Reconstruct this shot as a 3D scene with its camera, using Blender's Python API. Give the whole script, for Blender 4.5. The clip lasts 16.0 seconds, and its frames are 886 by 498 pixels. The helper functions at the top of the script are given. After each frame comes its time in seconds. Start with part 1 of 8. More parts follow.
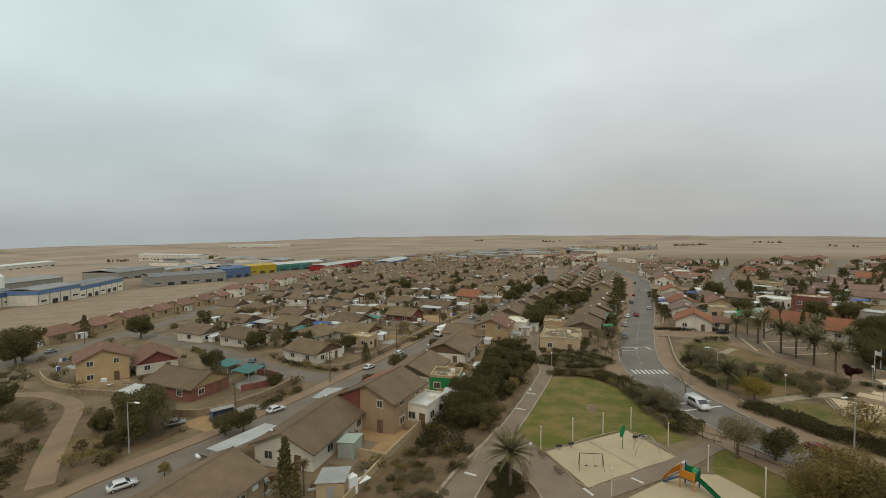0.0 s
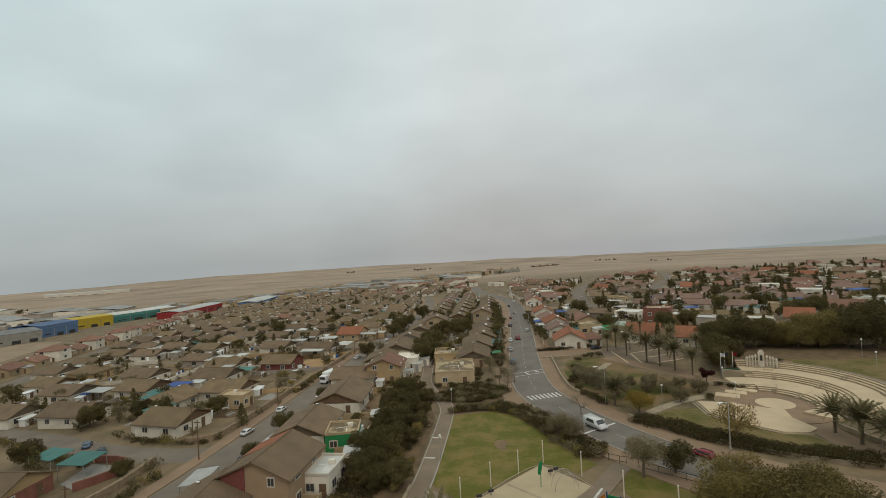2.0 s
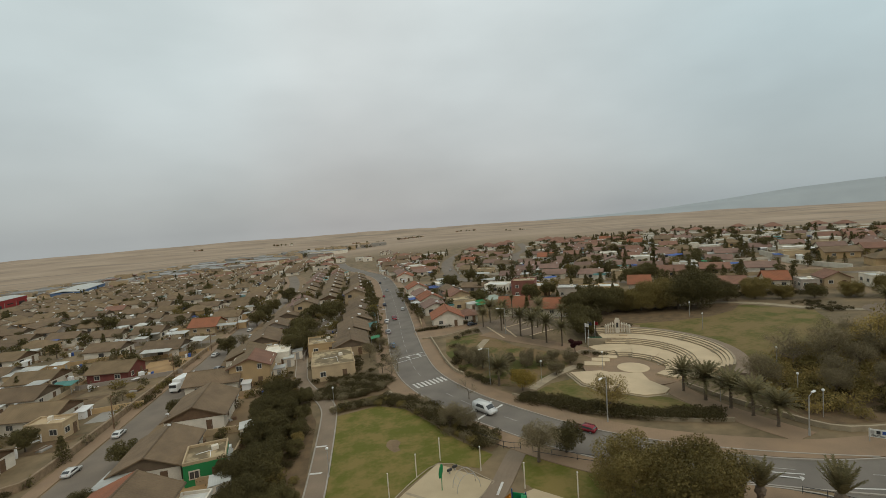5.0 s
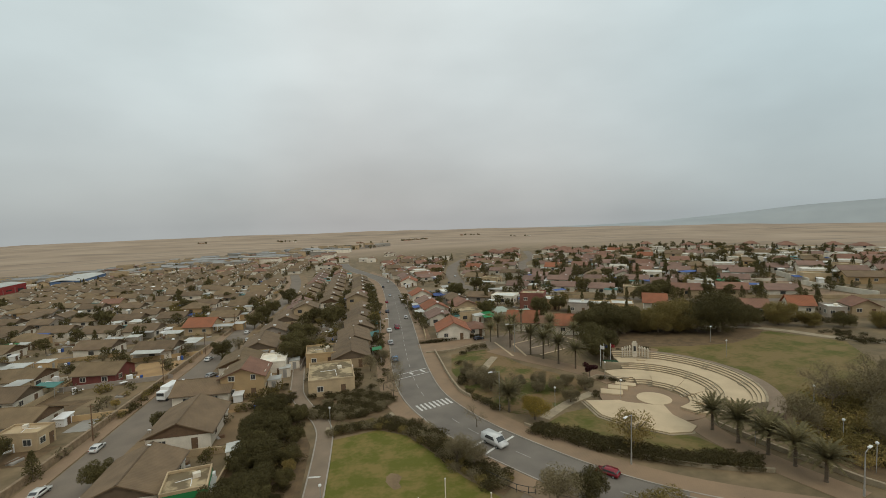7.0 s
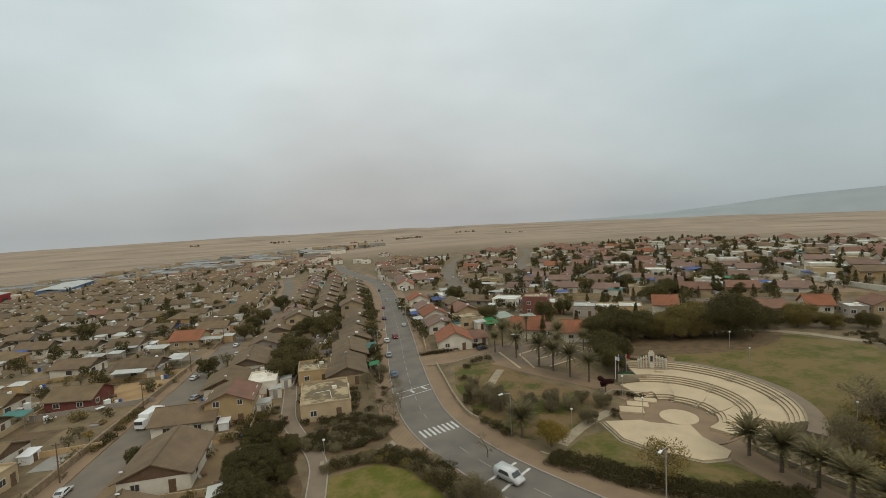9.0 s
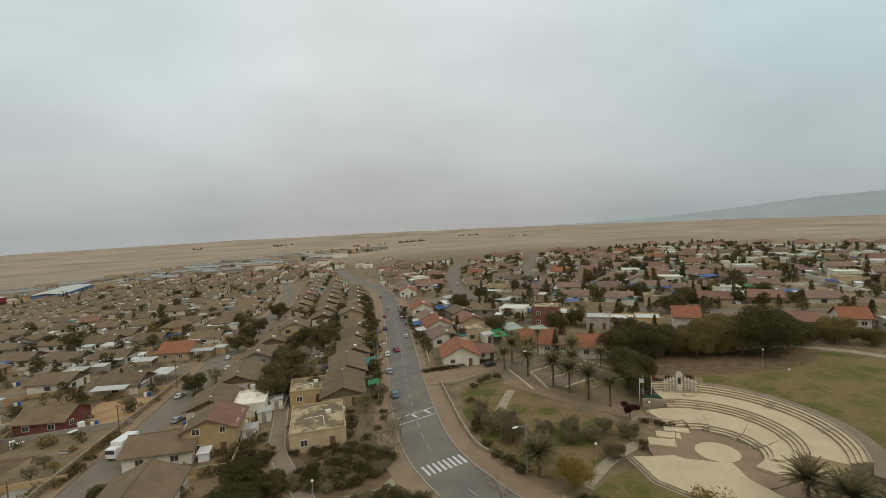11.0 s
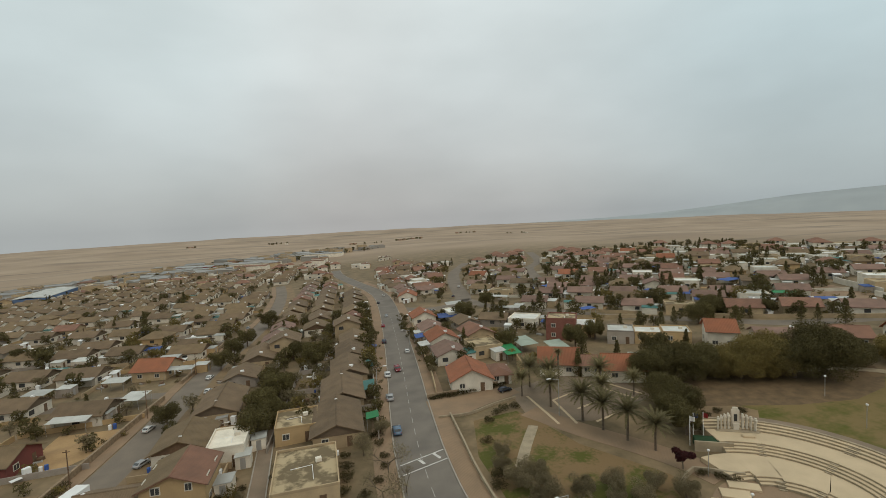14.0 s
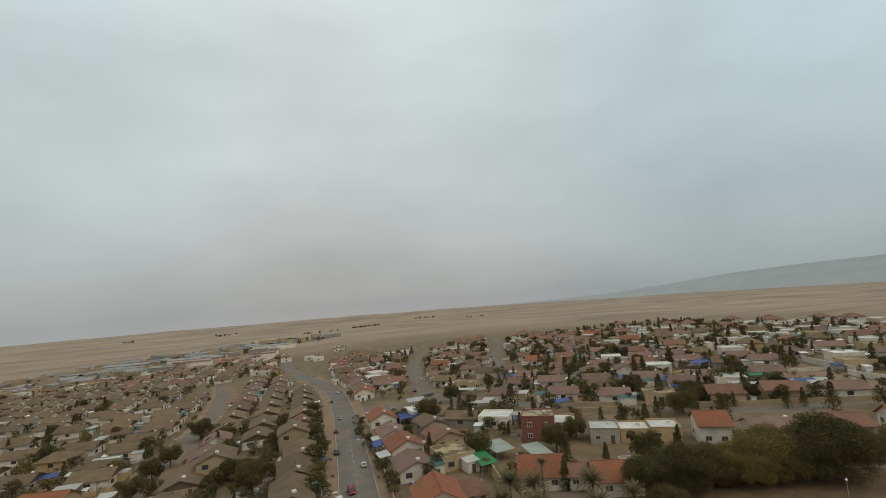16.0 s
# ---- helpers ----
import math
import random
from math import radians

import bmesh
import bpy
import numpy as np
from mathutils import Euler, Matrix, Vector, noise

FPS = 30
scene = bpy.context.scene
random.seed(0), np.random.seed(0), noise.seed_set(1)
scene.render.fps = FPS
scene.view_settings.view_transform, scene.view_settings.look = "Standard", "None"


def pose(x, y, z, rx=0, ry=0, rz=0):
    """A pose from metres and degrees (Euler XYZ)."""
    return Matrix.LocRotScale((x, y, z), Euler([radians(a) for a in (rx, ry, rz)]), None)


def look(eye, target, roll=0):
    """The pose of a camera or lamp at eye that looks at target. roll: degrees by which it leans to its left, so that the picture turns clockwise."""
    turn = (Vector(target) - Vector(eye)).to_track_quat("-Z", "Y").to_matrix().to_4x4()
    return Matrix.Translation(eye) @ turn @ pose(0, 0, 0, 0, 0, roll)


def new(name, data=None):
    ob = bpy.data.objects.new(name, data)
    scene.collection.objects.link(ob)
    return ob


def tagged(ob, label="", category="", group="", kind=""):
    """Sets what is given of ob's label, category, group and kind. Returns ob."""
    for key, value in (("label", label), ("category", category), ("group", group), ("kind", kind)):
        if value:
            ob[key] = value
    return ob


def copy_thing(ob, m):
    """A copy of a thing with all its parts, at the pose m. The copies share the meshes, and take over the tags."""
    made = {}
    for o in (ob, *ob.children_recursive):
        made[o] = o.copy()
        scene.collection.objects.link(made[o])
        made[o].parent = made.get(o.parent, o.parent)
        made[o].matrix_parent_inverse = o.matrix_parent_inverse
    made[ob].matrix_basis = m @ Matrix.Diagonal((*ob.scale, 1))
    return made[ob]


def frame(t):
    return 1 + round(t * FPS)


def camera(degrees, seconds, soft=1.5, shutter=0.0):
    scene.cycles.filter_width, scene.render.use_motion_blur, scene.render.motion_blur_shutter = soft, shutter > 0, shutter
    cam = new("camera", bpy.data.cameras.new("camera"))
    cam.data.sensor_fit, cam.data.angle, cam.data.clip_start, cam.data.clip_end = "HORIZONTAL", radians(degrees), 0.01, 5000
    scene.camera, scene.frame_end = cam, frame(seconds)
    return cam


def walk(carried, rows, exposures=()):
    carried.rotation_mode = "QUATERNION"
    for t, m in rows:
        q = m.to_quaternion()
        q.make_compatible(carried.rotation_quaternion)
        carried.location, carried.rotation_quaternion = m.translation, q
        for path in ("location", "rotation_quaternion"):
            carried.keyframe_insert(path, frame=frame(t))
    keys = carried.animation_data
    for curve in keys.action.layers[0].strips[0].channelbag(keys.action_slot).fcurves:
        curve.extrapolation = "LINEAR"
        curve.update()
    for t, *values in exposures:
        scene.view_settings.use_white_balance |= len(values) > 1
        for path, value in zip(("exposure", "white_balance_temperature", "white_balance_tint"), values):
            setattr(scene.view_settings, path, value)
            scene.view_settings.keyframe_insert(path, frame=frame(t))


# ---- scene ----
PATH = [
    (0, (7.287, 8.312, 29.414), (6.557, 10.172, 29.317), -0.3),
    (0.5, (5.688, 9.096, 29.455), (5.253, 11.048, 29.421), -2.7),
    (1, (4.131, 10.425, 29.817), (3.875, 12.409, 29.804), -4.3),
    (1.5, (2.929, 11.22, 30.194), (2.658, 13.201, 30.205), -3.7),
    (2, (2.273, 12.124, 30.503), (2.084, 14.115, 30.52), -3.0),
    (2.5, (1.299, 13.161, 31.004), (1.483, 15.152, 30.97), -5.4),
    (3, (0.311, 14.256, 31.324), (0.738, 16.208, 31.259), -6.1),
    (3.5, (-0.158, 15.235, 31.587), (0.255, 17.189, 31.485), -5.0),
    (4, (-0.585, 16.298, 32.052), (-0.188, 18.255, 31.935), -4.9),
    (6.3, (-0.65, 22.873, 33.947), (-0.282, 24.833, 33.789), -2.6),
    (6.5, (-0.823, 23.583, 34.137), (-0.449, 25.542, 33.994), -2.7),
    (7, (-0.799, 25.38, 34.397), (-0.431, 27.342, 34.27), -1.5),
    (7.5, (-0.747, 27.261, 34.86), (-0.377, 29.223, 34.743), -1.9),
    (8, (-0.502, 29.282, 35.283), (-0.125, 31.242, 35.169), -3.7),
    (8.5, (-0.415, 31.174, 35.627), (-0.033, 33.133, 35.503), -3.4),
    (9, (-0.457, 33.356, 36.09), (-0.067, 35.313, 35.95), -2.7),
    (9.2, (-0.246, 34.332, 36.326), (0.146, 36.288, 36.184), -2.6),
    (11.3, (0.875, 43.814, 36.902), (1.252, 45.774, 36.777), -2.6),
    (11.5, (0.601, 44.898, 37.163), (0.99, 46.856, 37.032), -2.6),
    (12, (0.867, 47.599, 37.664), (1.26, 49.557, 37.551), -3.1),
    (12.5, (1.104, 49.98, 37.842), (1.508, 51.936, 37.745), -2.2),
    (13, (1.162, 52.364, 38.343), (1.551, 54.321, 38.219), -2.2),
    (13.5, (1.217, 54.552, 38.643), (1.598, 56.51, 38.494), -2.3),
    (14, (1.303, 56.945, 38.669), (1.695, 58.901, 38.528), -2.8),
    (14.5, (1.435, 59.296, 39.109), (1.824, 61.253, 38.972), -2.6),
    (15, (1.564, 62.1, 39.384), (1.963, 64.059, 39.336), -3.1),
    (15.5, (1.909, 64.722, 39.773), (2.318, 66.678, 39.863), -3.3),
    (16, (3.033, 67.954, 39.59), (3.618, 69.854, 39.802), -4.2),
]
cam = camera(87.6, 16.0, soft=0.8)
walk(cam, [(t, look(eye, target, roll)) for t, eye, target, roll in PATH], exposures=[(0, 0.04), (1, 0.0), (2, -0.06), (3, -0.14), (4.2, -0.12), (6.5, 0.0), (14.5, 0.0), (15.2, -0.06), (16, -0.18)])

# ---------------- world, sun, exposure ----------------
SUN_AZ, SUN_EL = radians(150), radians(48)
world = bpy.data.worlds.new("overcast_sky")
scene.world = world
world.use_nodes = True
wn, wl = world.node_tree.nodes, world.node_tree.links
wn.clear()


def wnode(kind, **kw):
    n = wn.new(kind)
    for k, v in kw.items():
        n.inputs[k].default_value = v
    return n


sky = wn.new("ShaderNodeTexSky")
sky.sky_type, sky.sun_disc, sky.sun_elevation, sky.sun_rotation = "NISHITA", False, SUN_EL, SUN_AZ
sky.dust_density, sky.air_density = 4.0, 1.0
coord = wn.new("ShaderNodeTexCoord")
sep = wn.new("ShaderNodeSeparateXYZ")
wl.new(coord.outputs["Generated"], sep.inputs[0])
height = wn.new("ShaderNodeValToRGB")
stops = ((0.0, (0.53, 0.55, 0.55)), (0.03, (0.58, 0.605, 0.60)), (0.10, (0.63, 0.668, 0.663)), (0.28, (0.775, 0.86, 0.862)), (0.6, (0.93, 1.055, 1.06)))
while len(height.color_ramp.elements) < len(stops):
    height.color_ramp.elements.new(0.5)
for el, (p, c) in zip(height.color_ramp.elements, stops):
    el.position, el.color = p, (*c, 1)
wl.new(sep.outputs["Z"], height.inputs[0])
squash = wn.new("ShaderNodeMapping")
squash.inputs["Scale"].default_value = (1.0, 1.0, 2.2)
wl.new(coord.outputs["Generated"], squash.inputs[0])
cloud = wnode("ShaderNodeTexNoise", Scale=2.1, Detail=5.0, Roughness=0.45)
wl.new(squash.outputs[0], cloud.inputs["Vector"])
lift = wn.new("ShaderNodeMapRange")
lift.inputs["From Min"].default_value, lift.inputs["From Max"].default_value = 0.3, 0.7
lift.inputs["To Min"].default_value, lift.inputs["To Max"].default_value = 0.86, 1.1
wl.new(cloud.outputs["Fac"], lift.inputs["Value"])
side = wn.new("ShaderNodeMapRange")
side.inputs["From Min"].default_value, side.inputs["From Max"].default_value = -1.0, 1.0
wl.new(sep.outputs["X"], side.inputs["Value"])
warm = wn.new("ShaderNodeValToRGB")
warm.color_ramp.interpolation = "EASE"
tints = ((0.05, (0.945, 1.0, 1.005)), (0.34, (0.985, 0.995, 0.988)), (0.5, (1.03, 0.988, 0.97)), (0.66, (1.01, 0.99, 0.98)), (0.9, (0.92, 1.0, 1.025)))
while len(warm.color_ramp.elements) < len(tints):
    warm.color_ramp.elements.new(0.5)
for el, (p, c) in zip(warm.color_ramp.elements, tints):
    el.position, el.color = p, (*c, 1)
wl.new(side.outputs[0], warm.inputs[0])
tinted = wn.new("ShaderNodeVectorMath")
tinted.operation = "MULTIPLY"
wl.new(height.outputs["Color"], tinted.inputs[0])
wl.new(warm.outputs["Color"], tinted.inputs[1])
deck = wn.new("ShaderNodeVectorMath")
deck.operation = "SCALE"
wl.new(tinted.outputs[0], deck.inputs[0])
wl.new(lift.outputs[0], deck.inputs["Scale"])
bg_clouds = wnode("ShaderNodeBackground", Strength=0.92)
wl.new(deck.outputs[0], bg_clouds.inputs["Color"])
bg_sky = wnode("ShaderNodeBackground", Strength=0.05)
wl.new(sky.outputs[0], bg_sky.inputs["Color"])
both = wn.new("ShaderNodeMixShader")
both.inputs[0].default_value = 0.85
wout = wn.new("ShaderNodeOutputWorld")
wl.new(bg_sky.outputs[0], both.inputs[1])
wl.new(bg_clouds.outputs[0], both.inputs[2])
wl.new(both.outputs[0], wout.inputs["Surface"])

sun = new("sun", bpy.data.lights.new("sun", "SUN"))
sun.data.energy, sun.data.angle, sun.data.color = 0.6, radians(25), (1.0, 0.95, 0.88)
sun.matrix_world = look((0, 0, 60), (-math.sin(SUN_AZ) * math.cos(SUN_EL), -math.cos(SUN_AZ) * math.cos(SUN_EL), 60 - math.sin(SUN_EL)))

# ---------------- materials ----------------
def surf(name, base, other=None, scale=1.5, amount=0.6, fine=14.0, bump=0.2, rough=0.9, metal=0.0, rand=0.0, lines=None, spec=0.3, span=(0.47, 0.9), isl=1.0):
    """A surface whose colour drifts between base and other at two sizes, in metres of the world, with a fine relief."""
    m = bpy.data.materials.new(name)
    m.use_nodes = True
    n, l = m.node_tree.nodes, m.node_tree.links
    b = n["Principled BSDF"]
    other = other or tuple(c * 0.7 for c in base)
    base, other = (tuple(c * k for c, k in zip(col, (1.05, 0.98, 0.90))) for col in (base, other))
    geo = n.new("ShaderNodeNewGeometry")
    big, small = n.new("ShaderNodeTexNoise"), n.new("ShaderNodeTexNoise")
    big.inputs["Scale"].default_value, big.inputs["Detail"].default_value = 1.0 / scale, 5.0
    small.inputs["Scale"].default_value, small.inputs["Detail"].default_value = fine, 3.0
    for t in (big, small):
        l.new(geo.outputs["Position"], t.inputs["Vector"])
    add = n.new("ShaderNodeMath")
    add.operation = "MULTIPLY_ADD"
    add.inputs[1].default_value = 0.35
    l.new(small.outputs["Fac"], add.inputs[0])
    l.new(big.outputs["Fac"], add.inputs[2])
    rng = n.new("ShaderNodeMapRange")
    rng.inputs["From Min"].default_value, rng.inputs["From Max"].default_value = span
    rng.inputs["To Max"].default_value = amount
    l.new(add.outputs[0], rng.inputs["Value"])
    mix = n.new("ShaderNodeMix")
    mix.data_type = "RGBA"
    mix.inputs["A"].default_value, mix.inputs["B"].default_value = (*base, 1), (*other, 1)
    l.new(rng.outputs[0], mix.inputs["Factor"])
    out = mix.outputs["Result"]
    if rand:
        info = n.new("ShaderNodeObjectInfo")
        obj = n.new("ShaderNodeMapRange")
        obj.inputs["To Min"].default_value, obj.inputs["To Max"].default_value = 1 - rand, 1 + rand
        l.new(info.outputs["Random"], obj.inputs["Value"])
        bit = n.new("ShaderNodeMapRange")
        bit.inputs["To Min"].default_value, bit.inputs["To Max"].default_value = 1 - rand * isl, 1 + rand * isl
        l.new(geo.outputs["Random Per Island"], bit.inputs["Value"])
        prod = n.new("ShaderNodeMath")
        prod.operation = "MULTIPLY"
        l.new(obj.outputs[0], prod.inputs[0])
        l.new(bit.outputs[0], prod.inputs[1])
        hsv = n.new("ShaderNodeHueSaturation")
        l.new(prod.outputs[0], hsv.inputs["Value"])
        l.new(out, hsv.inputs["Color"])
        out = hsv.outputs["Color"]
    l.new(out, b.inputs["Base Color"])
    b.inputs["Roughness"].default_value, b.inputs["Metallic"].default_value = rough, metal
    b.inputs["Specular IOR Level"].default_value = spec
    relief = small.outputs["Fac"]
    if lines:
        tex = n.new("ShaderNodeTexCoord")
        wave = n.new("ShaderNodeTexWave")
        wave.wave_type, wave.bands_direction = "BANDS", lines[0]
        wave.inputs["Scale"].default_value, wave.inputs["Distortion"].default_value = 0.314 / lines[1], 0.6
        l.new(tex.outputs["Object"], wave.inputs["Vector"])
        both_r = n.new("ShaderNodeMath")
        both_r.operation = "ADD"
        l.new(wave.outputs["Fac"], both_r.inputs[0])
        l.new(relief, both_r.inputs[1])
        relief = both_r.outputs[0]
    if bump:
        bp = n.new("ShaderNodeBump")
        bp.inputs["Strength"].default_value, bp.inputs["Distance"].default_value = bump, 0.08
        l.new(relief, bp.inputs["Height"])
        l.new(bp.outputs[0], b.inputs["Normal"])
    return m


def leafy(name, base, other, rand=0.2):
    base, other = (tuple(c * k for c, k in zip(col, (1.06, 0.98, 0.95))) for col in (base, other))
    m = surf(name, base, other, scale=0.8, amount=1.0, fine=6.0, bump=0.0, rough=0.8, rand=rand, spec=0.2, isl=0.35)
    n, l = m.node_tree.nodes, m.node_tree.links
    b = n["Principled BSDF"]
    src = b.inputs["Base Color"].links[0].from_socket
    geo = n.new("ShaderNodeNewGeometry")
    span = n.new("ShaderNodeMapRange")
    span.inputs["To Min"].default_value, span.inputs["To Max"].default_value = 0.78, 1.2
    l.new(geo.outputs["Random Per Island"], span.inputs["Value"])
    hsv = n.new("ShaderNodeHueSaturation")
    l.new(span.outputs[0], hsv.inputs["Value"])
    l.new(src, hsv.inputs["Color"])
    l.new(hsv.outputs["Color"], b.inputs["Base Color"])
    thin = n.new("ShaderNodeBsdfTranslucent")
    l.new(hsv.outputs["Color"], thin.inputs["Color"])
    both_s = n.new("ShaderNodeMixShader")
    both_s.inputs[0].default_value = 0.32
    l.new(b.outputs[0], both_s.inputs[1])
    l.new(thin.outputs[0], both_s.inputs[2])
    l.new(both_s.outputs[0], n["Material Output"].inputs["Surface"])
    return m


FIELD = surf("pale_sandy_field", (0.30, 0.225, 0.15), (0.21, 0.16, 0.105), scale=9, amount=1.0, fine=1.5)
WORN = surf("worn_road_paint", (0.40, 0.385, 0.36), (0.24, 0.23, 0.21), scale=0.6, amount=1.0, fine=9, bump=0.05)
ASPHALT = surf("asphalt", (0.19, 0.167, 0.144), (0.118, 0.105, 0.0921), scale=5, amount=0.8, fine=9, rough=0.92)
DUSTY = surf("dusty_asphalt", (0.20, 0.165, 0.132), (0.135, 0.115, 0.095), scale=5, amount=0.9, fine=6, rough=0.95)
PAVE = surf("paving_blocks", (0.275, 0.188, 0.119), (0.185, 0.132, 0.088), scale=4, amount=0.8, fine=7, lines=("X", 0.2))
PAVE2 = surf("grey_paving", (0.235, 0.178, 0.128), (0.17, 0.132, 0.095), scale=3, amount=0.8, fine=7, lines=("Y", 0.2))
DIRT = surf("bare_dirt", (0.245, 0.17, 0.095), (0.15, 0.105, 0.06), scale=6, amount=1.0, fine=3)
YARD = surf("trodden_yard", (0.40, 0.26, 0.125), (0.27, 0.175, 0.09), scale=4, amount=0.9, fine=3)
SAND = surf("play_sand", (0.44, 0.355, 0.235), (0.34, 0.272, 0.178), scale=3, amount=0.7, fine=6)
LAWN = surf("lawn", (0.098, 0.1, 0.0114), (0.178, 0.134, 0.0399), scale=3.6, amount=1.0, fine=1.6, bump=0.6, span=(0.57, 0.80))
SLOPE = surf("patchy_slope_grass", (0.080, 0.083, 0.011), (0.170, 0.122, 0.048), scale=5.5, amount=1.0, fine=1.1, bump=0.8, span=(0.50, 0.76))
DRYGRASS = surf("dry_grass", (0.18, 0.118, 0.0563), (0.076, 0.0784, 0.0123), scale=6, amount=1.0, fine=1.8, bump=0.6, span=(0.62, 0.78))
BED = surf("planting_bed", (0.17, 0.113, 0.0598), (0.095, 0.0647, 0.0352), scale=2, amount=1.0, fine=5, bump=0.5)
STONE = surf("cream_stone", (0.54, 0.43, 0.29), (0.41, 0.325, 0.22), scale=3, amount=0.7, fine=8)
STONE_PALE = surf("pale_grey_stone", (0.60, 0.55, 0.47), (0.42, 0.38, 0.32), scale=1.2, amount=0.8, fine=7)
TURF = surf("dark_artificial_turf", (0.022, 0.055, 0.022), (0.018, 0.04, 0.018), scale=1, fine=9)
STONE_EDGE = surf("darker_stone", (0.36, 0.30, 0.21), (0.22, 0.18, 0.125), scale=1.5, amount=0.9, fine=7, bump=0.5)
KERB = surf("kerb_concrete", (0.34, 0.31, 0.27), (0.24, 0.215, 0.185), scale=2, fine=8)
CONCRETE = surf("concrete", (0.30, 0.285, 0.26), (0.2, 0.19, 0.17), scale=2, fine=8)
RUBBLE = surf("rubble_wall", (0.30, 0.222, 0.145), (0.18, 0.133, 0.086), scale=0.7, amount=1.0, fine=5, bump=0.9)
PAINT = surf("road_paint", (0.62, 0.62, 0.60), (0.40, 0.39, 0.37), scale=0.8, amount=0.8, fine=9, bump=0.05)
WHITE = surf("white_metal", (0.74, 0.76, 0.77), (0.58, 0.58, 0.57), scale=2, amount=0.6, rough=0.5, bump=0.05)
MINT = surf("pale_green_sheet_roof", (0.34, 0.40, 0.34), (0.22, 0.26, 0.22), scale=3, amount=0.8, rough=0.6, lines=("X", 0.3))
SHEET = surf("pale_sheet_roof", (0.52, 0.53, 0.51), (0.33, 0.33, 0.31), scale=3, amount=0.8, rough=0.55, lines=("X", 0.3), rand=0.25)
WORKROOF = surf("grey_works_roof", (0.25, 0.25, 0.245), (0.17, 0.17, 0.165), scale=6, amount=0.9, rough=0.7, rand=0.3)
STEEL = surf("galvanised_steel", (0.38, 0.38, 0.37), (0.28, 0.27, 0.26), rough=0.5, metal=0.3, bump=0.05)
DARKSTEEL = surf("dark_steel", (0.05, 0.05, 0.05), rough=0.6, metal=0.3, bump=0.05)
GLASS = surf("dark_window_glass", (0.045, 0.047, 0.05), (0.08, 0.08, 0.08), rough=0.12, bump=0.0, spec=0.5)
BLUE = surf("blue_sheet", (0.035, 0.085, 0.30), (0.03, 0.06, 0.18), scale=2, rough=0.6, rand=0.3)
# blue greyed in its base colour to stand for haze over the far halls
HALLBLUE = surf("hazed_blue_cladding", (0.085, 0.15, 0.29), (0.10, 0.14, 0.22), scale=6, rough=0.7, rand=0.2)
GREEN = surf("green_sheet", (0.02, 0.20, 0.065), (0.02, 0.13, 0.05), scale=2, rough=0.6, rand=0.3)
TEAL = surf("teal_sheet", (0.05, 0.17, 0.15), (0.04, 0.11, 0.10), scale=2, rough=0.6, rand=0.3)
RED = surf("red_sheet", (0.30, 0.03, 0.03), (0.2, 0.03, 0.03), scale=2, rough=0.6)
YELLOW = surf("yellow_sheet", (0.45, 0.32, 0.02), (0.35, 0.25, 0.03), scale=2, rough=0.6)
ORANGE = surf("orange_plastic", (0.50, 0.20, 0.015), (0.40, 0.16, 0.02), rough=0.45, bump=0.02)
PLAYGREEN = surf("green_plastic", (0.012, 0.20, 0.07), (0.012, 0.13, 0.05), rough=0.4, bump=0.02)
PLAYBLUE = surf("blue_plastic", (0.025, 0.07, 0.16), rough=0.4, bump=0.02)
RUBBER = surf("tyre_rubber", (0.02, 0.02, 0.02), rough=0.8)
TRUNK = surf("bark", (0.17, 0.13, 0.095), (0.10, 0.08, 0.06), scale=0.4, amount=1.0, fine=8, bump=0.8)
WOOD = surf("weathered_wood", (0.16, 0.10, 0.06), (0.09, 0.06, 0.04), scale=0.5, fine=8)

ROOFS = [
    surf("brown_tile_roof", (0.178, 0.125, 0.077), (0.118, 0.084, 0.053), scale=2.5, amount=0.9, fine=5, bump=0.4, lines=("Y", 0.33), rand=0.14),
    surf("dull_brown_tile_roof", (0.195, 0.138, 0.08), (0.13, 0.094, 0.054), scale=2.5, amount=0.9, fine=5, bump=0.4, lines=("Y", 0.33), rand=0.14),
    surf("red_brown_tile_roof", (0.235, 0.125, 0.085), (0.165, 0.092, 0.066), scale=2.5, amount=0.9, fine=5, bump=0.4, lines=("Y", 0.33), rand=0.14),
    surf("orange_tile_roof", (0.275, 0.105, 0.055), (0.19, 0.083, 0.047), scale=2.5, amount=0.8, fine=5, bump=0.4, lines=("Y", 0.33), rand=0.12),
    surf("mauve_tile_roof", (0.225, 0.143, 0.112), (0.155, 0.102, 0.082), scale=2.5, amount=0.9, fine=5, bump=0.4, lines=("Y", 0.33), rand=0.14),
]
WALLS = [
    surf("sand_plaster", (0.43, 0.33, 0.205), (0.29, 0.225, 0.145), scale=2, amount=0.8, fine=6, rand=0.12),
    surf("white_plaster", (0.68, 0.64, 0.56), (0.46, 0.42, 0.35), scale=2, amount=0.8, fine=6, rand=0.12),
    surf("ochre_plaster", (0.45, 0.32, 0.17), (0.35, 0.25, 0.14), scale=2, amount=0.8, fine=6, rand=0.12),
    surf("grey_plaster", (0.34, 0.30, 0.26), (0.24, 0.21, 0.18), scale=2, amount=0.8, fine=6, rand=0.12),
    surf("wine_red_plaster", (0.19, 0.06, 0.05), (0.13, 0.045, 0.04), scale=2, amount=0.8, fine=6),
    surf("red_brick", (0.24, 0.10, 0.075), (0.17, 0.07, 0.055), scale=1, amount=0.9, fine=6),
]
TANWALL = surf("brown_tan_plaster", (0.33, 0.235, 0.15), (0.25, 0.18, 0.115), scale=2, amount=0.8, fine=6)
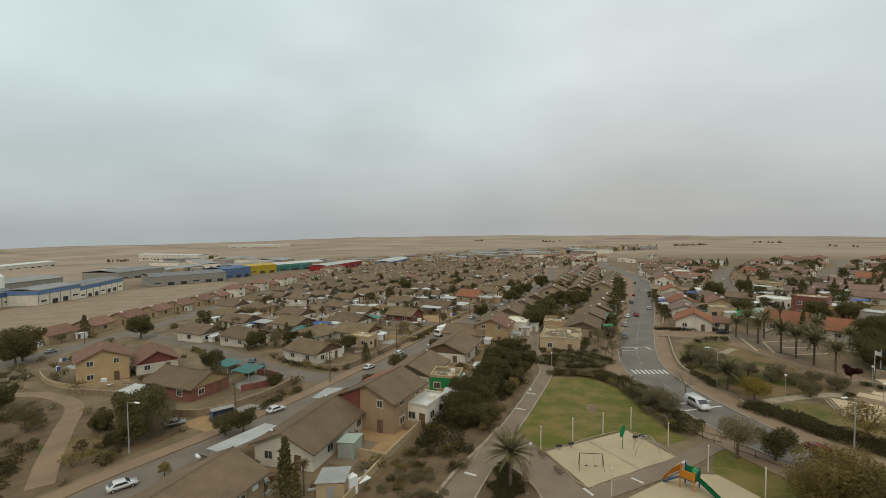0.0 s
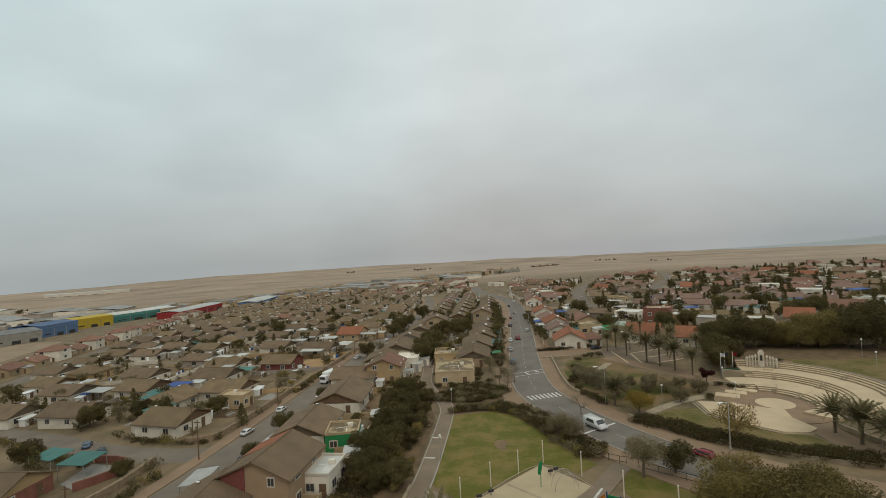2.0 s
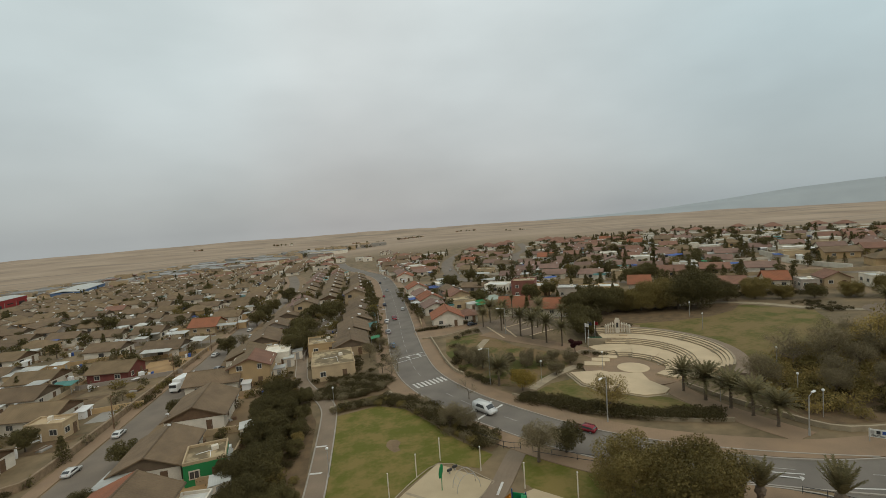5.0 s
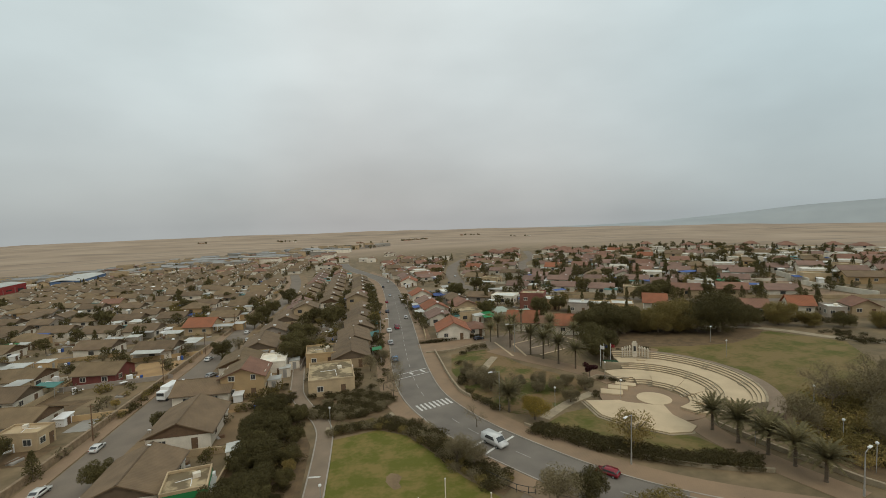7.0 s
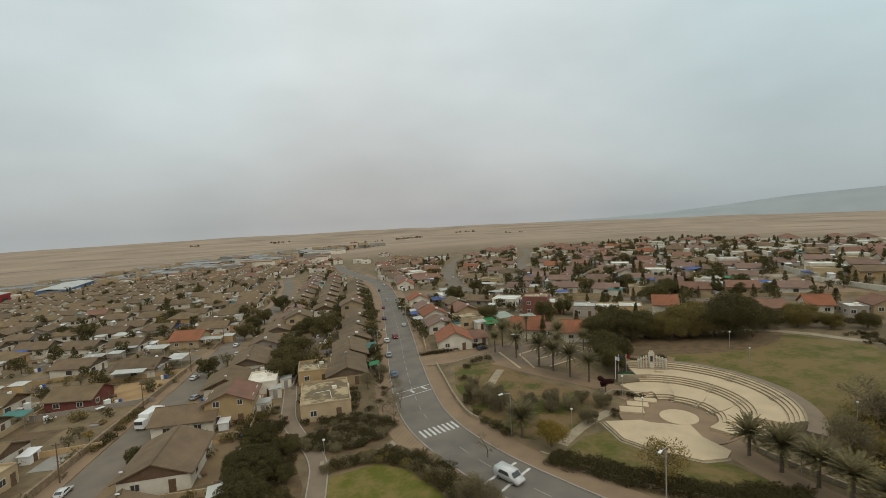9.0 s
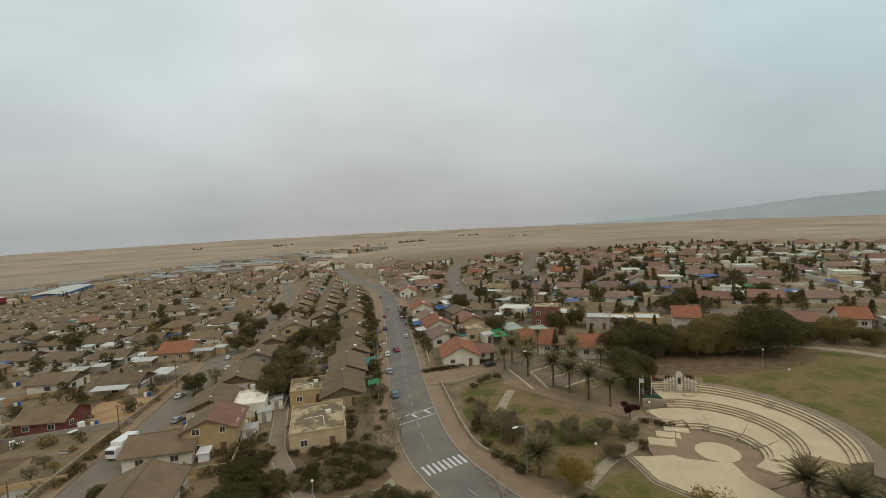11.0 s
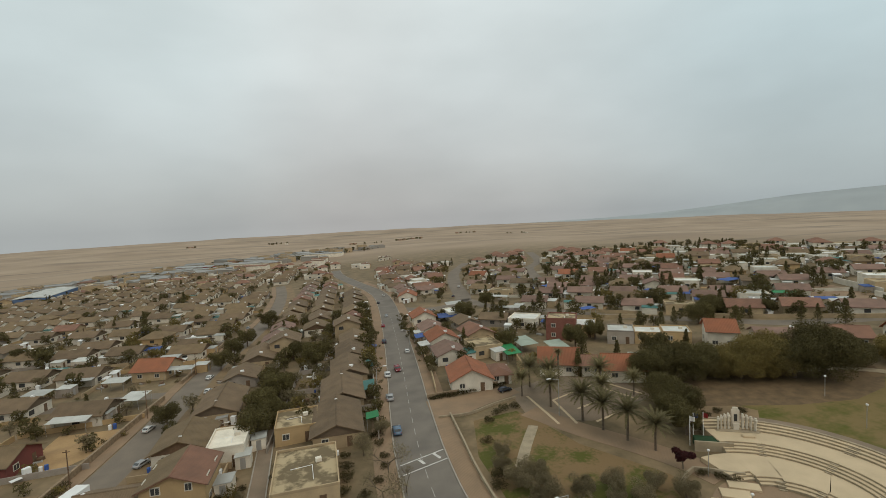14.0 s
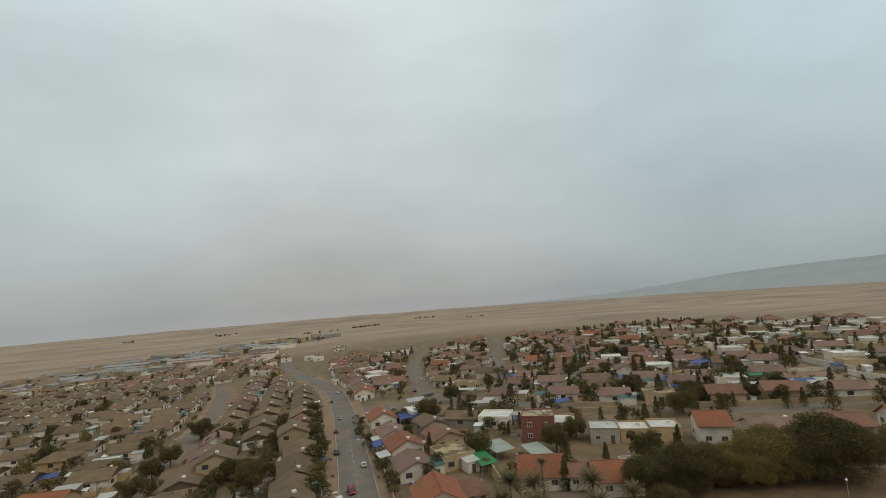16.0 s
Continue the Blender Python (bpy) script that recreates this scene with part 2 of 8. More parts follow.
FLATROOF = surf("patched_flat_roof", (0.40, 0.32, 0.20), (0.15, 0.115, 0.067), scale=3.2, amount=1.0, fine=0.9, bump=0.1, span=(0.6, 0.72))
CARPAINTS = [surf("car_paint_" + n, c, tuple(v * 0.8 for v in c), rough=0.25, bump=0.0, spec=0.5) for n, c in
             (("white", (0.62, 0.63, 0.63)), ("silver", (0.33, 0.34, 0.35)), ("dark", (0.03, 0.035, 0.05)), ("red", (0.20, 0.012, 0.02)), ("blue", (0.10, 0.16, 0.24)))]
LEAF_DARK = leafy("dark_foliage", (0.088, 0.0813, 0.0351), (0.12, 0.11, 0.0446))
LEAF_HEDGE = leafy("hedge_foliage", (0.056, 0.051, 0.0209), (0.076, 0.0652, 0.0266))
LEAF_OLIVE = leafy("olive_foliage", (0.2, 0.163, 0.057), (0.135, 0.121, 0.0456))
LEAF_GREY = leafy("dry_grey_foliage", (0.205, 0.184, 0.112), (0.15, 0.135, 0.0798))
LEAF_YELLOW = leafy("autumn_foliage", (0.245, 0.185, 0.034), (0.155, 0.130, 0.036))
LEAF_LIGHT = leafy("light_foliage", (0.287, 0.224, 0.0803), (0.203, 0.176, 0.0642))
LEAF_PALM = leafy("palm_foliage", (0.185, 0.17, 0.088), (0.125, 0.12, 0.064))
LEAF_WINE = leafy("wine_foliage", (0.0715, 0.0234, 0.0234), (0.052, 0.0182, 0.0195))

GUTTER = surf("brown_fascia", (0.15, 0.11, 0.075), (0.10, 0.075, 0.05), scale=1, rough=0.7)
FRAME = surf("window_frame_paint", (0.56, 0.53, 0.46), (0.4, 0.37, 0.32), scale=1, rough=0.6)
# pale blue-grey base colour stands in for distance haze on the hills
RIDGE = surf("far_hills_haze_tint", (0.33, 0.36, 0.38), (0.29, 0.32, 0.34), scale=300, amount=1.0, fine=0.004, bump=0.0)

# ---------------- ground shape ----------------
def smooth(a, b, v):
    t = min(1.0, max(0.0, (v - a) / (b - a)))
    return t * t * (3 - 2 * t)


DIP_AZ, DIP = (-180, -70, -45, -33, -20, 0, 25, 60, 180), (1.9, 1.95, 1.85, 1.42, 1.32, 1.3, 1.27, 1.3, 1.3)


def G(x, y):
    """Height of the ground: a town on a gentle slope, a dip round the open-air theatre, rolling desert beyond."""
    z = 0.036 * max(-900.0, min(250.0, x)) - 0.0195 * (y - 100)
    z -= 1.75 * math.exp(-((x - 52) ** 2 + (y - 92) ** 2) / 800.0)
    r = math.hypot(x, y - 40)
    far = smooth(620, 1250, r)
    if far > 0 and y > -200:
        dip = float(np.interp(math.degrees(math.atan2(x, y - 40)), DIP_AZ, DIP)) + 1.6 * (1 - smooth(900, 2600, r))
        hills = 10 * noise.noise((x / 480, y / 480, 0.3)) + 5 * noise.noise((x / 150, y / 150, 4.1))
        z += far * (33 - r * math.tan(radians(dip)) + hills - z)
    return z


def at(x, y, rz=0.0, dz=0.0, s=1.0):
    return pose(x, y, G(x, y) + dz, 0, 0, rz) @ Matrix.Diagonal((s, s, s, 1))


# ---------------- mesh helpers ----------------
def part(name, bm, material, parent=None, label=""):
    me = bpy.data.meshes.new(name)
    bm.to_mesh(me)
    bm.free()
    me.materials.append(material)
    ob = new(name, me)
    ob.parent = parent
    return tagged(ob, label)


def soft(ob):
    for p in ob.data.polygons:
        p.use_smooth = True
    return ob


def thing(name, m, label, category, group="", kind=""):
    e = new(name)
    e.matrix_basis = m
    e.empty_display_size = 0.3
    return tagged(e, label, category, group, kind)


def box(bm, x, y, z, sx, sy, sz, rz=0.0, bevel=0.0):
    """A box whose base centre is at x, y, z."""
    m = pose(x, y, z + sz / 2, 0, 0, rz) @ Matrix.Diagonal((sx, sy, sz, 1))
    v = bmesh.ops.create_cube(bm, size=1, matrix=m)["verts"]
    if bevel:
        es = list({e for w in v for e in w.link_edges})
        bmesh.ops.bevel(bm, geom=es, offset=bevel, segments=1, affect="EDGES")
    return bm


def rod(bm, a, b, r0, r1=None, seg=8):
    a, b = Vector(a), Vector(b)
    d = b - a
    m = Matrix.Translation((a + b) / 2) @ d.to_track_quat("Z", "Y").to_matrix().to_4x4()
    bmesh.ops.create_cone(bm, cap_ends=True, segments=seg, radius1=r0, radius2=r0 if r1 is None else r1, depth=d.length, matrix=m)
    return bm


def prism(bm, profile, y0, y1):
    """A profile of (x, z) pushed from y0 to y1."""
    a = [bm.verts.new((x, y0, z)) for x, z in profile]
    b = [bm.verts.new((x, y1, z)) for x, z in profile]
    bm.faces.new(a)
    bm.faces.new(b[::-1])
    k = len(a)
    for i in range(k):
        bm.faces.new((a[i], b[i], b[(i + 1) % k], a[(i + 1) % k]))
    bmesh.ops.recalc_face_normals(bm, faces=bm.faces)
    return bm


def bmnew():
    return bmesh.new()


def samples(line, step):
    """Points along a smooth curve through the corners of a line."""
    pts = [Vector((*p, 0)) for p in line]
    out = []
    for i in range(len(pts) - 1):
        p0, p1, p2, p3 = pts[max(i - 1, 0)], pts[i], pts[i + 1], pts[min(i + 2, len(pts) - 1)]
        k = max(2, int((p2 - p1).length / step))
        for j in range(k):
            t = j / k
            out.append(0.5 * ((2 * p1) + (p2 - p0) * t + (2 * p0 - 5 * p1 + 4 * p2 - p3) * t * t + (3 * p1 - p0 - 3 * p2 + p3) * t ** 3))
    out.append(pts[-1])
    return out


def shifted(line, off, step=2.0):
    """The curve moved by off metres to its right."""
    p = samples(line, step)
    out = []
    for i, v in enumerate(p):
        d = (p[min(i + 1, len(p) - 1)] - p[max(i - 1, 0)]).normalized()
        out.append((v.x + d.y * off, v.y - d.x * off))
    return out


def ribbon(bm, line, w, lift, thick=0.0, step=2.0, cells=1):
    """A band of width w that follows the ground along a line."""
    left, right = shifted(line, -w / 2, step), shifted(line, w / 2, step)
    rows = []
    for a, b in zip(left, right):
        row = []
        for j in range(cells + 1):
            t = j / cells
            x, y = a[0] + (b[0] - a[0]) * t, a[1] + (b[1] - a[1]) * t
            row.append(bm.verts.new((x, y, G(x, y) + lift)))
        if thick:
            row = [bm.verts.new(row[0].co - Vector((0, 0, thick)))] + row + [bm.verts.new(row[-1].co - Vector((0, 0, thick)))]
        rows.append(row)
    for r, s in zip(rows, rows[1:]):
        for j in range(len(r) - 1):
            bm.faces.new((r[j], r[j + 1], s[j + 1], s[j]))
    if thick:
        for r in (rows[0], rows[-1]):
            bm.faces.new(r)
    bmesh.ops.recalc_face_normals(bm, faces=bm.faces)
    return bm


def patch(bm, outline, lift, cell=3.0):
    """A flat area inside an outline, laid on the ground."""
    vs = [bm.verts.new((x, y, 0)) for x, y in outline]
    bmesh.ops.triangulate(bm, faces=[bm.faces.new(vs)])
    xs, ys = [p[0] for p in outline], [p[1] for p in outline]
    for axis, lo, hi in ((0, min(xs), max(xs)), (1, min(ys), max(ys))):
        k = math.ceil(lo / cell) * cell
        while k < hi:
            co, no = [0, 0, 0], [0, 0, 0]
            co[axis], no[axis] = k, 1
            bmesh.ops.bisect_plane(bm, geom=bm.verts[:] + bm.edges[:] + bm.faces[:], plane_co=co, plane_no=no)
            k += cell
    for v in bm.verts:
        v.co.z = G(v.co.x, v.co.y) + lift
    for f in bm.faces:
        f.normal_update()
        if f.normal.z < 0:
            f.normal_flip()
    return bm


def ground_part(name, bm, mat, label, category="ground"):
    return tagged(part(name, bm, mat), label, category, "", "structure")


# ---------------- the ground sheet ----------------
def spread(fine_lo, fine_hi, step, lo, hi):
    a = list(np.arange(fine_lo, fine_hi + 0.1, step))
    s = step
    while a[-1] < hi:
        s *= 1.12
        a.append(a[-1] + s)
    s = step
    while a[0] > lo:
        s *= 1.12
        a.insert(0, a[0] - s)
    return a


gx, gy = spread(-60, 120, 2.5, -4400, 4400), spread(20, 170, 2.5, -900, 4500)
gv = [(x, y, G(x, y)) for y in gy for x in gx]
W_ = len(gx)
gf = [(j * W_ + i, j * W_ + i + 1, (j + 1) * W_ + i + 1, (j + 1) * W_ + i) for j in range(len(gy) - 1) for i in range(W_ - 1)]
gme = bpy.data.meshes.new("ground")
gme.from_pydata(gv, [], gf)
EARTH = surf("earth", (0.225, 0.162, 0.094), (0.105, 0.082, 0.045), scale=7, amount=1.0, fine=0.9, bump=0.2)
en, el_ = EARTH.node_tree.nodes, EARTH.node_tree.links
e_geo = en.new("ShaderNodeNewGeometry")
e_dist = en.new("ShaderNodeVectorMath")
e_dist.operation = "DISTANCE"
e_dist.inputs[1].default_value = (-30, 230, 0)
el_.new(e_geo.outputs["Position"], e_dist.inputs[0])
e_noise = en.new("ShaderNodeTexNoise")
e_noise.inputs["Scale"].default_value, e_noise.inputs["Detail"].default_value = 0.006, 6
el_.new(e_geo.outputs["Position"], e_noise.inputs["Vector"])
e_far = en.new("ShaderNodeMapRange")
e_far.inputs["From Min"].default_value, e_far.inputs["From Max"].default_value = 330, 520
el_.new(e_dist.outputs["Value"], e_far.inputs["Value"])
e_ramp = en.new("ShaderNodeValToRGB")
for el0, (p0, c0) in zip(e_ramp.color_ramp.elements, ((0.35, (0.26, 0.18, 0.115, 1)), (0.65, (0.37, 0.265, 0.175, 1)))):
    el0.position, el0.color = p0, c0
el_.new(e_noise.outputs["Fac"], e_ramp.inputs[0])
e_map = en.new("ShaderNodeMapping")
e_map.inputs["Rotation"].default_value, e_map.inputs["Scale"].default_value = (0, 0, 0.35), (0.0022, 0.014, 0.01)
el_.new(e_geo.outputs["Position"], e_map.inputs["Vector"])
e_wadi = en.new("ShaderNodeTexNoise")
e_wadi.inputs["Scale"].default_value, e_wadi.inputs["Detail"].default_value, e_wadi.inputs["Distortion"].default_value = 1.0, 7, 1.2
el_.new(e_map.outputs[0], e_wadi.inputs["Vector"])
e_cut = en.new("ShaderNodeMapRange")
e_cut.inputs["From Min"].default_value, e_cut.inputs["From Max"].default_value, e_cut.inputs["To Max"].default_value = 0.52, 0.72, 0.8
el_.new(e_wadi.outputs["Fac"], e_cut.inputs["Value"])
e_scrub = en.new("ShaderNodeMix")
e_scrub.data_type = "RGBA"
e_scrub.inputs["B"].default_value = (0.15, 0.112, 0.075, 1)
el_.new(e_cut.outputs[0], e_scrub.inputs["Factor"])
el_.new(e_ramp.outputs[0], e_scrub.inputs["A"])
e_mix = en.new("ShaderNodeMix")
e_mix.data_type = "RGBA"
e_b = en["Principled BSDF"]
el_.new(e_b.inputs["Base Color"].links[0].from_socket, e_mix.inputs["A"])
el_.new(e_scrub.outputs["Result"], e_mix.inputs["B"])
el_.new(e_far.outputs[0], e_mix.inputs["Factor"])
el_.new(e_mix.outputs["Result"], e_b.inputs["Base Color"])
gme.materials.append(EARTH)
soft(tagged(new("ground", gme), "bare sandy ground rolling away as desert", "ground", "", "structure"))

# a range of far hills to the north-east, haze painted into its colour
rbm = bmnew()
rrows = []
for k in range(60):
    az = radians(20 + k * 1.5)
    el = float(np.interp(math.degrees(az), (20, 28, 36, 42, 48, 54, 62, 75, 110), (-1.5, -1.2, -0.72, -0.15, 0.5, 0.9, 1.15, 1.3, 1.0))) + 0.05 * noise.noise((k * 0.23, 0.5, 2.0))
    crest = 33 + 4600 * math.tan(radians(el))
    rrows.append([rbm.verts.new((math.sin(az) * d, math.cos(az) * d, zz)) for d, zz in ((4000, -110), (4350, crest * 0.45 - 20), (4600, crest), (4760, -110))])
for p, q in zip(rrows, rrows[1:]):
    for j in range(3):
        rbm.faces.new((p[j], p[j + 1], q[j + 1], q[j]))
bmesh.ops.recalc_face_normals(rbm, faces=rbm.faces)
soft(tagged(part("backdrop", rbm, RIDGE), "range of far hills with blue-grey haze painted in", "hills", "", "structure"))

# ---------------- roads ----------------
MAIN = [(-14, 511), (-9.5, 456), (-1, 407), (6, 372), (13, 338), (16.4, 306), (16.4, 262), (14.4, 207), (12.5, 170), (11.3, 150), (10.5, 128), (11.3, 112), (15.5, 98), (21.5, 86.5), (28, 76.5), (35.5, 68.5), (46, 60.5), (60, 52.5), (82, 44)]
ROAD2 = [(-47, 10), (-47, 38), (-45.5, 50), (-43.5, 62), (-42, 80), (-41.5, 100), (-41.4, 130), (-40.6, 158), (-41.4, 190), (-41, 212), (-38.4, 245), (-38, 300), (-43, 360), (-52, 420)]
ROAD3 = [(-125, 20), (-133, 60), (-138, 84), (-145, 110), (-156, 140), (-172, 178), (-196, 240), (-225, 330)]
CROSS = [(-41, 86), (-55, 86.5), (-70, 90), (-90, 98), (-112, 105), (-145, 112)]
CROSS2 = [(-41, 182), (-60, 186), (-90, 182), (-130, 172)]
ROADC = [(16, 272), (30, 257), (44, 258), (53, 272), (56.9, 296), (62, 330), (71.4, 373), (80, 400), (100, 450)]
ROADD = [(105, 300), (122, 359), (149, 406), (176, 491)]
ROADS = [(146, 222), (157, 203), (160.6, 186), (162.2, 163), (164.7, 147), (166, 130)]
PARK_PATH = [(-122, 56), (-103.3, 59.9), (-96.4, 61.9), (-84, 59.8), (-73, 52), (-63.5, 45), (-56, 40)]
WHITEWALL = [(190, 206), (187, 200.2), (179.6, 183.5), (174.5, 180), (172.7, 174), (169.7, 156.3), (169, 148)]
ROADR = [(53, 270), (57.5, 248), (66, 234), (77, 220), (86, 204), (96, 193), (108, 182), (116, 173.5), (123, 167), (133.5, 162.6), (145, 159), (160, 155)]
for nm, line, w in (("main", MAIN, 8.0), ("side", ROAD2, 6.6), ("west", ROAD3, 7.5), ("cross", CROSS, 6.0), ("lane", CROSS2, 4.5), ("hill", ROADC, 8.0), ("upper", ROADD, 7.0), ("east", ROADR, 6.0), ("slope", ROADS, 5.5)):
    ground_part("road_" + nm, ribbon(bmnew(), line, w, 0.03 if nm in ("main", "side", "west") else 0.024, step=3.0), ASPHALT if nm == "main" else DUSTY, "worn grey asphalt street" if nm == "main" else "dusty worn asphalt side street", "road")
ground_part("road_south", ribbon(bmnew(), [(50, 60), (51.5, 48), (52.5, 30), (53, 0)], 9.5, 0.026), ASPHALT, "worn grey asphalt street at the junction", "road")

for side, nm in ((-1, "kerb_left"), (1, "kerb_right")):
    ground_part(nm, ribbon(bmnew(), shifted(MAIN, side * 4.1)[:-14], 0.22, 0.16, 0.2), KERB, "concrete kerb stones along the street", "kerb")
ground_part("pavement_east", ribbon(bmnew(), shifted(MAIN, -6.1)[62:-16], 3.7, 0.13, 0.15, cells=2), PAVE, "tan block pavement beside the park", "pavement")
ground_part("pavement_west", ribbon(bmnew(), shifted(MAIN, 6.0)[60:-20], 3.4, 0.13, 0.15, cells=2), PAVE, "tan block pavement beside the houses", "pavement")
ground_part("verge", ribbon(bmnew(), shifted(ROAD2, -4.9), 2.6, 0.10, 0.15), PAVE, "tan pavement along the side street", "pavement")
ground_part("bank", ribbon(bmnew(), shifted(ROAD2, 5.6), 4.6, 0.05), DIRT, "bare earth verge along the side street", "ground")


def clear(x, y, lines, d):
    p = Vector((x, y))
    for ln in lines:
        for a, b in zip(ln, ln[1:]):
            a, b = Vector(a), Vector(b)
            t = max(0, min(1, (p - a).dot(b - a) / (b - a).length_squared))
            if (p - a - (b - a) * t).length < d:
                return False
    return True

# ---------------- lawns, paths, sand ----------------
FOOT = [(-17.2, 160), (-16.2, 146), (-15, 133), (-13.9, 123), (-11.2, 114.5), (-8.6, 108.5), (-7.2, 103), (-7.0, 97), (-7.2, 87), (-7.6, 76), (-8.2, 68), (-8.9, 58), (-9.3, 46), (-9.6, 34)]
ground_part("path_foot", ribbon(bmnew(), FOOT, 2.4, 0.07, 0.1), PAVE2, "grey-brown paved footpath", "path")
ground_part("path_foot", ribbon(bmnew(), [(-8.5, 66), (-8.9, 58), (-9.2, 46), (-9.4, 34)], 3.9, 0.062, 0.1), PAVE2, "grey-brown paved footpath widening towards the square", "path")
ground_part("path_edge", ribbon(bmnew(), shifted(FOOT, 1.3)[:-14], 0.2, 0.13, 0.2), KERB, "concrete edging of the footpath", "kerb")
ground_part("path_edge", ribbon(bmnew(), [(-9.3, 72), (-9.7, 67), (-10.9, 58), (-11.3, 52), (-13, 49.5)], 0.4, 0.3, 0.4), STONE_EDGE, "pale stone edging of the footpath", "kerb")
ground_part("path_edge", ribbon(bmnew(), shifted(FOOT, -1.3)[:-16], 0.2, 0.13, 0.2), KERB, "concrete edging of the footpath", "kerb")
for x, y in ((-7.2, 88.2), (-7.45, 80.4), (-8.7, 58.3)):
    ground_part("path_band", box(bmnew(), x, y, G(x, y) + 0.05, 2.3, 0.35, 0.035, -8), PAINT, "white stone band across the footpath", "path band")
ground_part("path_link", ribbon(bmnew(), [(-7, 103.5), (-2, 103.6), (3, 104.6), (6.4, 109)], 1.5, 0.08, 0.1), STONE_EDGE, "pale stone path between shrubs", "path")
ground_part("lawn", patch(bmnew(), [(-6.2, 98.8), (1.5, 100.5), (6, 97), (9, 90.5), (12, 82.5), (15.5, 76.5), (12.8, 73.8), (8.2, 77.2), (-2.2, 67.3), (-6.3, 72)], 0.035), LAWN, "green lawn with worn patches", "lawn")
ground_part("lawn", patch(bmnew(), [(18.6, 74.5), (21, 76), (30, 67.5), (33, 60), (27, 55), (20.5, 59), (17, 68.5)], 0.035), LAWN, "green lawn under trees", "lawn")
ground_part("worn_patch", patch(bmnew(), [(2.0, 85.6), (2.6, 86.3), (3.5, 85.9), (4.0, 84.9), (3.5, 83.6), (3.7, 82.4), (2.8, 82.1), (2.2, 83.2), (1.8, 84.4)], 0.04), DIRT, "bare worn patch in the lawn", "ground")
ground_part("sand_pit", patch(bmnew(), [(-1.7, 66.7), (8.0, 76.8), (13.7, 70.2), (9.6, 66.0), (4.0, 59.6)], 0.06), SAND, "pale sand of the playground", "sand")
ground_part("sand_pit", patch(bmnew(), [(7.0, 57.5), (13.4, 66.0), (17.5, 67.2), (21.5, 62.5), (17, 52), (9, 50)], 0.06), SAND, "pale sand under the climbing frame", "sand")
ground_part("sand_kerb", ribbon(bmnew(), [(-1.7, 66.7), (8.0, 76.8), (13.7, 70.2)], 0.14, 0.09, 0.2), STONE_EDGE, "low worn kerb round the sand", "kerb")
ground_part("sand_kerb", ribbon(bmnew(), [(-1.7, 66.7), (1.0, 63.2), (4.0, 59.6), (9.6, 66), (13.7, 70.2)], 0.14, 0.09, 0.2), STONE_EDGE, "low worn kerb round the sand", "kerb")
ground_part("sand_divider", ribbon(bmnew(), [(3.2, 71.6), (9.4, 65.6)], 0.35, 0.075, 0.15), STONE_EDGE, "paved strip across the sand", "path")
ground_part("path_play", ribbon(bmnew(), [(21.5, 79), (18.5, 75.6), (13.5, 68.3), (8.6, 62.6), (4.2, 57.5), (0, 51)], 2.5, 0.09, 0.1), PAVE2, "grey paved path through the playground", "path")
ground_part("plaza_play", patch(bmnew(), [(-6.4, 71), (-2.2, 66.8), (3.6, 58.9), (4, 50), (-2, 42), (-12, 42), (-8.6, 57), (-6.6, 65)], 0.05), PAVE2, "grey paved square by the playground", "plaza")
for a, b in (((3.5, 59.3), (4.6, 58.1)), ((8.4, 63.2), (9.6, 62.4)), ((14.6, 69.7), (13.2, 67.4))):
    ground_part("path_band", ribbon(bmnew(), [a, b], 0.3, 0.10, 0.02), PAINT, "white stone band in the paving", "path band")
ground_part("bed", patch(bmnew(), [(-6.5, 62.6), (-4.6, 61), (-1.4, 57.4), (0.4, 53), (0.6, 46), (-6.4, 46), (-7.0, 54)], 0.12), BED, "dark planting bed round a palm", "planting bed")
ground_part("bed_kerb", ribbon(bmnew(), [(-6.4, 46), (-7.0, 54), (-6.6, 62.4), (-4.5, 61.1), (-1.3, 57.5), (0.5, 53), (0.7, 46)], 0.22, 0.2, 0.3), STONE_EDGE, "pale kerb round the planting bed", "kerb")
ground_part("bed", patch(bmnew(), [(-11.6, 109.5), (-6.4, 104.4), (2.5, 105.4), (5.4, 110), (5.8, 116.5), (0, 119.2), (-9, 119.5), (-13, 119)], 0.03), BED, "dark planting bed by the crossing", "planting bed")
ground_part("bed", patch(bmnew(), [(-6.3, 100), (-5, 103), (2, 103.4), (7.6, 100.5), (13.5, 87), (17.5, 79), (15.6, 77.2), (9, 91), (6, 97.3), (1.5, 101)], 0.045), BED, "dark planting bed along the lawn", "planting bed")
ground_part("bed", patch(bmnew(), [(-9.4, 45), (-10, 60), (-9, 75), (-9, 98), (-12.5, 112), (-18.5, 132), (-21, 140), (-20.5, 110), (-20, 70), (-19, 45)], 0.03), BED, "overgrown earth strip behind the yards", "ground")
ground_part("lawn_dry", patch(bmnew(), [(20, 112), (24.5, 101), (29, 98.5), (38, 104.5), (44.5, 109.5), (44, 113), (36, 124.5), (33.4, 134), (31, 140), (22, 139), (19.3, 126)], 0.03), DRYGRASS, "dry winter lawn in the park", "lawn")
ground_part("lawn_dry", patch(bmnew(), [(27.5, 94.5), (34, 99), (39.5, 100), (40.5, 95), (44, 90), (49, 85.5), (50.3, 78.5), (43, 80.5), (36, 85.5)], 0.03), SLOPE, "patchy green grass below the theatre", "lawn")
ground_part("lawn_dry", patch(bmnew(), [(64, 134), (104, 126), (110, 112), (100, 98), (84, 88), (67, 84.5), (73.5, 96), (75, 106), (71, 116), (65, 122)], 0.03), SLOPE, "patchy green slope behind the theatre", "lawn")
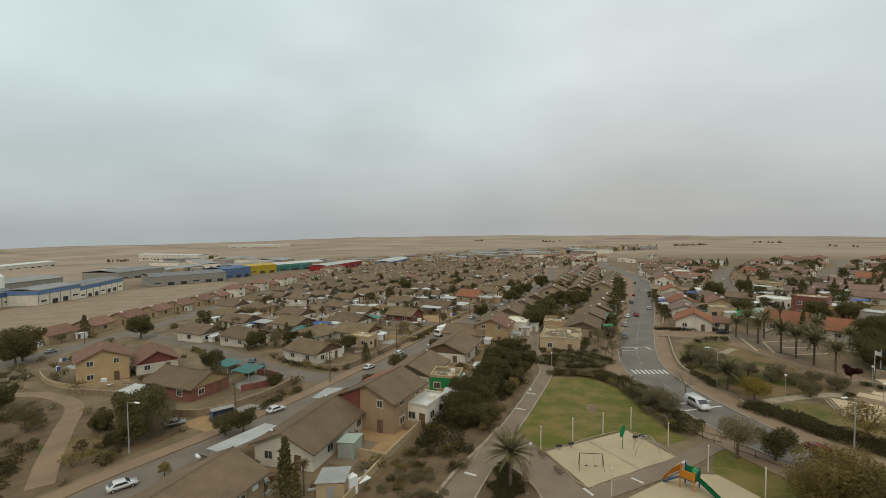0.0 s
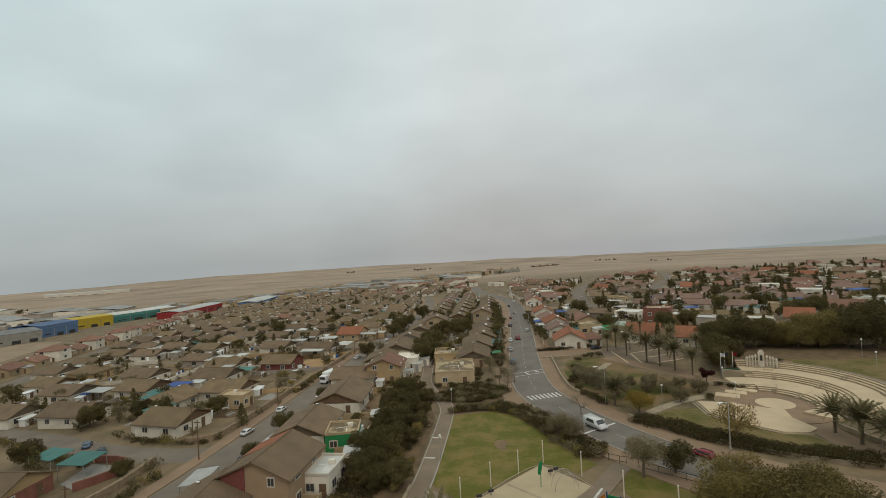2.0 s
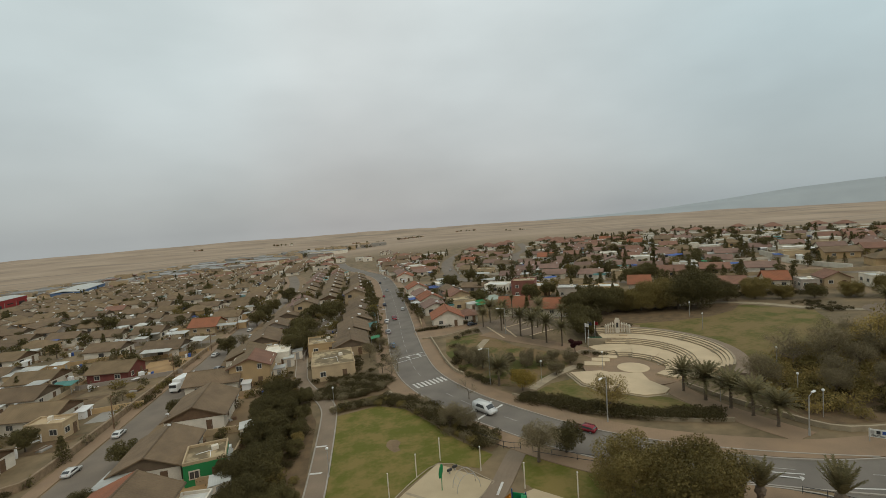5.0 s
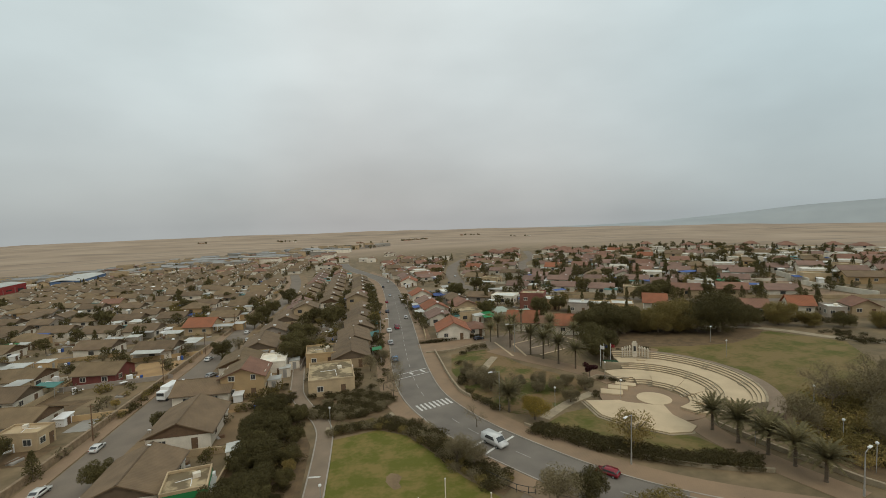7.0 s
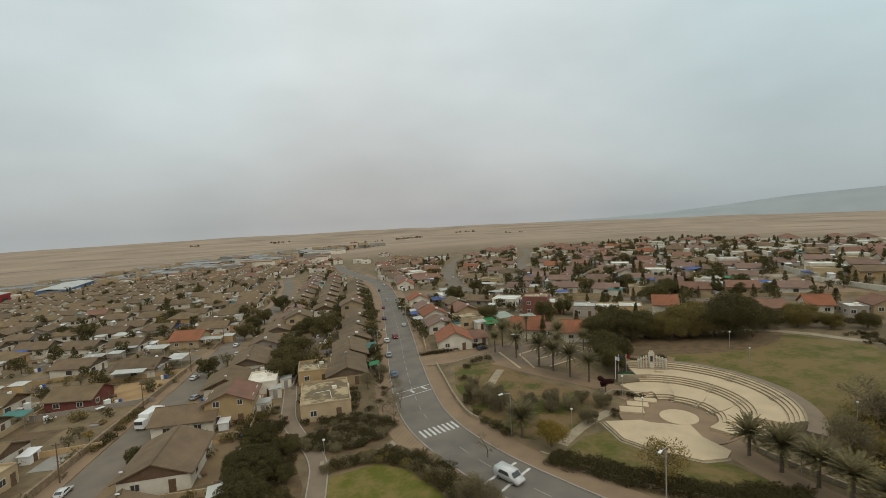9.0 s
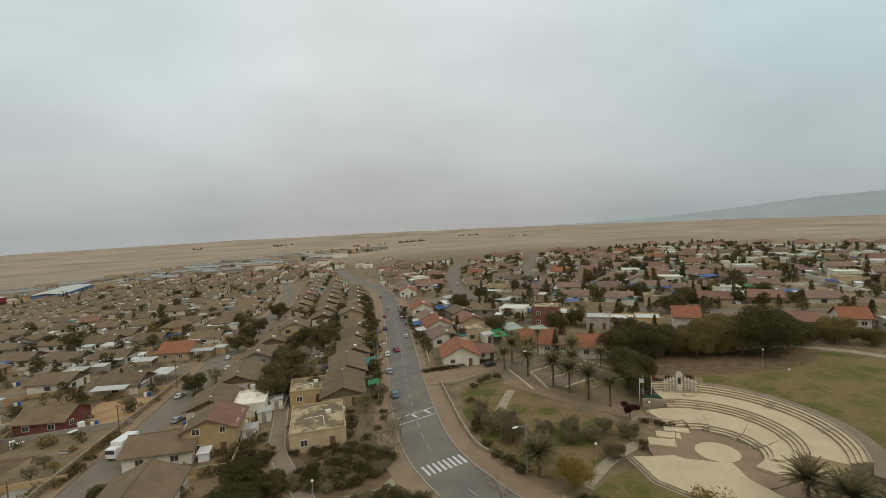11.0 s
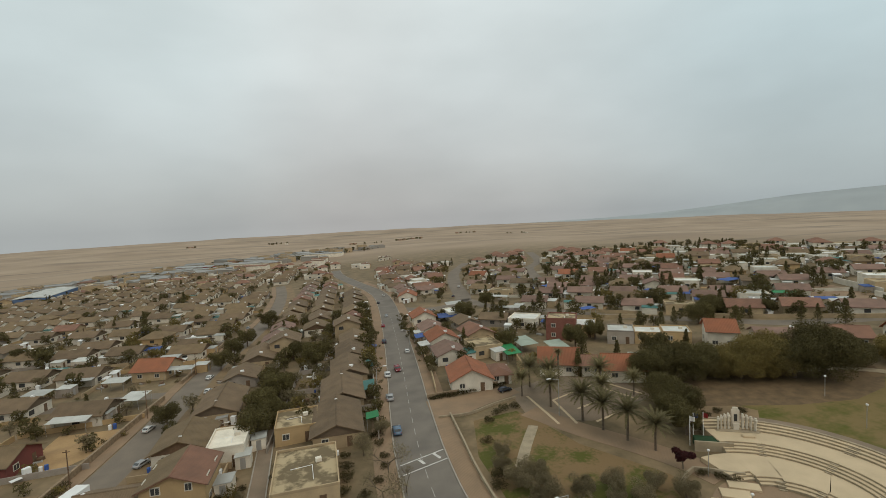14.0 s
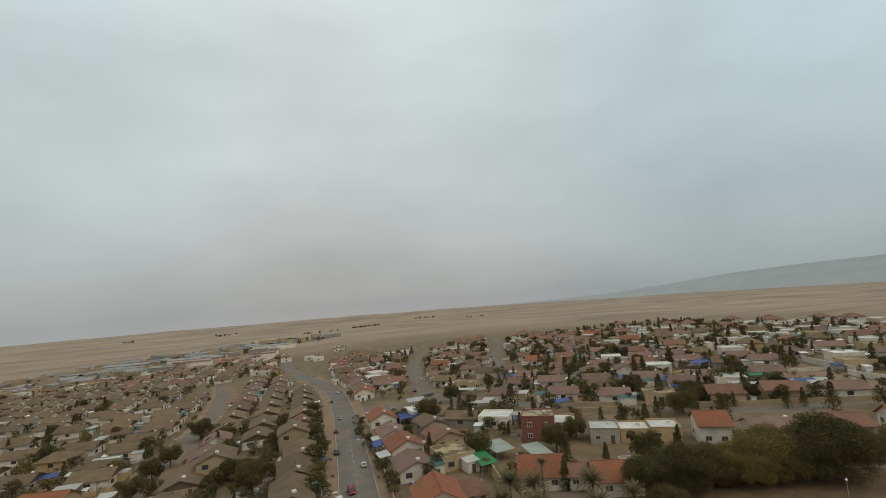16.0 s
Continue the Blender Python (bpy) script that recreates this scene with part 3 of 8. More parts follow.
ground_part("path_park", ribbon(bmnew(), [(31.5, 133), (27.5, 126.5), (24.5, 121)], 1.8, 0.07, 0.1), STONE_EDGE, "pale paved path across the dry lawn", "path")
ground_part("path_palms", ribbon(bmnew(), [(33, 139), (38.5, 129), (44.5, 120.5), (48, 115), (50, 110)], 4.6, 0.06, 0.1, cells=2), PAVE, "paved promenade with palms", "path")
ground_part("plaza_palms", patch(bmnew(), [(32, 136), (33, 150.5), (46, 155), (57, 145), (58, 137), (52, 133), (42, 131)], 0.045), PAVE2, "paved plaza with palms and pale stone bands", "plaza")
for k, (a, b) in enumerate((((36, 132), (35.5, 146)), ((39, 131), (39.5, 142)), ((39.5, 142), (50, 146)), ((42, 136.5), (50, 139)), ((54.5, 136), (51.5, 144)), ((57, 137.5), (54, 145)), ((42.5, 130.5), (50, 133)))):
    ground_part("paving_band", ribbon(bmnew(), [a, b], 0.5, 0.075, 0.03), STONE, "pale stone band in the plaza", "path band")
ground_part("path_slope", ribbon(bmnew(), [(29.5, 97.5), (34.5, 101.5), (38.5, 104), (43, 106)], 1.8, 0.06, 0.1), STONE_EDGE, "pale path up to the theatre", "path")
ground_part("path_theatre", ribbon(bmnew(), [(53.5, 93.5), (52, 86), (52, 79), (52.8, 72), (54, 66)], 4.2, 0.06, 0.1, cells=2), PAVE, "paved path with palms", "path")
ground_part("car_park", patch(bmnew(), [(15, 143.5), (15, 152), (24, 152), (33.5, 153.5), (35, 148.5), (27, 145.5), (21, 142.5)], 0.05), PAVE, "block-paved parking area", "car park")
ground_part("corner_paving", patch(bmnew(), [(30.5, 65.5), (37.3, 60.8), (42, 57.6), (45.2, 54), (45.6, 48), (44, 38), (33, 38), (31, 54)], 0.12), PAVE, "tan paved corner by the junction", "pavement")
ground_part("kerb_corner", ribbon(bmnew(), [(30.5, 65.6), (37.3, 60.9), (42.1, 57.7), (45.3, 54), (45.8, 48), (44.2, 38)], 0.22, 0.16, 0.2), KERB, "concrete kerb at the junction corner", "kerb")
ground_part("pavement_junction", ribbon(bmnew(), [(38, 73.2), (45, 67.5), (53, 62.8), (62, 60), (75, 54.5), (90, 49)], 5.0, 0.12, 0.14, cells=2), PAVE, "tan block pavement at the junction", "pavement")
ground_part("kerb_junction", ribbon(bmnew(), [(34.5, 73.4), (43, 65.6), (51, 60.6), (60, 57.4), (74, 52), (89, 46.5)], 0.22, 0.16, 0.2), KERB, "concrete kerb at the junction", "kerb")
ground_part("bed", patch(bmnew(), [(58.5, 68), (64, 65.5), (80, 60), (118, 52), (122, 90), (100, 93), (82, 86), (70, 82), (60, 78)], 0.03, 6.0), BED, "dark earth under the thicket", "planting bed")
pl = thing("planter", at(41.5, 50.4), "round brown planting bed with kerb round a palm", "planter")
bm = bmnew()
bmesh.ops.create_cone(bm, cap_ends=True, segments=28, radius1=2.85, radius2=2.85, depth=0.3, matrix=Matrix.Translation((0, 0, 0.12)))
part("rim", bm, STONE_EDGE, pl)
bm = bmnew()
bmesh.ops.create_cone(bm, cap_ends=True, segments=28, radius1=2.74, radius2=2.74, depth=0.3, matrix=Matrix.Translation((0, 0, 0.135)))
part("soil", bm, BED, pl)
ground_part("path_far", ribbon(bmnew(), [(90, 136.5), (101, 132.8), (108, 124), (110.5, 117), (116, 108), (124, 103), (138, 97)], 2.4, 0.06, 0.1), STONE_EDGE, "pale path along the slope", "path")
ground_part("yard", patch(bmnew(), [(-31, 69.6), (-20.6, 67.2), (-21.6, 57.5), (-27.5, 58)], 0.04), YARD, "bare orange-brown back yard", "yard")
ground_part("yard", patch(bmnew(), [(-61, 165.5), (-46.8, 164), (-47.2, 154), (-53, 146), (-60, 156)], 0.04), YARD, "bare sandy yard beside a house", "yard")
ground_part("yard", patch(bmnew(), [(-24.5, 123.5), (-20, 124), (-19.6, 104), (-24.5, 103)], 0.04), DIRT, "bare back yard", "yard")

ground_part("field", patch(bmnew(), [(-176, 100), (-190, 96), (-262, 118), (-284, 150), (-300, 186), (-318, 226), (-300, 290), (-268, 282), (-236, 222), (-205, 160)], 0.05, 12.0), FIELD, "open sandy field beside the works", "ground")
ground_part("bare_strip", patch(bmnew(), [(60, 130), (68, 127), (78, 123), (88, 121), (97, 123), (104, 128), (108, 134), (92, 143), (70, 146), (58, 140)], 0.05), BED, "bare brown earth under the tree belt", "ground")
ground_part("bare_strip", patch(bmnew(), [(60.5, 121.5), (66, 119.5), (70, 124), (66, 132), (58, 131)], 0.045), DIRT, "bare brown earth behind the memorial", "ground")

rp = [(123.5 + 7.4 * math.cos(k * 0.3142), 102 + 7.4 * math.sin(k * 0.3142)) for k in range(20)]
ground_part("plaza_round", patch(bmnew(), rp, 0.09), PAVE2, "small round paved plaza with palms", "plaza")
for q, z in ((7.4, 0.35), (6.2, 0.5), (3.4, 0.3)):
    ground_part("plaza_kerb", ribbon(bmnew(), [(123.5 + q * math.cos(radians(a)), 102 + q * math.sin(radians(a))) for a in range(-170, 60, 10)], 0.4, z, z + 0.1), STONE_EDGE, "curved pale stone kerb of the round plaza", "kerb")

ground_part("bed", patch(bmnew(), [(-54, 36), (-54, 58), (-60, 60), (-80, 60), (-110, 64), (-118, 36)], 0.03, 6.0), BED, "dark earth of the small park", "planting bed")

# road paint
def stripe(a, b, w=0.14, lift=0.045, mat=PAINT):
    ground_part("road_marking", ribbon(bmnew(), [a, b], w, lift), mat, "white painted line on the street", "road marking")


for k in range(8):
    t = k / 7
    x, y = 9.4 + 5.9 * t, 107.4 + 1.9 * t
    stripe((x - 0.4, y + 1.35), (x + 0.4, y - 1.35), 0.42)
stripe((14.4, 90.0), (20.9, 94.4), 0.42)
stripe((16.2, 87.8), (22.2, 92.4), 0.42)
stripe((6.9, 127.6), (14.4, 130.4), 0.24)
stripe((7.0, 124.6), (14.6, 127.4), 0.24)
for a, b in (((10, 128.4), (10.7, 126.9)), ((12.6, 129.6), (13.4, 127.8)), ((17.0, 92.2), (18.2, 91.2)), ((18.9, 91.2), (20.1, 90.2))):
    stripe(a, b, 0.5)
dash = shifted(MAIN, 0.0, 1.2)
for i in range(0, len(dash) - 3, 4):
    if dash[i][1] < 250 and not (104 < dash[i][1] < 111):
        stripe(dash[i], dash[i + 2], 0.12, 0.045, WORN)
for a, b in (((40, 63.2), (46, 59.4)), ((52, 55), (60, 51.2)), ((47, 56), (50.5, 54.3)), ((57, 46.5), (66, 43.5)), ((57, 46.5), (55.6, 36))):
    stripe(a, b, 0.2)
arrow = bmnew()
prism(arrow, [(-1.6, 0), (0.6, 0), (0.6, 0.02), (-1.6, 0.02)], -0.1, 0.1)
prism(arrow, [(0.5, 0), (0.55, 0.02), (0.5, 0.02)], -0.5, 0.5)
vs = [arrow.verts.new(p) for p in ((0.5, -0.5, 0.02), (1.6, 0, 0.02), (0.5, 0.5, 0.02))]
arrow.faces.new(vs)
arr = tagged(part("road_arrow", arrow, PAINT), "white painted turn arrow on asphalt", "road marking", "", "structure")
arr.matrix_basis = at(44.5, 59.2, -32, 0.045)
arr2 = new("road_arrow", arr.data)
arr2.matrix_basis = at(63, 53, 150, 0.045)
tagged(arr2, "white painted arrow on asphalt", "road marking", "", "structure")

# ---------------- open-air theatre ----------------
CX, CY, CZ = 52.0, 100.0, 0.52


C1, C2 = (52.0, 101.0), (52.2, 103.2)


def arc_ring(bm, r0, r1, z0, z1, a0, a1, n=40, c0=(CX, CY), c1=None):
    """A block between two arcs, from height z0 to z1."""
    c1 = c1 or c0
    rows = []
    for i in range(n + 1):
        a = radians(a0 + (a1 - a0) * i / n)
        c, s = math.cos(a), math.sin(a)
        p, q = (c0[0] + c * r0, c0[1] + s * r0), (c1[0] + c * r1, c1[1] + s * r1)
        rows.append([bm.verts.new((x, y, z)) for (x, y), z in ((p, z0), (p, z1), (q, z1), (q, z0))])
    for p, q in zip(rows, rows[1:]):
        for j in range(3):
            bm.faces.new((p[j], p[j + 1], q[j + 1], q[j]))
    bm.faces.new(rows[0])
    bm.faces.new(rows[-1][::-1])
    bmesh.ops.recalc_face_normals(bm, faces=bm.faces)
    return bm


th = thing("theatre", Matrix.Identity(4), "cream stone open-air theatre with curved terraces", "theatre")
part("floor", arc_ring(bmnew(), 0.0, 9.5, CZ - 2.5, CZ, 0, 360, 60), PAVE, th, "tan paved floor")
bm = bmnew()
bmesh.ops.create_cone(bm, cap_ends=True, segments=48, radius1=3.0, radius2=3.0, depth=0.3, matrix=Matrix.Translation((CX, CY, CZ - 0.08)))
part("stage_disc", bm, STONE, th, "round cream stage floor")
# blocks of seating: angles, step-out of the first rows, number of low rows
for a0, a1, out in ((-50, -18, 0.5), (-18, 14, 0.0), (14, 53, -0.3), (53, 78, 0.3), (78, 100, 1.6)):
    z, r = CZ, 5.9 + out
    for s in range(3):
        z += 0.23
        # step blocks in the darker stone, thin seat slabs above in the cream one
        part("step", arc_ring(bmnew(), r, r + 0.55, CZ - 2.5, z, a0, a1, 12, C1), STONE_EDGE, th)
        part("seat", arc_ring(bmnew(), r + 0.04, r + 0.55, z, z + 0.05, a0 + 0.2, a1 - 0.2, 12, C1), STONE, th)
        r += 0.55
    part("terrace", arc_ring(bmnew(), r, 11.4, CZ - 2.5, z + 0.03, a0, a1, 12, C1, C2), STONE, th)
    if a0 == 78:
        continue
    r = 11.4
    for s in range(4):
        z += 0.24
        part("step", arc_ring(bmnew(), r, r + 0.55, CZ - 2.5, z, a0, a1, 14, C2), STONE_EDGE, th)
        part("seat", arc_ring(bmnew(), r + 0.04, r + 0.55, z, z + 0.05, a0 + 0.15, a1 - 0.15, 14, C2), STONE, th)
        r += 0.55
    part("terrace", arc_ring(bmnew(), r, 17.2, CZ - 2.5, z + 0.03, a0, a1, 14, C2), STONE, th)
    r = 17.2
    for s in range(3):
        z += 0.26
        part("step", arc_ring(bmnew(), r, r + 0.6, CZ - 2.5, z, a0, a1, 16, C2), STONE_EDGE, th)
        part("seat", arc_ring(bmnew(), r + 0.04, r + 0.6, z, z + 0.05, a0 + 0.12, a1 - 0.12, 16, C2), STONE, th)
        r += 0.6
# a stair flight between the blocks
for c, r0, z0, rise, n, dr in ((C1, 5.6, CZ, 0.23, 3, 0.55), (C2, 11.4, CZ + 0.69, 0.24, 4, 0.55), (C2, 17.2, CZ + 1.65, 0.26, 3, 0.6)):
    for s in range(n):
        for a in (12.8, 51.4, -19.2):
            part("stair", arc_ring(bmnew(), r0 + s * dr - 0.27, r0 + s * dr + 0.02, CZ - 2.5, z0 + (s + 0.55) * rise, a, a + (4.5 if r0 > 10 else 9), 3, c), STONE_EDGE, th)
part("promenade", arc_ring(bmnew(), 19.42, 21.8, CZ - 2.5, CZ + 2.2, -58, 62, 50, C2), PAVE2, th, "grey paved walk round the terraces")
part("rim_wall", arc_ring(bmnew(), 19.0, 19.4, CZ - 2.5, CZ + 2.66, -50, 80, 50, C2), STONE_EDGE, th)
bm = bmnew()
ring = [(53.4, 94.8), (57.2, 96.4), (62.0, 94.0), (65.4, 90.4), (63.6, 88.6), (55.0, 92.0)]
lo = [bm.verts.new((x, y, CZ - 2.5)) for x, y in ring]
hi = [bm.verts.new((x, y, CZ + 0.4)) for x, y in ring]
bm.faces.new(hi)
for i in range(len(ring)):
    bm.faces.new((lo[i], lo[(i + 1) % len(ring)], hi[(i + 1) % len(ring)], hi[i]))
bmesh.ops.recalc_face_normals(bm, faces=bm.faces)
part("side_terrace", bm, STONE, th)
# the raised stage to the south-west
stage = [(39.6, 102.2), (39.2, 96), (42, 91), (45.8, 87.3), (49.3, 86.9), (51.4, 88.4), (50.6, 93.0), (51.8, 97.2), (49.8, 97.6), (48.6, 98.4), (46.4, 99.6), (45.4, 100.9)]
ccx, ccy = 47.0, 96.0
for k in range(3):
    bm = bmnew()
    g = 1 + 0.05 * (2 - k)
    lo, hi = [], []
    for x, y in stage:
        gg = g if (x - 47) + (y - 97) * 0.6 < 1 else 1.0
        px, py = ccx + (x - ccx) * gg, ccy + (y - ccy) * gg
        lo.append(bm.verts.new((px, py, CZ - 2.5)))
        hi.append(bm.verts.new((px, py, CZ - 0.32 + 0.19 * k)))
    bm.faces.new(hi)
    for i in range(len(stage)):
        bm.faces.new((lo[i], lo[(i + 1) % len(stage)], hi[(i + 1) % len(stage)], hi[i]))
    bmesh.ops.recalc_face_normals(bm, faces=bm.faces)
    bmesh.ops.triangulate(bm, faces=[f for f in bm.faces if len(f.verts) > 4])
    part("stage" if k == 2 else "stage_step", bm, STONE if k == 2 else STONE_EDGE, th)
for x, y, w, d, rz in ((46.2, 104.6, 4.0, 2.4, -28), (48.6, 106.4, 3.6, 2.0, -30), (51.0, 107.6, 3.8, 1.7, -32)):
    part("side_platform", box(bmnew(), x, y, CZ - 1.0, w, d, 1.25, rz, 0.03), STONE, th)

# memorial on the theatre's rim
mon = thing("memorial", at(60.2, 118.6, -25, 0.95) @ Matrix.Diagonal((0.68, 0.7, 0.98, 1)), "pale stone memorial with tall centre slab and columns", "memorial")
part("base", box(bmnew(), 0, 0, -2.0, 9.0, 3.2, 2.2, 0, 0.04), STONE_EDGE, mon)
bm = bmnew()
box(bm, 0, 0.2, 0.2, 1.7, 0.6, 3.2, 0, 0.05)
box(bm, 0, 0.2, 3.4, 1.1, 0.5, 0.4, 0, 0.04)
box(bm, 0, -0.3, 0.2, 1.2, 0.5, 1.0, 0, 0.04)
part("centre_slab", bm, STONE_PALE, mon)
part("plaque", box(bmnew(), 0, -0.12, 1.5, 0.7, 0.06, 1.2), DARKSTEEL, mon)
for sg in (-1, 1):
    for k in range(4):
        bm = bmnew()
        x, y, hgt = sg * (1.5 + 0.8 * k), -0.15 * k * k * 0.5, 2.6 - 0.15 * k
        box(bm, x, y, 0.2, 0.36, 0.6, hgt, sg * 8 * k, 0.04)
        box(bm, x, y - 0.15, hgt - 0.35, 0.6, 0.8, 0.3, sg * 8 * k, 0.03)
        part("column", bm, STONE_PALE, mon)
bench = thing("stone_bench", at(60.0, 115.9, -25, 1.0), "pale rounded stone bench before the memorial", "bench")
part("block", box(bmnew(), 0, 0, -0.6, 1.8, 0.7, 1.1, 0, 0.12), STONE, bench)
gl = thing("turf_terrace", at(54.4, 117.2, -25), "small terrace with dark green artificial turf", "terrace")
part("turf", box(bmnew(), 0, 0, -1.0, 4.6, 2.4, 2.2, 0, 0.02), TURF, gl)
part("wall", box(bmnew(), 0, -1.4, -1.0, 5.4, 0.3, 2.5, 0, 0.03), STONE_EDGE, gl)
for k, (x, y, mt) in enumerate(((51.8, 118.6, WHITE), (53.0, 119.3, BLUE), (54.4, 118.8, RED))):
    fp = thing("flagpole", at(x, y), "white flagpole with a small flag", "flagpole", "flagpoles")
    part("pole", rod(bmnew(), (0, 0, -0.5), (0, 0, 4.8), 0.05), WHITE, fp)
    bm = bmnew()
    prev = None
    for j in range(7):
        c = (0.05 + j * 0.16, 0.1 * math.sin(j * 1.2))
        pair = [bm.verts.new((c[0], c[1], 3.9 - 0.03 * j)), bm.verts.new((c[0], c[1], 4.7 - 0.05 * j))]
        if prev:
            bm.faces.new((prev[0], pair[0], pair[1], prev[1]))
        prev = pair
    bmesh.ops.solidify(bm, geom=bm.faces[:], thickness=0.01)
    part("flag", bm, mt, fp)

# ---------------- houses ----------------
def window(parent, x, y, z, w, h, face):
    """A framed window on a wall; face is the side it looks to (degrees, 0 is -y)."""
    m = pose(x, y, z, 0, 0, face)
    bm = box(bmnew(), 0, 0, 0, w + 0.12, 0.14, h + 0.12)
    bm.transform(m)
    fr = part("window", bm, FRAME, parent)
    bm = bmnew()
    for sx in (-1, 1):
        box(bm, sx * w * 0.235, -0.055, 0.14, w * 0.4, 0.06, h - 0.18)
    bm.transform(m)
    part("pane", bm, GLASS, fr)
    return fr


def door(parent, x, y, z, face, mat):
    m = pose(x, y, z, 0, 0, face)
    bm = bmnew()
    box(bm, 0, -0.02, 0, 0.95, 0.08, 2.05, bevel=0.01)
    bm.transform(m)
    d = part("door", bm, mat, parent)
    bm = bmnew()
    box(bm, 0.35, -0.09, 1.0, 0.05, 0.06, 0.14)
    bm.transform(m)
    part("handle", bm, STEEL, d)
    return d


def openings(root, w, l, eave, rich, storeys=1):
    if rich < 2:
        for s in range(storeys):
            for x, y, face in ((w / 2, 0, 90), (-w / 2, 0, -90), (-w / 4, -l / 2, 0)):
                bm = box(bmnew(), 0, 0, 0, 1.5, 0.12, 1.1)
                bm.transform(pose(x, y, 1.0 + 2.8 * s, 0, 0, face))
                part("window", bm, GLASS, root)
        bm = box(bmnew(), 0, 0, 0.0, 0.95, 0.12, 2.05)
        bm.transform(pose(w / 4, -l / 2, 0.05))
        part("door", bm, WOOD, root)
        return
    bm = box(bmnew(), w / 2 + 0.2, l * 0.38, 1.9, 0.35, 0.8, 0.6, 0, 0.03)
    part("air_conditioner", bm, WHITE, root)
    for s in range(storeys):
        z0 = 1.0 + 2.8 * s
        for y in ((-l / 4, l / 4) if rich else (0,)):
            window(root, w / 2, y, z0, 1.3, 1.1, 90)
            window(root, -w / 2, y, z0, 1.3, 1.1, -90)
        window(root, -w / 4, -l / 2, z0, 1.2, 1.1, 0)
        if rich:
            window(root, w / 4, l / 2, z0, 1.2, 1.1, 180)
            if s:
                window(root, w / 4, -l / 2, z0, 0.9, 1.1, 0)
    door(root, w / 4, -l / 2, 0.05, 0, WOOD)


def gable_house(m, w, l, eave, rise, wall, roof, label, rich=2, storeys=1, group="houses", ridge_gable=None):
    """A house with a pitched roof; the ridge runs along its y."""
    root = thing("house", m, label, "house", group)
    prof = [(-w / 2, -1.2), (w / 2, -1.2), (w / 2, eave), (0, eave + rise), (-w / 2, eave)]
    part("wall", prism(bmnew(), prof, -l / 2, l / 2), wall, root)
    ov, k, th = 0.5, rise / (w / 2), 0.2
    roof_p = [(-w / 2 - ov, eave - ov * k + 0.02), (0, eave + rise + 0.02), (w / 2 + ov, eave - ov * k + 0.02), (w / 2 + ov, eave - ov * k + th), (0, eave + rise + th), (-w / 2 - ov, eave - ov * k + th)]
    r = part("roof", prism(bmnew(), roof_p, -l / 2 - 0.55, l / 2 + 0.55), roof, root)
    if rich > 1:
        bm = bmnew()
        prism(bm, [(-0.16, eave + rise + th - 0.07), (0.16, eave + rise + th - 0.07), (0.08, eave + rise + th + 0.06), (-0.08, eave + rise + th + 0.06)], -l / 2 - 0.57, l / 2 + 0.57)
        part("ridge_cap", bm, roof, r)
        for s in (-1, 1):
            bm = bmnew()
            box(bm, s * (w / 2 + ov + 0.06), 0, eave - ov * k + 0.03, 0.11, l + 1.0, 0.1)
            part("gutter", bm, GUTTER, r)
    if ridge_gable and rich:
        for s in (-1, 1):
            bm = bmnew()
            prism(bm, [(-w / 2 + 0.1, eave - 0.25), (w / 2 - 0.1, eave - 0.25), (w / 2 - 0.1, eave), (0, eave + rise - 0.06), (-w / 2 + 0.1, eave)], s * (l / 2 + 0.03) - 0.03, s * (l / 2 + 0.03) + 0.03)
            part("gable_panel", bm, ridge_gable, root)
    if rich < 2:
        bm = bmnew()
        for yy in (-l * 0.36,):
            box(bm, 0.5, yy, eave + rise - 0.05, 0.9, 0.55, 0.5, 10)
        part("roof_tank", bm, WHITE, r)
    openings(root, w, l, eave, rich, storeys)
    return root


def hip_house(m, w, l, eave, rise, wall, roof, label, rich=2, storeys=1, group="houses"):
    root = thing("house", m, label, "house", group)
    part("wall", box(bmnew(), 0, 0, -1.2, w, l, eave + 1.2), wall, root)
    bm, o = bmnew(), 0.5
    base = [bm.verts.new((sx * (w / 2 + o), sy * (l / 2 + o), eave - 0.1)) for sx, sy in ((-1, -1), (1, -1), (1, 1), (-1, 1))]
    low = [bm.verts.new(v.co - Vector((0, 0, 0.16))) for v in base]
    a, b = bm.verts.new((0, -l / 2 + w / 2.4, eave + rise)), bm.verts.new((0, l / 2 - w / 2.4, eave + rise))
    for f in ((base[0], base[1], a), (base[1], base[2], b, a), (base[2], base[3], b), (base[3], base[0], a, b), low):
        bm.faces.new(f)
    for i in range(4):
        bm.faces.new((base[i], low[i], low[(i + 1) % 4], base[(i + 1) % 4]))
    bmesh.ops.recalc_face_normals(bm, faces=bm.faces)
    part("roof", bm, roof, root)
    openings(root, w, l, eave, rich, storeys)
    return root


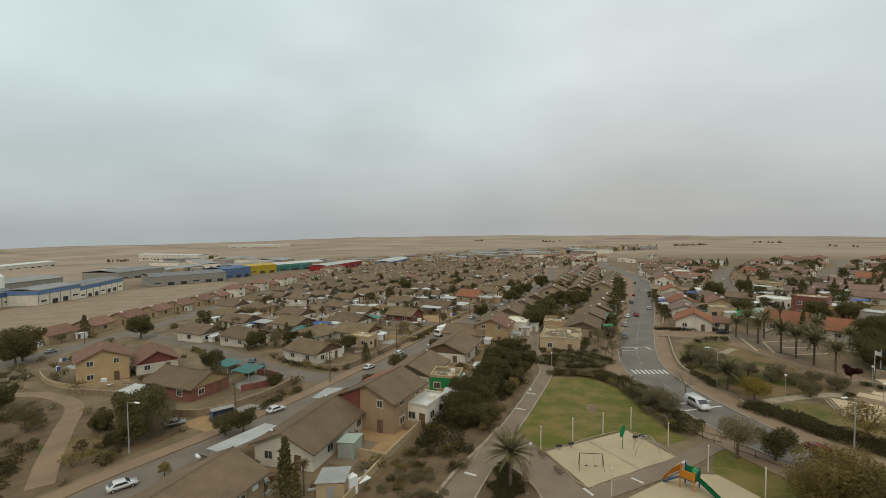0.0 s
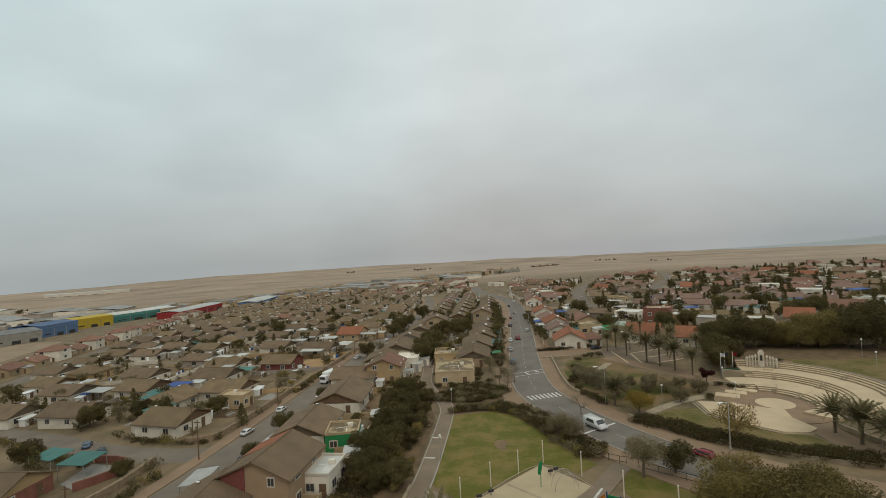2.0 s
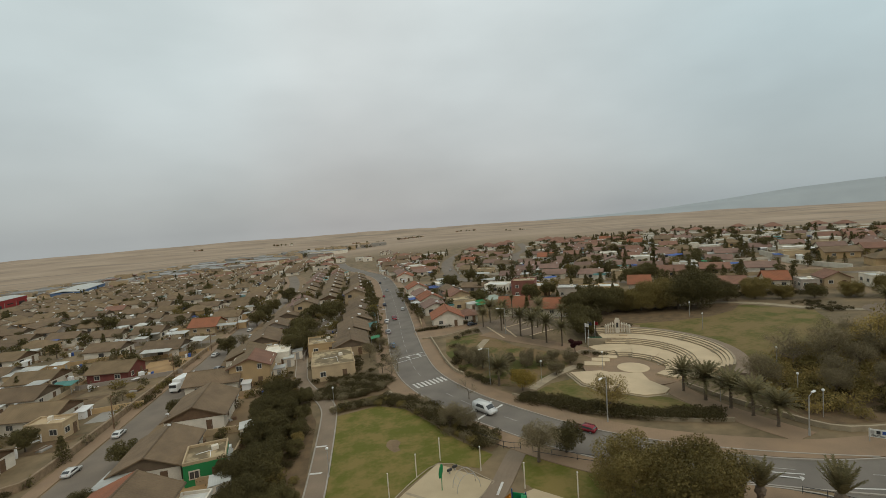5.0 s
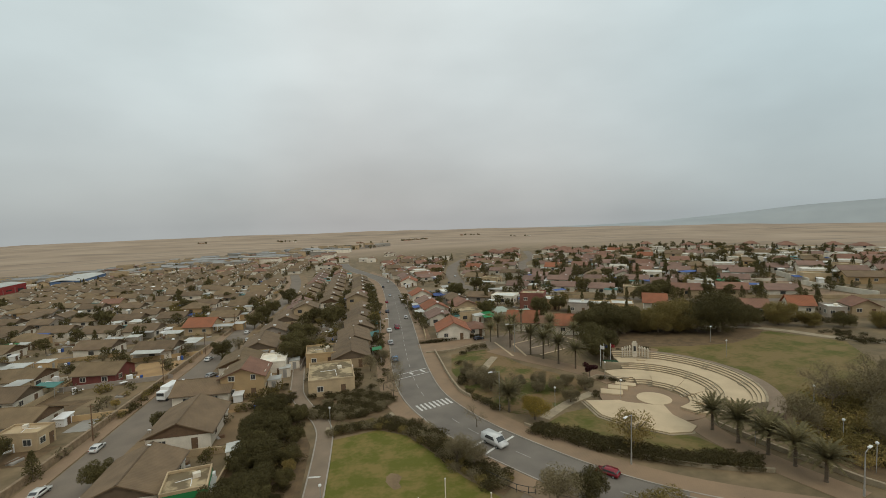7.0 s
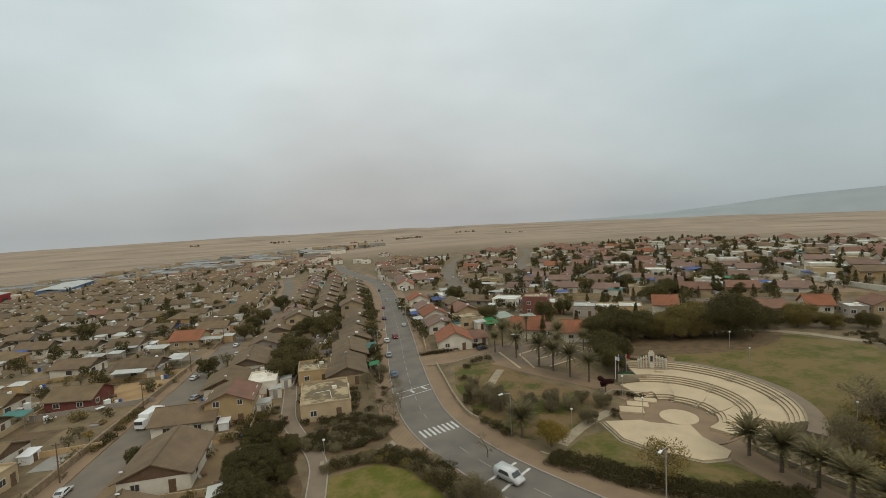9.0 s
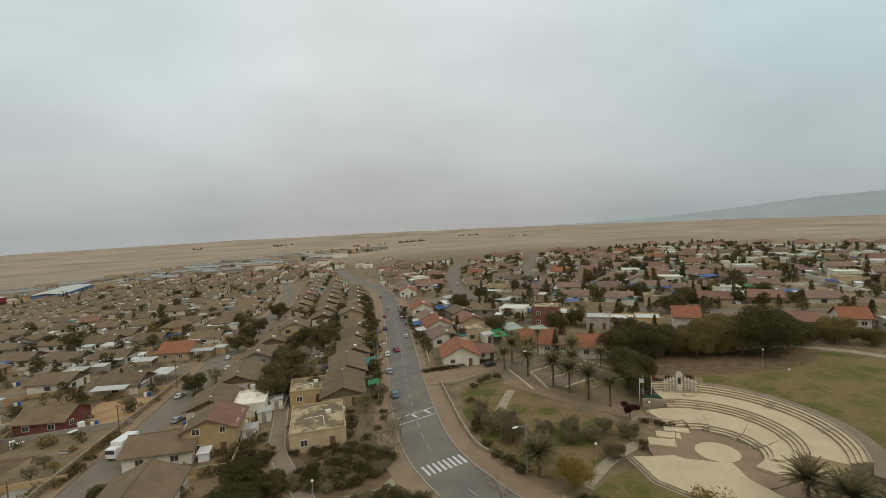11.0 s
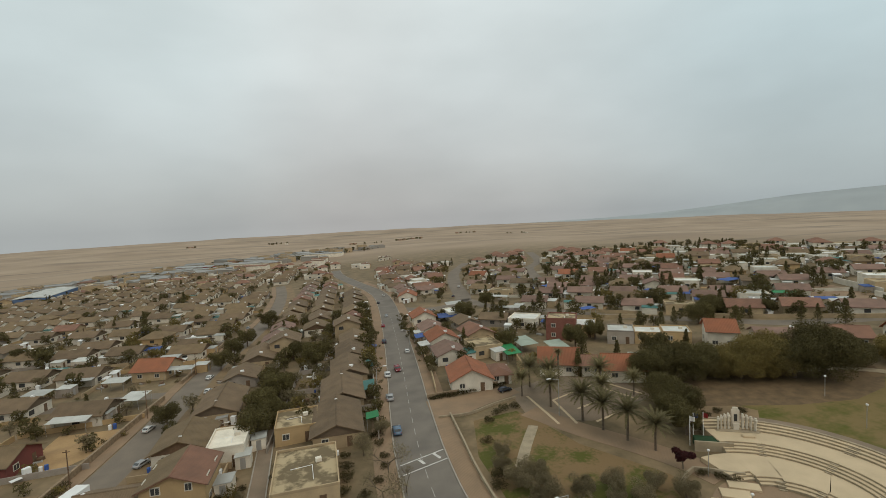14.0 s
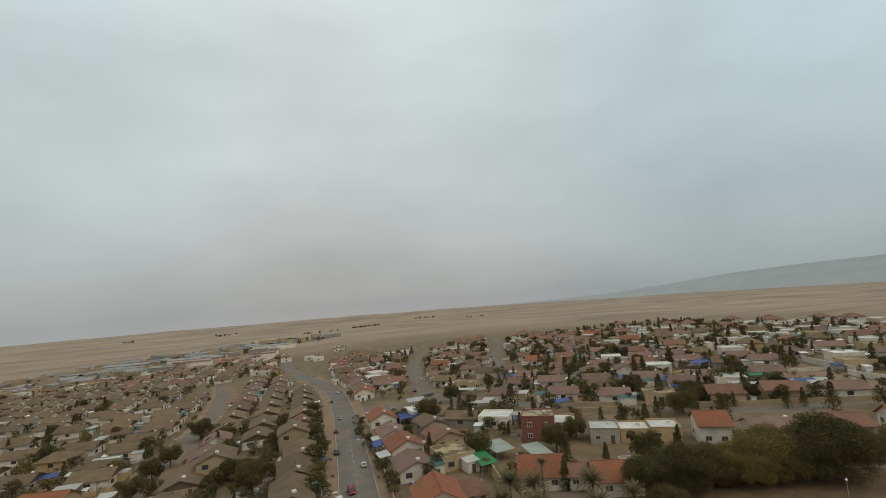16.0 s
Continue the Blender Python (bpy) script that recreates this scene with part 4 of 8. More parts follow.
def flat_house(m, w, l, h, wall, label, rich=2, storeys=1, group="houses", deck=None, rim=None):
    root = thing("house", m, label, "house", group)
    part("wall", box(bmnew(), 0, 0, -1.2, w, l, h + 1.2), wall, root)
    r = part("roof", box(bmnew(), 0, 0, h, w - 0.3, l - 0.3, 0.08), deck or FLATROOF, root)
    bm = bmnew()
    for s in (-1, 1):
        box(bm, s * (w / 2 - 0.06), 0, h, 0.2, l + 0.08, 0.42, bevel=0.02 if rich > 1 else 0)
        box(bm, 0, s * (l / 2 - 0.06), h, w - 0.3, 0.2, 0.42, bevel=0.02 if rich > 1 else 0)
    part("parapet", bm, rim or wall, r)
    if rich > 1:
        part("roof_box", box(bmnew(), w * 0.2, l * 0.1, h + 0.08, 0.9, 0.7, 0.6, 12, 0.03), WALLS[1], r)
        bm = bmnew()
        rod(bm, (-w * 0.25, 0, h + 0.1), (w * 0.1, 0.4, h + 0.1), 0.05)
        rod(bm, (w * 0.1, 0.4, h + 0.1), (w * 0.12, -l * 0.3, h + 0.1), 0.05)
        part("roof_pipe", bm, WHITE, r)
    openings(root, w, l, h, rich, storeys)
    return root


PROTO = {}


def cached(key, make, m):
    """The first house of a kind is built, the rest are copies of it."""
    if key in PROTO:
        return copy_thing(PROTO[key], m)
    PROTO[key] = make(m)
    return PROTO[key]


def heater(x, y, z, rz):
    """A solar water heater: white tank over a tilted dark panel."""
    def make(m):
        r = thing("solar_water_heater", m, "white solar water tank with dark panel on a roof", "water heater", "roof water heaters")
        t = soft(part("tank", rod(bmnew(), (-0.65, 0, 0.75), (0.65, 0, 0.75), 0.3, seg=12), WHITE, r))
        bm = bmnew()
        box(bm, 0, 0, 0, 1.1, 1.7, 0.07)
        bm.transform(pose(0, -1.05, 0.3, 32))
        part("panel", bm, GLASS, r)
        bm = bmnew()
        for sx in (-0.45, 0.45):
            rod(bm, (sx, 0.05, -0.5), (sx, 0, 0.5), 0.03, seg=5)
            rod(bm, (sx, -1.6, -0.6), (sx, 0, 0.45), 0.025, seg=5)
        part("stand", bm, STEEL, r)
        return r
    return cached("heater", make, pose(x, y, z, 0, 0, rz) @ Matrix.Scale(0.62, 4))


KINDS = {
    "tanb": lambda m, rich: gable_house(m, 8.4, 14.0, 2.7, 1.7, WALLS[0], ROOFS[0], "sand-plastered bungalow with brown pitched tile roof", rich, ridge_gable=GUTTER),
    "brown": lambda m, rich: gable_house(m, 8.4, 10.4, 2.7, 1.7, WALLS[1], ROOFS[0], "whitewashed bungalow with brown pitched tile roof", rich, ridge_gable=GUTTER),
    "brown2": lambda m, rich: gable_house(m, 8.8, 10.0, 2.7, 1.7, WALLS[1], ROOFS[1], "whitewashed bungalow with dull brown pitched roof", rich, ridge_gable=WOOD),
    "brown3": lambda m, rich: gable_house(m, 7.6, 9.2, 2.6, 1.5, WALLS[3], ROOFS[0], "grey-plastered small bungalow with brown roof", rich),
    "redb": lambda m, rich: gable_house(m, 8.4, 9.6, 2.8, 1.8, WALLS[0], ROOFS[2], "sand-plastered bungalow with red-brown tile roof", rich),
    "orange": lambda m, rich: gable_house(m, 8.6, 9.6, 2.9, 2.1, WALLS[1], ROOFS[3], "white house with bright orange tile roof", rich),
    "mauve": lambda m, rich: gable_house(m, 8.0, 9.6, 2.6, 1.6, WALLS[1], ROOFS[4], "sand-plastered bungalow with faded mauve-brown roof", rich),
    "hip": lambda m, rich: hip_house(m, 8.6, 9.6, 2.8, 2.0, WALLS[2], ROOFS[1], "ochre bungalow with hipped brown roof", rich),
    "hipred": lambda m, rich: hip_house(m, 9.0, 9.6, 5.2, 2.0, WALLS[1], ROOFS[2], "white two-storey house with hipped red-brown roof", rich, 2),
    "two": lambda m, rich: gable_house(m, 8.6, 9.2, 5.3, 1.9, WALLS[0], ROOFS[0], "sand-plastered two-storey house with brown roof", rich, 2),
    "flat": lambda m, rich: flat_house(m, 8.2, 9.2, 3.1, WALLS[0], "sand-coloured flat-roofed house with patched roof", rich),
    "flatw": lambda m, rich: flat_house(m, 8.4, 9.2, 3.2, WALLS[1], "white flat-roofed house with pale roof deck", rich, deck=SHEET),
}
EAVES = {"tanb": 4.5, "brown": 4.5, "brown2": 4.5, "brown3": 4.2, "redb": 4.7, "orange": 5.1, "mauve": 4.6, "hip": 4.7, "hipred": 7.0, "two": 7.2, "flat": 3.3, "flatw": 3.4}


FAR = []


def rel(o, root):
    m = Matrix.Identity(4)
    while o is not root:
        m = o.matrix_basis @ m
        o = o.parent
    return m


def join_stuff(name, items, label, category):
    """Many things of the background in one mesh. items: (key, maker, pose)."""
    cache, vs, fs, mi, mats = {}, [], [], [], []
    for key, maker, m in items:
        if key not in cache:
            root = maker(Matrix.Identity(4))
            bits = []
            for o in root.children_recursive:
                me = o.data
                co = np.empty(len(me.vertices) * 3)
                me.vertices.foreach_get("co", co)
                r = np.array(rel(o, root))
                co = co.reshape(-1, 3) @ r[:3, :3].T + r[:3, 3]
                bits.append((co, [tuple(p.vertices) for p in me.polygons], me.materials[0]))
            for o in (*root.children_recursive, root):
                bpy.data.objects.remove(o)
            cache[key] = bits
        mm = np.array(m)
        for co, faces, mat in cache[key]:
            if mat not in mats:
                mats.append(mat)
            base, k = len(vs), mats.index(mat)
            vs.extend(map(tuple, co @ mm[:3, :3].T + mm[:3, 3]))
            fs.extend([tuple(base + i for i in f) for f in faces])
            mi.extend([k] * len(faces))
    me = bpy.data.meshes.new(name)
    me.from_pydata(vs, [], fs)
    for mat in mats:
        me.materials.append(mat)
    me.polygons.foreach_set("material_index", mi)
    return tagged(new(name, me), label, category, "", "stuff")


YARDS = []


def put_house(kind, x, y, rz, rich=2, tank=True):
    if y > 290 and not clear(x, y, (MAIN,), 10):
        return
    YARDS.append((x, y, rz))
    away = math.hypot(x, y - 40)
    rich = 0 if away > 285 else min(rich, 1) if away > 130 else rich
    if not rich:
        FAR.append((kind, lambda m: KINDS[kind](m, 0), at(x, y, rz)))
        return
    if rich == 1 and tank:
        tank = False
    cached((kind, rich), lambda m: KINDS[kind](m, rich), at(x, y, rz))
    if tank:
        a = radians(rz)
        d = random.choice((-4.8, 4.4, -3.6))
        heater(x - math.sin(a) * d, y + math.cos(a) * d, G(x, y) + EAVES[kind] - 0.1, random.choice((180, 200, 170)))


def free(spots, kinds, rz):
    for x, y in spots:
        put_house(random.choice(kinds), x, y, rz + random.uniform(-2, 2), 0 if y > 320 else 1 if y > 240 else 2)


# single houses in the blocks west of the side street and on the north-east slope
WEST_HOUSES = ((-93.4, 213.2, "brown"), (-53.1, 222.5, "brown2"), (-75.8, 233, "brown"), (-94.8, 238.5, "brown"), (-114.1, 246, "brown2"), (-111.1, 278.5, "brown"), (-131.9, 305, "redb"), (-92.8, 272, "brown2"), (-73.1, 266.8, "brown"), (-53.5, 251.7, "brown2"), (-106.5, 298.4, "brown"), (-107.8, 327.7, "brown"), (-68, 286, "brown3"), (-52.7, 281, "brown"), (-83.8, 330.4, "brown"), (-58.8, 316, "brown2"), (-134.3, 289.8, "brown"), (-82.4, 154.1, "brown2"), (-80, 184, "brown"), (-111.5, 110.6, "brown"), (-92.7, 108.9, "brown"), (-76.5, 138, "brown"), (-104.7, 145.8, "brown"), (-92, 129, "brown2"), (-101, 168, "brown3"))
EAST_HOUSES = ((123.7, 182.4, "redb"), (136.8, 174.4, "redb"), (148, 165, "mauve"), (110, 194, "flat"), (101, 204.5, "mauve"), (139.6, 206.3, "mauve"), (157.6, 195.5, "mauve"), (112.4, 230.5, "mauve"), (126.5, 218.7, "mauve"), (146.1, 244.7, "redb"), (133.7, 257, "mauve"), (161.9, 235.7, "mauve"), (119.5, 268.5, "mauve"), (170.3, 276, "redb"), (201.7, 292.4, "two"), (196.8, 261, "flatw"), (210.9, 246.1, "hip"), (198.7, 215.7, "mauve"), (214.9, 212.3, "mauve"), (240, 251.4, "flatw"), (227.1, 283.7, "flatw"), (199.2, 318.8, "orange"), (211.7, 379.1, "orange"), (158.2, 296.4, "mauve"), (147.5, 312.2, "mauve"), (74.5, 234, "mauve"), (90.5, 219, "mauve"), (98, 260.6, "mauve"), (70.7, 266.2, "flat"), (50, 212.2, "brown3"), (57.9, 204, "flatw"), (79.6, 336.9, "orange"), (46.1, 305, "redb"), (87.1, 305.3, "mauve"), (139.4, 341.8, "flatw"), (121.1, 297.8, "orange"), (182, 262.5, "flat"), (179, 224, "mauve"))


def taken(x, y, spots, dx, dy):
    return any(abs(x - a) < dx and abs(y - b) < dy for a, b, _ in spots)


random.seed(11)
# the street row between the footpath and the side street
gable_house(at(-33, 39.5, 3), 9.0, 14.0, 2.8, 1.8, WALLS[0], ROOFS[0], "sand-plastered bungalow with large brown roof")
heater(-36.5, 45, G(-33, 39) + 3.6, 160)
gable_house(at(-32, 60.5, 4), 8.4, 15.5, 2.8, 1.8, WALLS[1], ROOFS[0], "long whitewashed bungalow with brown tile roof")
heater(-35.2, 66.8, G(-32, 60) + 3.6, 170)
heater(-34.5, 54.2, G(-32, 60) + 3.6, 170)
two = gable_house(at(-27.0, 70.5, -4), 9.0, 9.4, 4.9, 1.9, TANWALL, ROOFS[0], "tan two-storey house with brown and red roof and wine gable", storeys=2)
for dy in (-4.78, 4.78):
    part("gable_panel", prism(bmnew(), [(-4.4, 2.9), (-1.2, 2.9), (-1.2, 6.1), (-4.4, 4.8)], dy - 0.05, dy + 0.05), WALLS[4], two, "wine-red boarded gable")
bm = bmnew()
prism(bm, [(-5.0, 4.93), (-0.12, 6.92), (-0.12, 6.98), (-5.0, 4.98)], 0.4, 5.26)
part("red_slope", bm, ROOFS[3], two, "newer orange tiles on one slope")
bm = bmnew()
prism(bm, [(-7.8, 2.9), (-4.4, 5.0), (-4.4, 5.2), (-7.8, 3.1)], -4.9, 4.9)
part("lean_to_roof", bm, ROOFS[0], two)
part("wing_wall", box(bmnew(), -5.9, 0, -1.2, 2.9, 8.9, 4.0), TANWALL, two)
flat_house(at(-20.8, 72.5, -4), 3.4, 6.0, 3.0, WALLS[1], "small white flat-roofed annex of a house", deck=SHEET)
put_house("brown", -30.4, 91, 2)
gable_house(at(-29.8, 109, 2), 9.4, 12.0, 2.8, 1.9, WALLS[1], ROOFS[0], "whitewashed bungalow with broad brown gable roof", ridge_gable=WOOD)
heater(-33.8, 103.5, G(-30, 109) + 3.6, 170)
tanh = gable_house(at(-25, 129, 1), 8.4, 8.2, 4.6, 1.7, WALLS[2], ROOFS[2], "tall ochre house with half red half tan tile roof", storeys=2)
bm = bmnew()
prism(bm, [(-4.7, 4.63), (-0.12, 6.49), (-0.12, 6.55), (-4.7, 4.68)], -4.66, 4.66)
part("tan_slope", bm, ROOFS[1], tanh, "faded tan tiles on one slope")
put_house("brown", -32.4, 127, 90)
put_house("brown2", -30, 146.5, 4)
put_house("tanb", -28.6, 164.5, 3)
put_house("brown3", -28.4, 184.5, 2)
put_house("tanb", -27, 203, 4)
put_house("two", -20.5, 208, 2)
free([(-26, y) for y in range(224, 420, 18)], ["tanb", "brown2", "two", "redb", "mauve"], 3)
flat_house(at(-21.5, 141.5, 3), 6.0, 8.0, 3.4, WALLS[1], "white flat-roofed house with parapet", deck=WALLS[1])
# a green-walled house with a pale roof deck
gh = flat_house(at(-22.8, 86.6, 10), 5.2, 5.4, 3.0, GREEN, "flat-roofed annex with bright green wall", deck=FLATROOF, rim=WALLS[0])

# the row along the main street
flat_house(at(-7.2, 126.4, 4), 9.2, 12.4, 3.1, WALLS[0], "sand-coloured flat-roofed house with patchy cream roof")
flat_house(at(-10.6, 146.5, 4), 7.6, 8.4, 3.0, WALLS[2], "ochre flat-roofed house with pale deck")
for y, x in ((144.5, -3.2), (160.5, -2.4), (176.5, -1.0), (192.5, -0.3), (207.5, 0.6)):
    put_house("tanb", x, y, 2)
put_house("two", -1.5, 223, 2)
free([(1, y) for y in range(244, 330, 17)] + [(-13, y) for y in range(236, 400, 19)], ["tanb", "redb", "brown2", "mauve"], 4)
# the row across the main street
gable_house(at(26.2, 158, -6), 9.0, 10.0, 2.8, 2.3, WALLS[1], ROOFS[3], "white house with steep red tile roof")
hip_house(at(33.2, 158, -6), 4.6, 7.0, 2.5, 1.0, WALLS[1], ROOFS[2], "low white wing with small red-brown roof")
put_house("mauve", 26.0, 179, 0)
put_house("orange", 27, 194.5, 2)
put_house("mauve", 26.6, 210, 2)
put_house("orange", 26.8, 231, 2)
put_house("orange", 28, 286, -10)
put_house("flat", 36, 180, 4)
free([(29, y) for y in range(300, 420, 17)], ["redb", "mauve", "orange"], 8)
free([(38 + (y - 190) * 0.05, y) for y in range(196, 246, 17)], ["flatw", "brown3", "redb"], 6)

# houses north of the park
gable_house(at(48.6, 158.5, 66), 9.4, 8.8, 2.8, 2.5, WALLS[1], ROOFS[3], "small white house with orange tile roof")
gable_house(at(54.4, 153.5, 66), 6.0, 4.6, 2.6, 1.3, WALLS[1], ROOFS[2], "low white wing with red-brown roof")
gable_house(at(59.0, 148.2, 66), 8.2, 8.4, 2.8, 2.2, WALLS[1], ROOFS[3], "small white house with orange tile roof")
flat_house(at(65.2, 150.5, -24), 4.6, 6.5, 2.6, SHEET, "low lean-to with pale green sheet roof", deck=MINT)
flat_house(at(69.5, 185, -30), 7.0, 9.0, 3.4, WALLS[2], "cream flat-roofed house with pale sheet roof", deck=SHEET)
flat_house(at(74.4, 173.2, -30), 6.9, 7.5, 3.4, WALLS[3], "grey flat-roofed house with pale sheet roof", deck=SHEET)
flat_house(at(80.5, 169.7, -30), 6.9, 7.0, 2.9, WALLS[2], "cream flat-roofed house with pale sheet roof", deck=SHEET)
flat_house(at(86.6, 166.2, -30), 6.9, 7.5, 3.0, WALLS[2], "cream flat-roofed house with pale roof deck", deck=SHEET)
flat_house(at(62.4, 185, -30), 8.5, 8.0, 6.2, WALLS[5], "red two-storey house with white window frames", storeys=2)
gable_house(at(93, 158, 58), 8.5, 6.5, 4.4, 2.2, WALLS[1], ROOFS[3], "white house with orange tile roof")
gable_house(at(116.5, 144.5, 58), 7.0, 7.2, 2.8, 1.8, WALLS[0], ROOFS[2], "sand-coloured house with red-brown tile roof")
put_house("mauve", 104, 152, 60)
gable_house(at(128, 140, 60), 6.6, 6.2, 3.0, 2.2, WALLS[1], ROOFS[3], "white house with bright orange tile roof")
flat_house(at(132, 133, -30), 4.5, 6.0, 2.8, WALLS[3], "grey annex with pale sheet roof", deck=SHEET)
gable_house(at(140, 132, -28), 6.6, 7.2, 2.8, 1.7, WALLS[0], ROOFS[2], "sand-coloured house with red-brown tile roof")
flat_house(at(147, 125, -30), 5.0, 7.0, 2.9, WALLS[1], "white annex with pale sheet roof", deck=SHEET)
gable_house(at(193, 172, 62), 8.0, 12.0, 2.8, 1.7, WALLS[2], ROOFS[0], "cream house with brown tile roof behind a white wall")
for x, y, k in EAST_HOUSES:
    d = math.hypot(x, y)
    put_house(k, x, y, 56.5 + random.uniform(-3, 3), 0 if d > 335 else 1 if d > 215 else 2, d < 260)

# blocks on the slope to the north-east, in slanting rows
U, V = Vector((0.83, -0.55)), Vector((0.55, 0.83))
rows = 0
for r in range(17):
    for c in range(-11, 16):
        p = Vector((116, 173)) + U * (c * 13.2 + random.uniform(-1.2, 1.2) + (r % 3) * 3.5) + V * (r * 16.2 + random.uniform(-1, 1))
        x, y = p
        if x < 42 + max(0, (y - 190)) * 0.14 or x > 335 or y > min(560 - 0.8 * max(0, x - 70), 480) - 0.22 * max(0, x - 150) or y < 95 or (x < 70 and y < 200) or (x < 112 and y < 192) or y < 187 - 0.577 * (x - 112) or math.hypot(x - 193, y - 172) < 13:
            continue
        if min((p - Vector(q)).length for q in ROADC + ROADD) < 10 or any(abs((p - Vector(a)).length + (p - Vector(b)).length - (Vector(b) - Vector(a)).length) < 3.0 for ln in (ROADC, ROADD, ROADR) for a, b in zip(ln, ln[1:])):
            continue
        if random.random() < 0.06 or 148 < y < 208 and abs(x - 170 - 0.4 * max(0, y - 175)) < 11:
            continue
        if taken(x, y, EAST_HOUSES, 10.5, 10.5):
            continue
        far = 0 if p.length > 335 else 1 if p.length > 190 else 2
        kind = random.choice(["mauve", "mauve", "mauve", "redb", "brown2", "brown", "hip", "brown3", "mauve", "redb", "flatw", "mauve"] if r < 12 else ["hipred", "hipred", "redb", "flatw"])
        if x > 185 and random.random() < 0.5:
            kind = random.choice(["flatw", "flatw", "flat"])
        put_house(kind, x, y, 56.5 + random.uniform(-3, 3) + (90 if random.random() < 0.12 else 0), far, random.random() < 0.8)
        rows += 1

# narrow streets and pale walls between the slanting rows
for r in range(0, 13, 2):
    for c0, c1 in ((-6, -2), (-1, 4), (5, 11)):
        line = []
        for c in range(c0, c1 + 1):
            p = Vector((116, 173)) + U * (c * 15.5 + 5) + V * (r * 16.2 * 4 / 3 + 8.1)
            if 58 + max(0, p.y - 190) * 0.14 < p.x < 320 and p.y < 435 - 0.22 * max(0, p.x - 150) and p.y > 140:
                line.append((p.x, p.y))
        if len(line) > 1:
            ground_part("lane", ribbon(bmnew(), line, 4.6, 0.05, step=3.0), DUSTY, "dusty narrow street between house rows", "road")
            if r < 9:
                tagged(part("yard_wall", ribbon(bmnew(), shifted(line, 3.4), 0.25, 1.3, 1.6, 3.0), WALLS[r // 2 % 2]), "pale plastered wall along the narrow street", "wall", "", "structure")

# blocks west of the side street, ridges across
gable_house(at(-70, 71.5, 90), 8.4, 11.5, 2.7, 1.8, WALLS[5], ROOFS[0], "red-brick bungalow with brown tile roof", ridge_gable=WALLS[2])
two_w = gable_house(at(-98, 73.5, 60), 9.0, 9.0, 5.0, 2.0, WALLS[2], ROOFS[2], "ochre two-storey house with red-brown roof", storeys=2)
gable_house(at(-94, 82.5, 60), 8.0, 10.0, 2.7, 2.2, WALLS[1], ROOFS[2], "white wing with dark red-brown gable", ridge_gable=WALLS[4])
put_house("brown2", -62, 99.5, 80)
put_house("brown2", -63.5, 122, 84)
flat_house(at(-57.0, 113.6, 84), 4.0, 6.5, 2.9, WALLS[0], "sand-coloured flat-roofed annex with parapet", deck=WALLS[0])
gable_house(at(-63.5, 152, 84), 8.2, 9.8, 2.7, 1.8, WALLS[4], ROOFS[1], "wine-red house with brown tile roof")
put_house("brown", -59, 173, 84)
gable_house(at(-56.3, 204.5, 80), 9.4, 9.6, 2.9, 2.3, WALLS[0], ROOFS[3], "house with large bright orange tile roof")
put_house("brown", -77, 208, 84)
for x, y, k in WEST_HOUSES:
    put_house(k, x, y, 84 + random.uniform(-2, 2), 1 if y > 200 or x < -105 else 2, y < 260)
west = 0
for c in range(12):
    for r in range(34):
        x, y = -55 - c * 19.6 + random.uniform(-1.6, 1.6), 78 + r * 15.6 + random.uniform(-1.6, 1.6) + (c % 2) * 6
        if c == 0 and y < 214 or c == 1 and y < 100 or y > 610 - c * 11 or y < 100 + (c - 1) * 10:
            continue
        if c == 1 and 198 < y < 218 or not clear(x, y, (ROAD2, ROAD3, CROSS, CROSS2), 9.5) or x < -150 - (y - 120) * 0.33:
            continue
        if taken(x, y, WEST_HOUSES, 14, 10.5) or c == 1 and 144 < y < 160:
            continue
        far = 0 if y > 345 or x < -190 else 1 if y > 175 or x < -100 else 2
        put_house(random.choice(["brown", "brown", "brown2", "brown3", "brown2", "hip", "brown"]), x, y, 84 + random.uniform(-3, 3) + (90 if random.random() < 0.15 else 0), far, random.random() < 0.75)
        west += 1
# a terracotta row along the western street
for k in range(22):
    x, y = -158 - k * 5.4, 96 + k * 15.5
    if clear(x, y, (ROAD3,), 10):
        put_house(random.choice(["redb", "redb", "hipred"]), x, y, 18 + random.uniform(-3, 3), 1 if k < 8 else 0, False)
# the far end of the main street
for k in range(46):
    x, y = random.uniform(-130, 60), random.uniform(430, 600)
    if clear(x, y, (MAIN, ROAD2, ROADC), 9):
        put_house(random.choice(["brown", "redb", "mauve", "hipred", "flatw"]), x, y, random.choice((3, 90)), 0, False)

# houses between the main street and the hill street
for k in range(60):
    x, y = 26 + (k % 5) * 14 + random.uniform(-2, 2), 302 + (k // 5) * 13 + random.uniform(-2, 2)
    if clear(x, y, (MAIN, ROADC), 11) and x < 60 + (y - 297) * 0.3:
        put_house(random.choice(["redb", "mauve", "brown", "flatw", "two"]), x, y, random.choice((8, 98)), 0, False)
# sheds and workshops west of the town's end
for k in range(130):
    x, y = random.uniform(-330, -120), random.uniform(470, 660)
    put_house(random.choice(["flatw", "flat", "brown3", "flatw", "redb", "two"]), x, y, random.choice((12, 84)), 0, False)

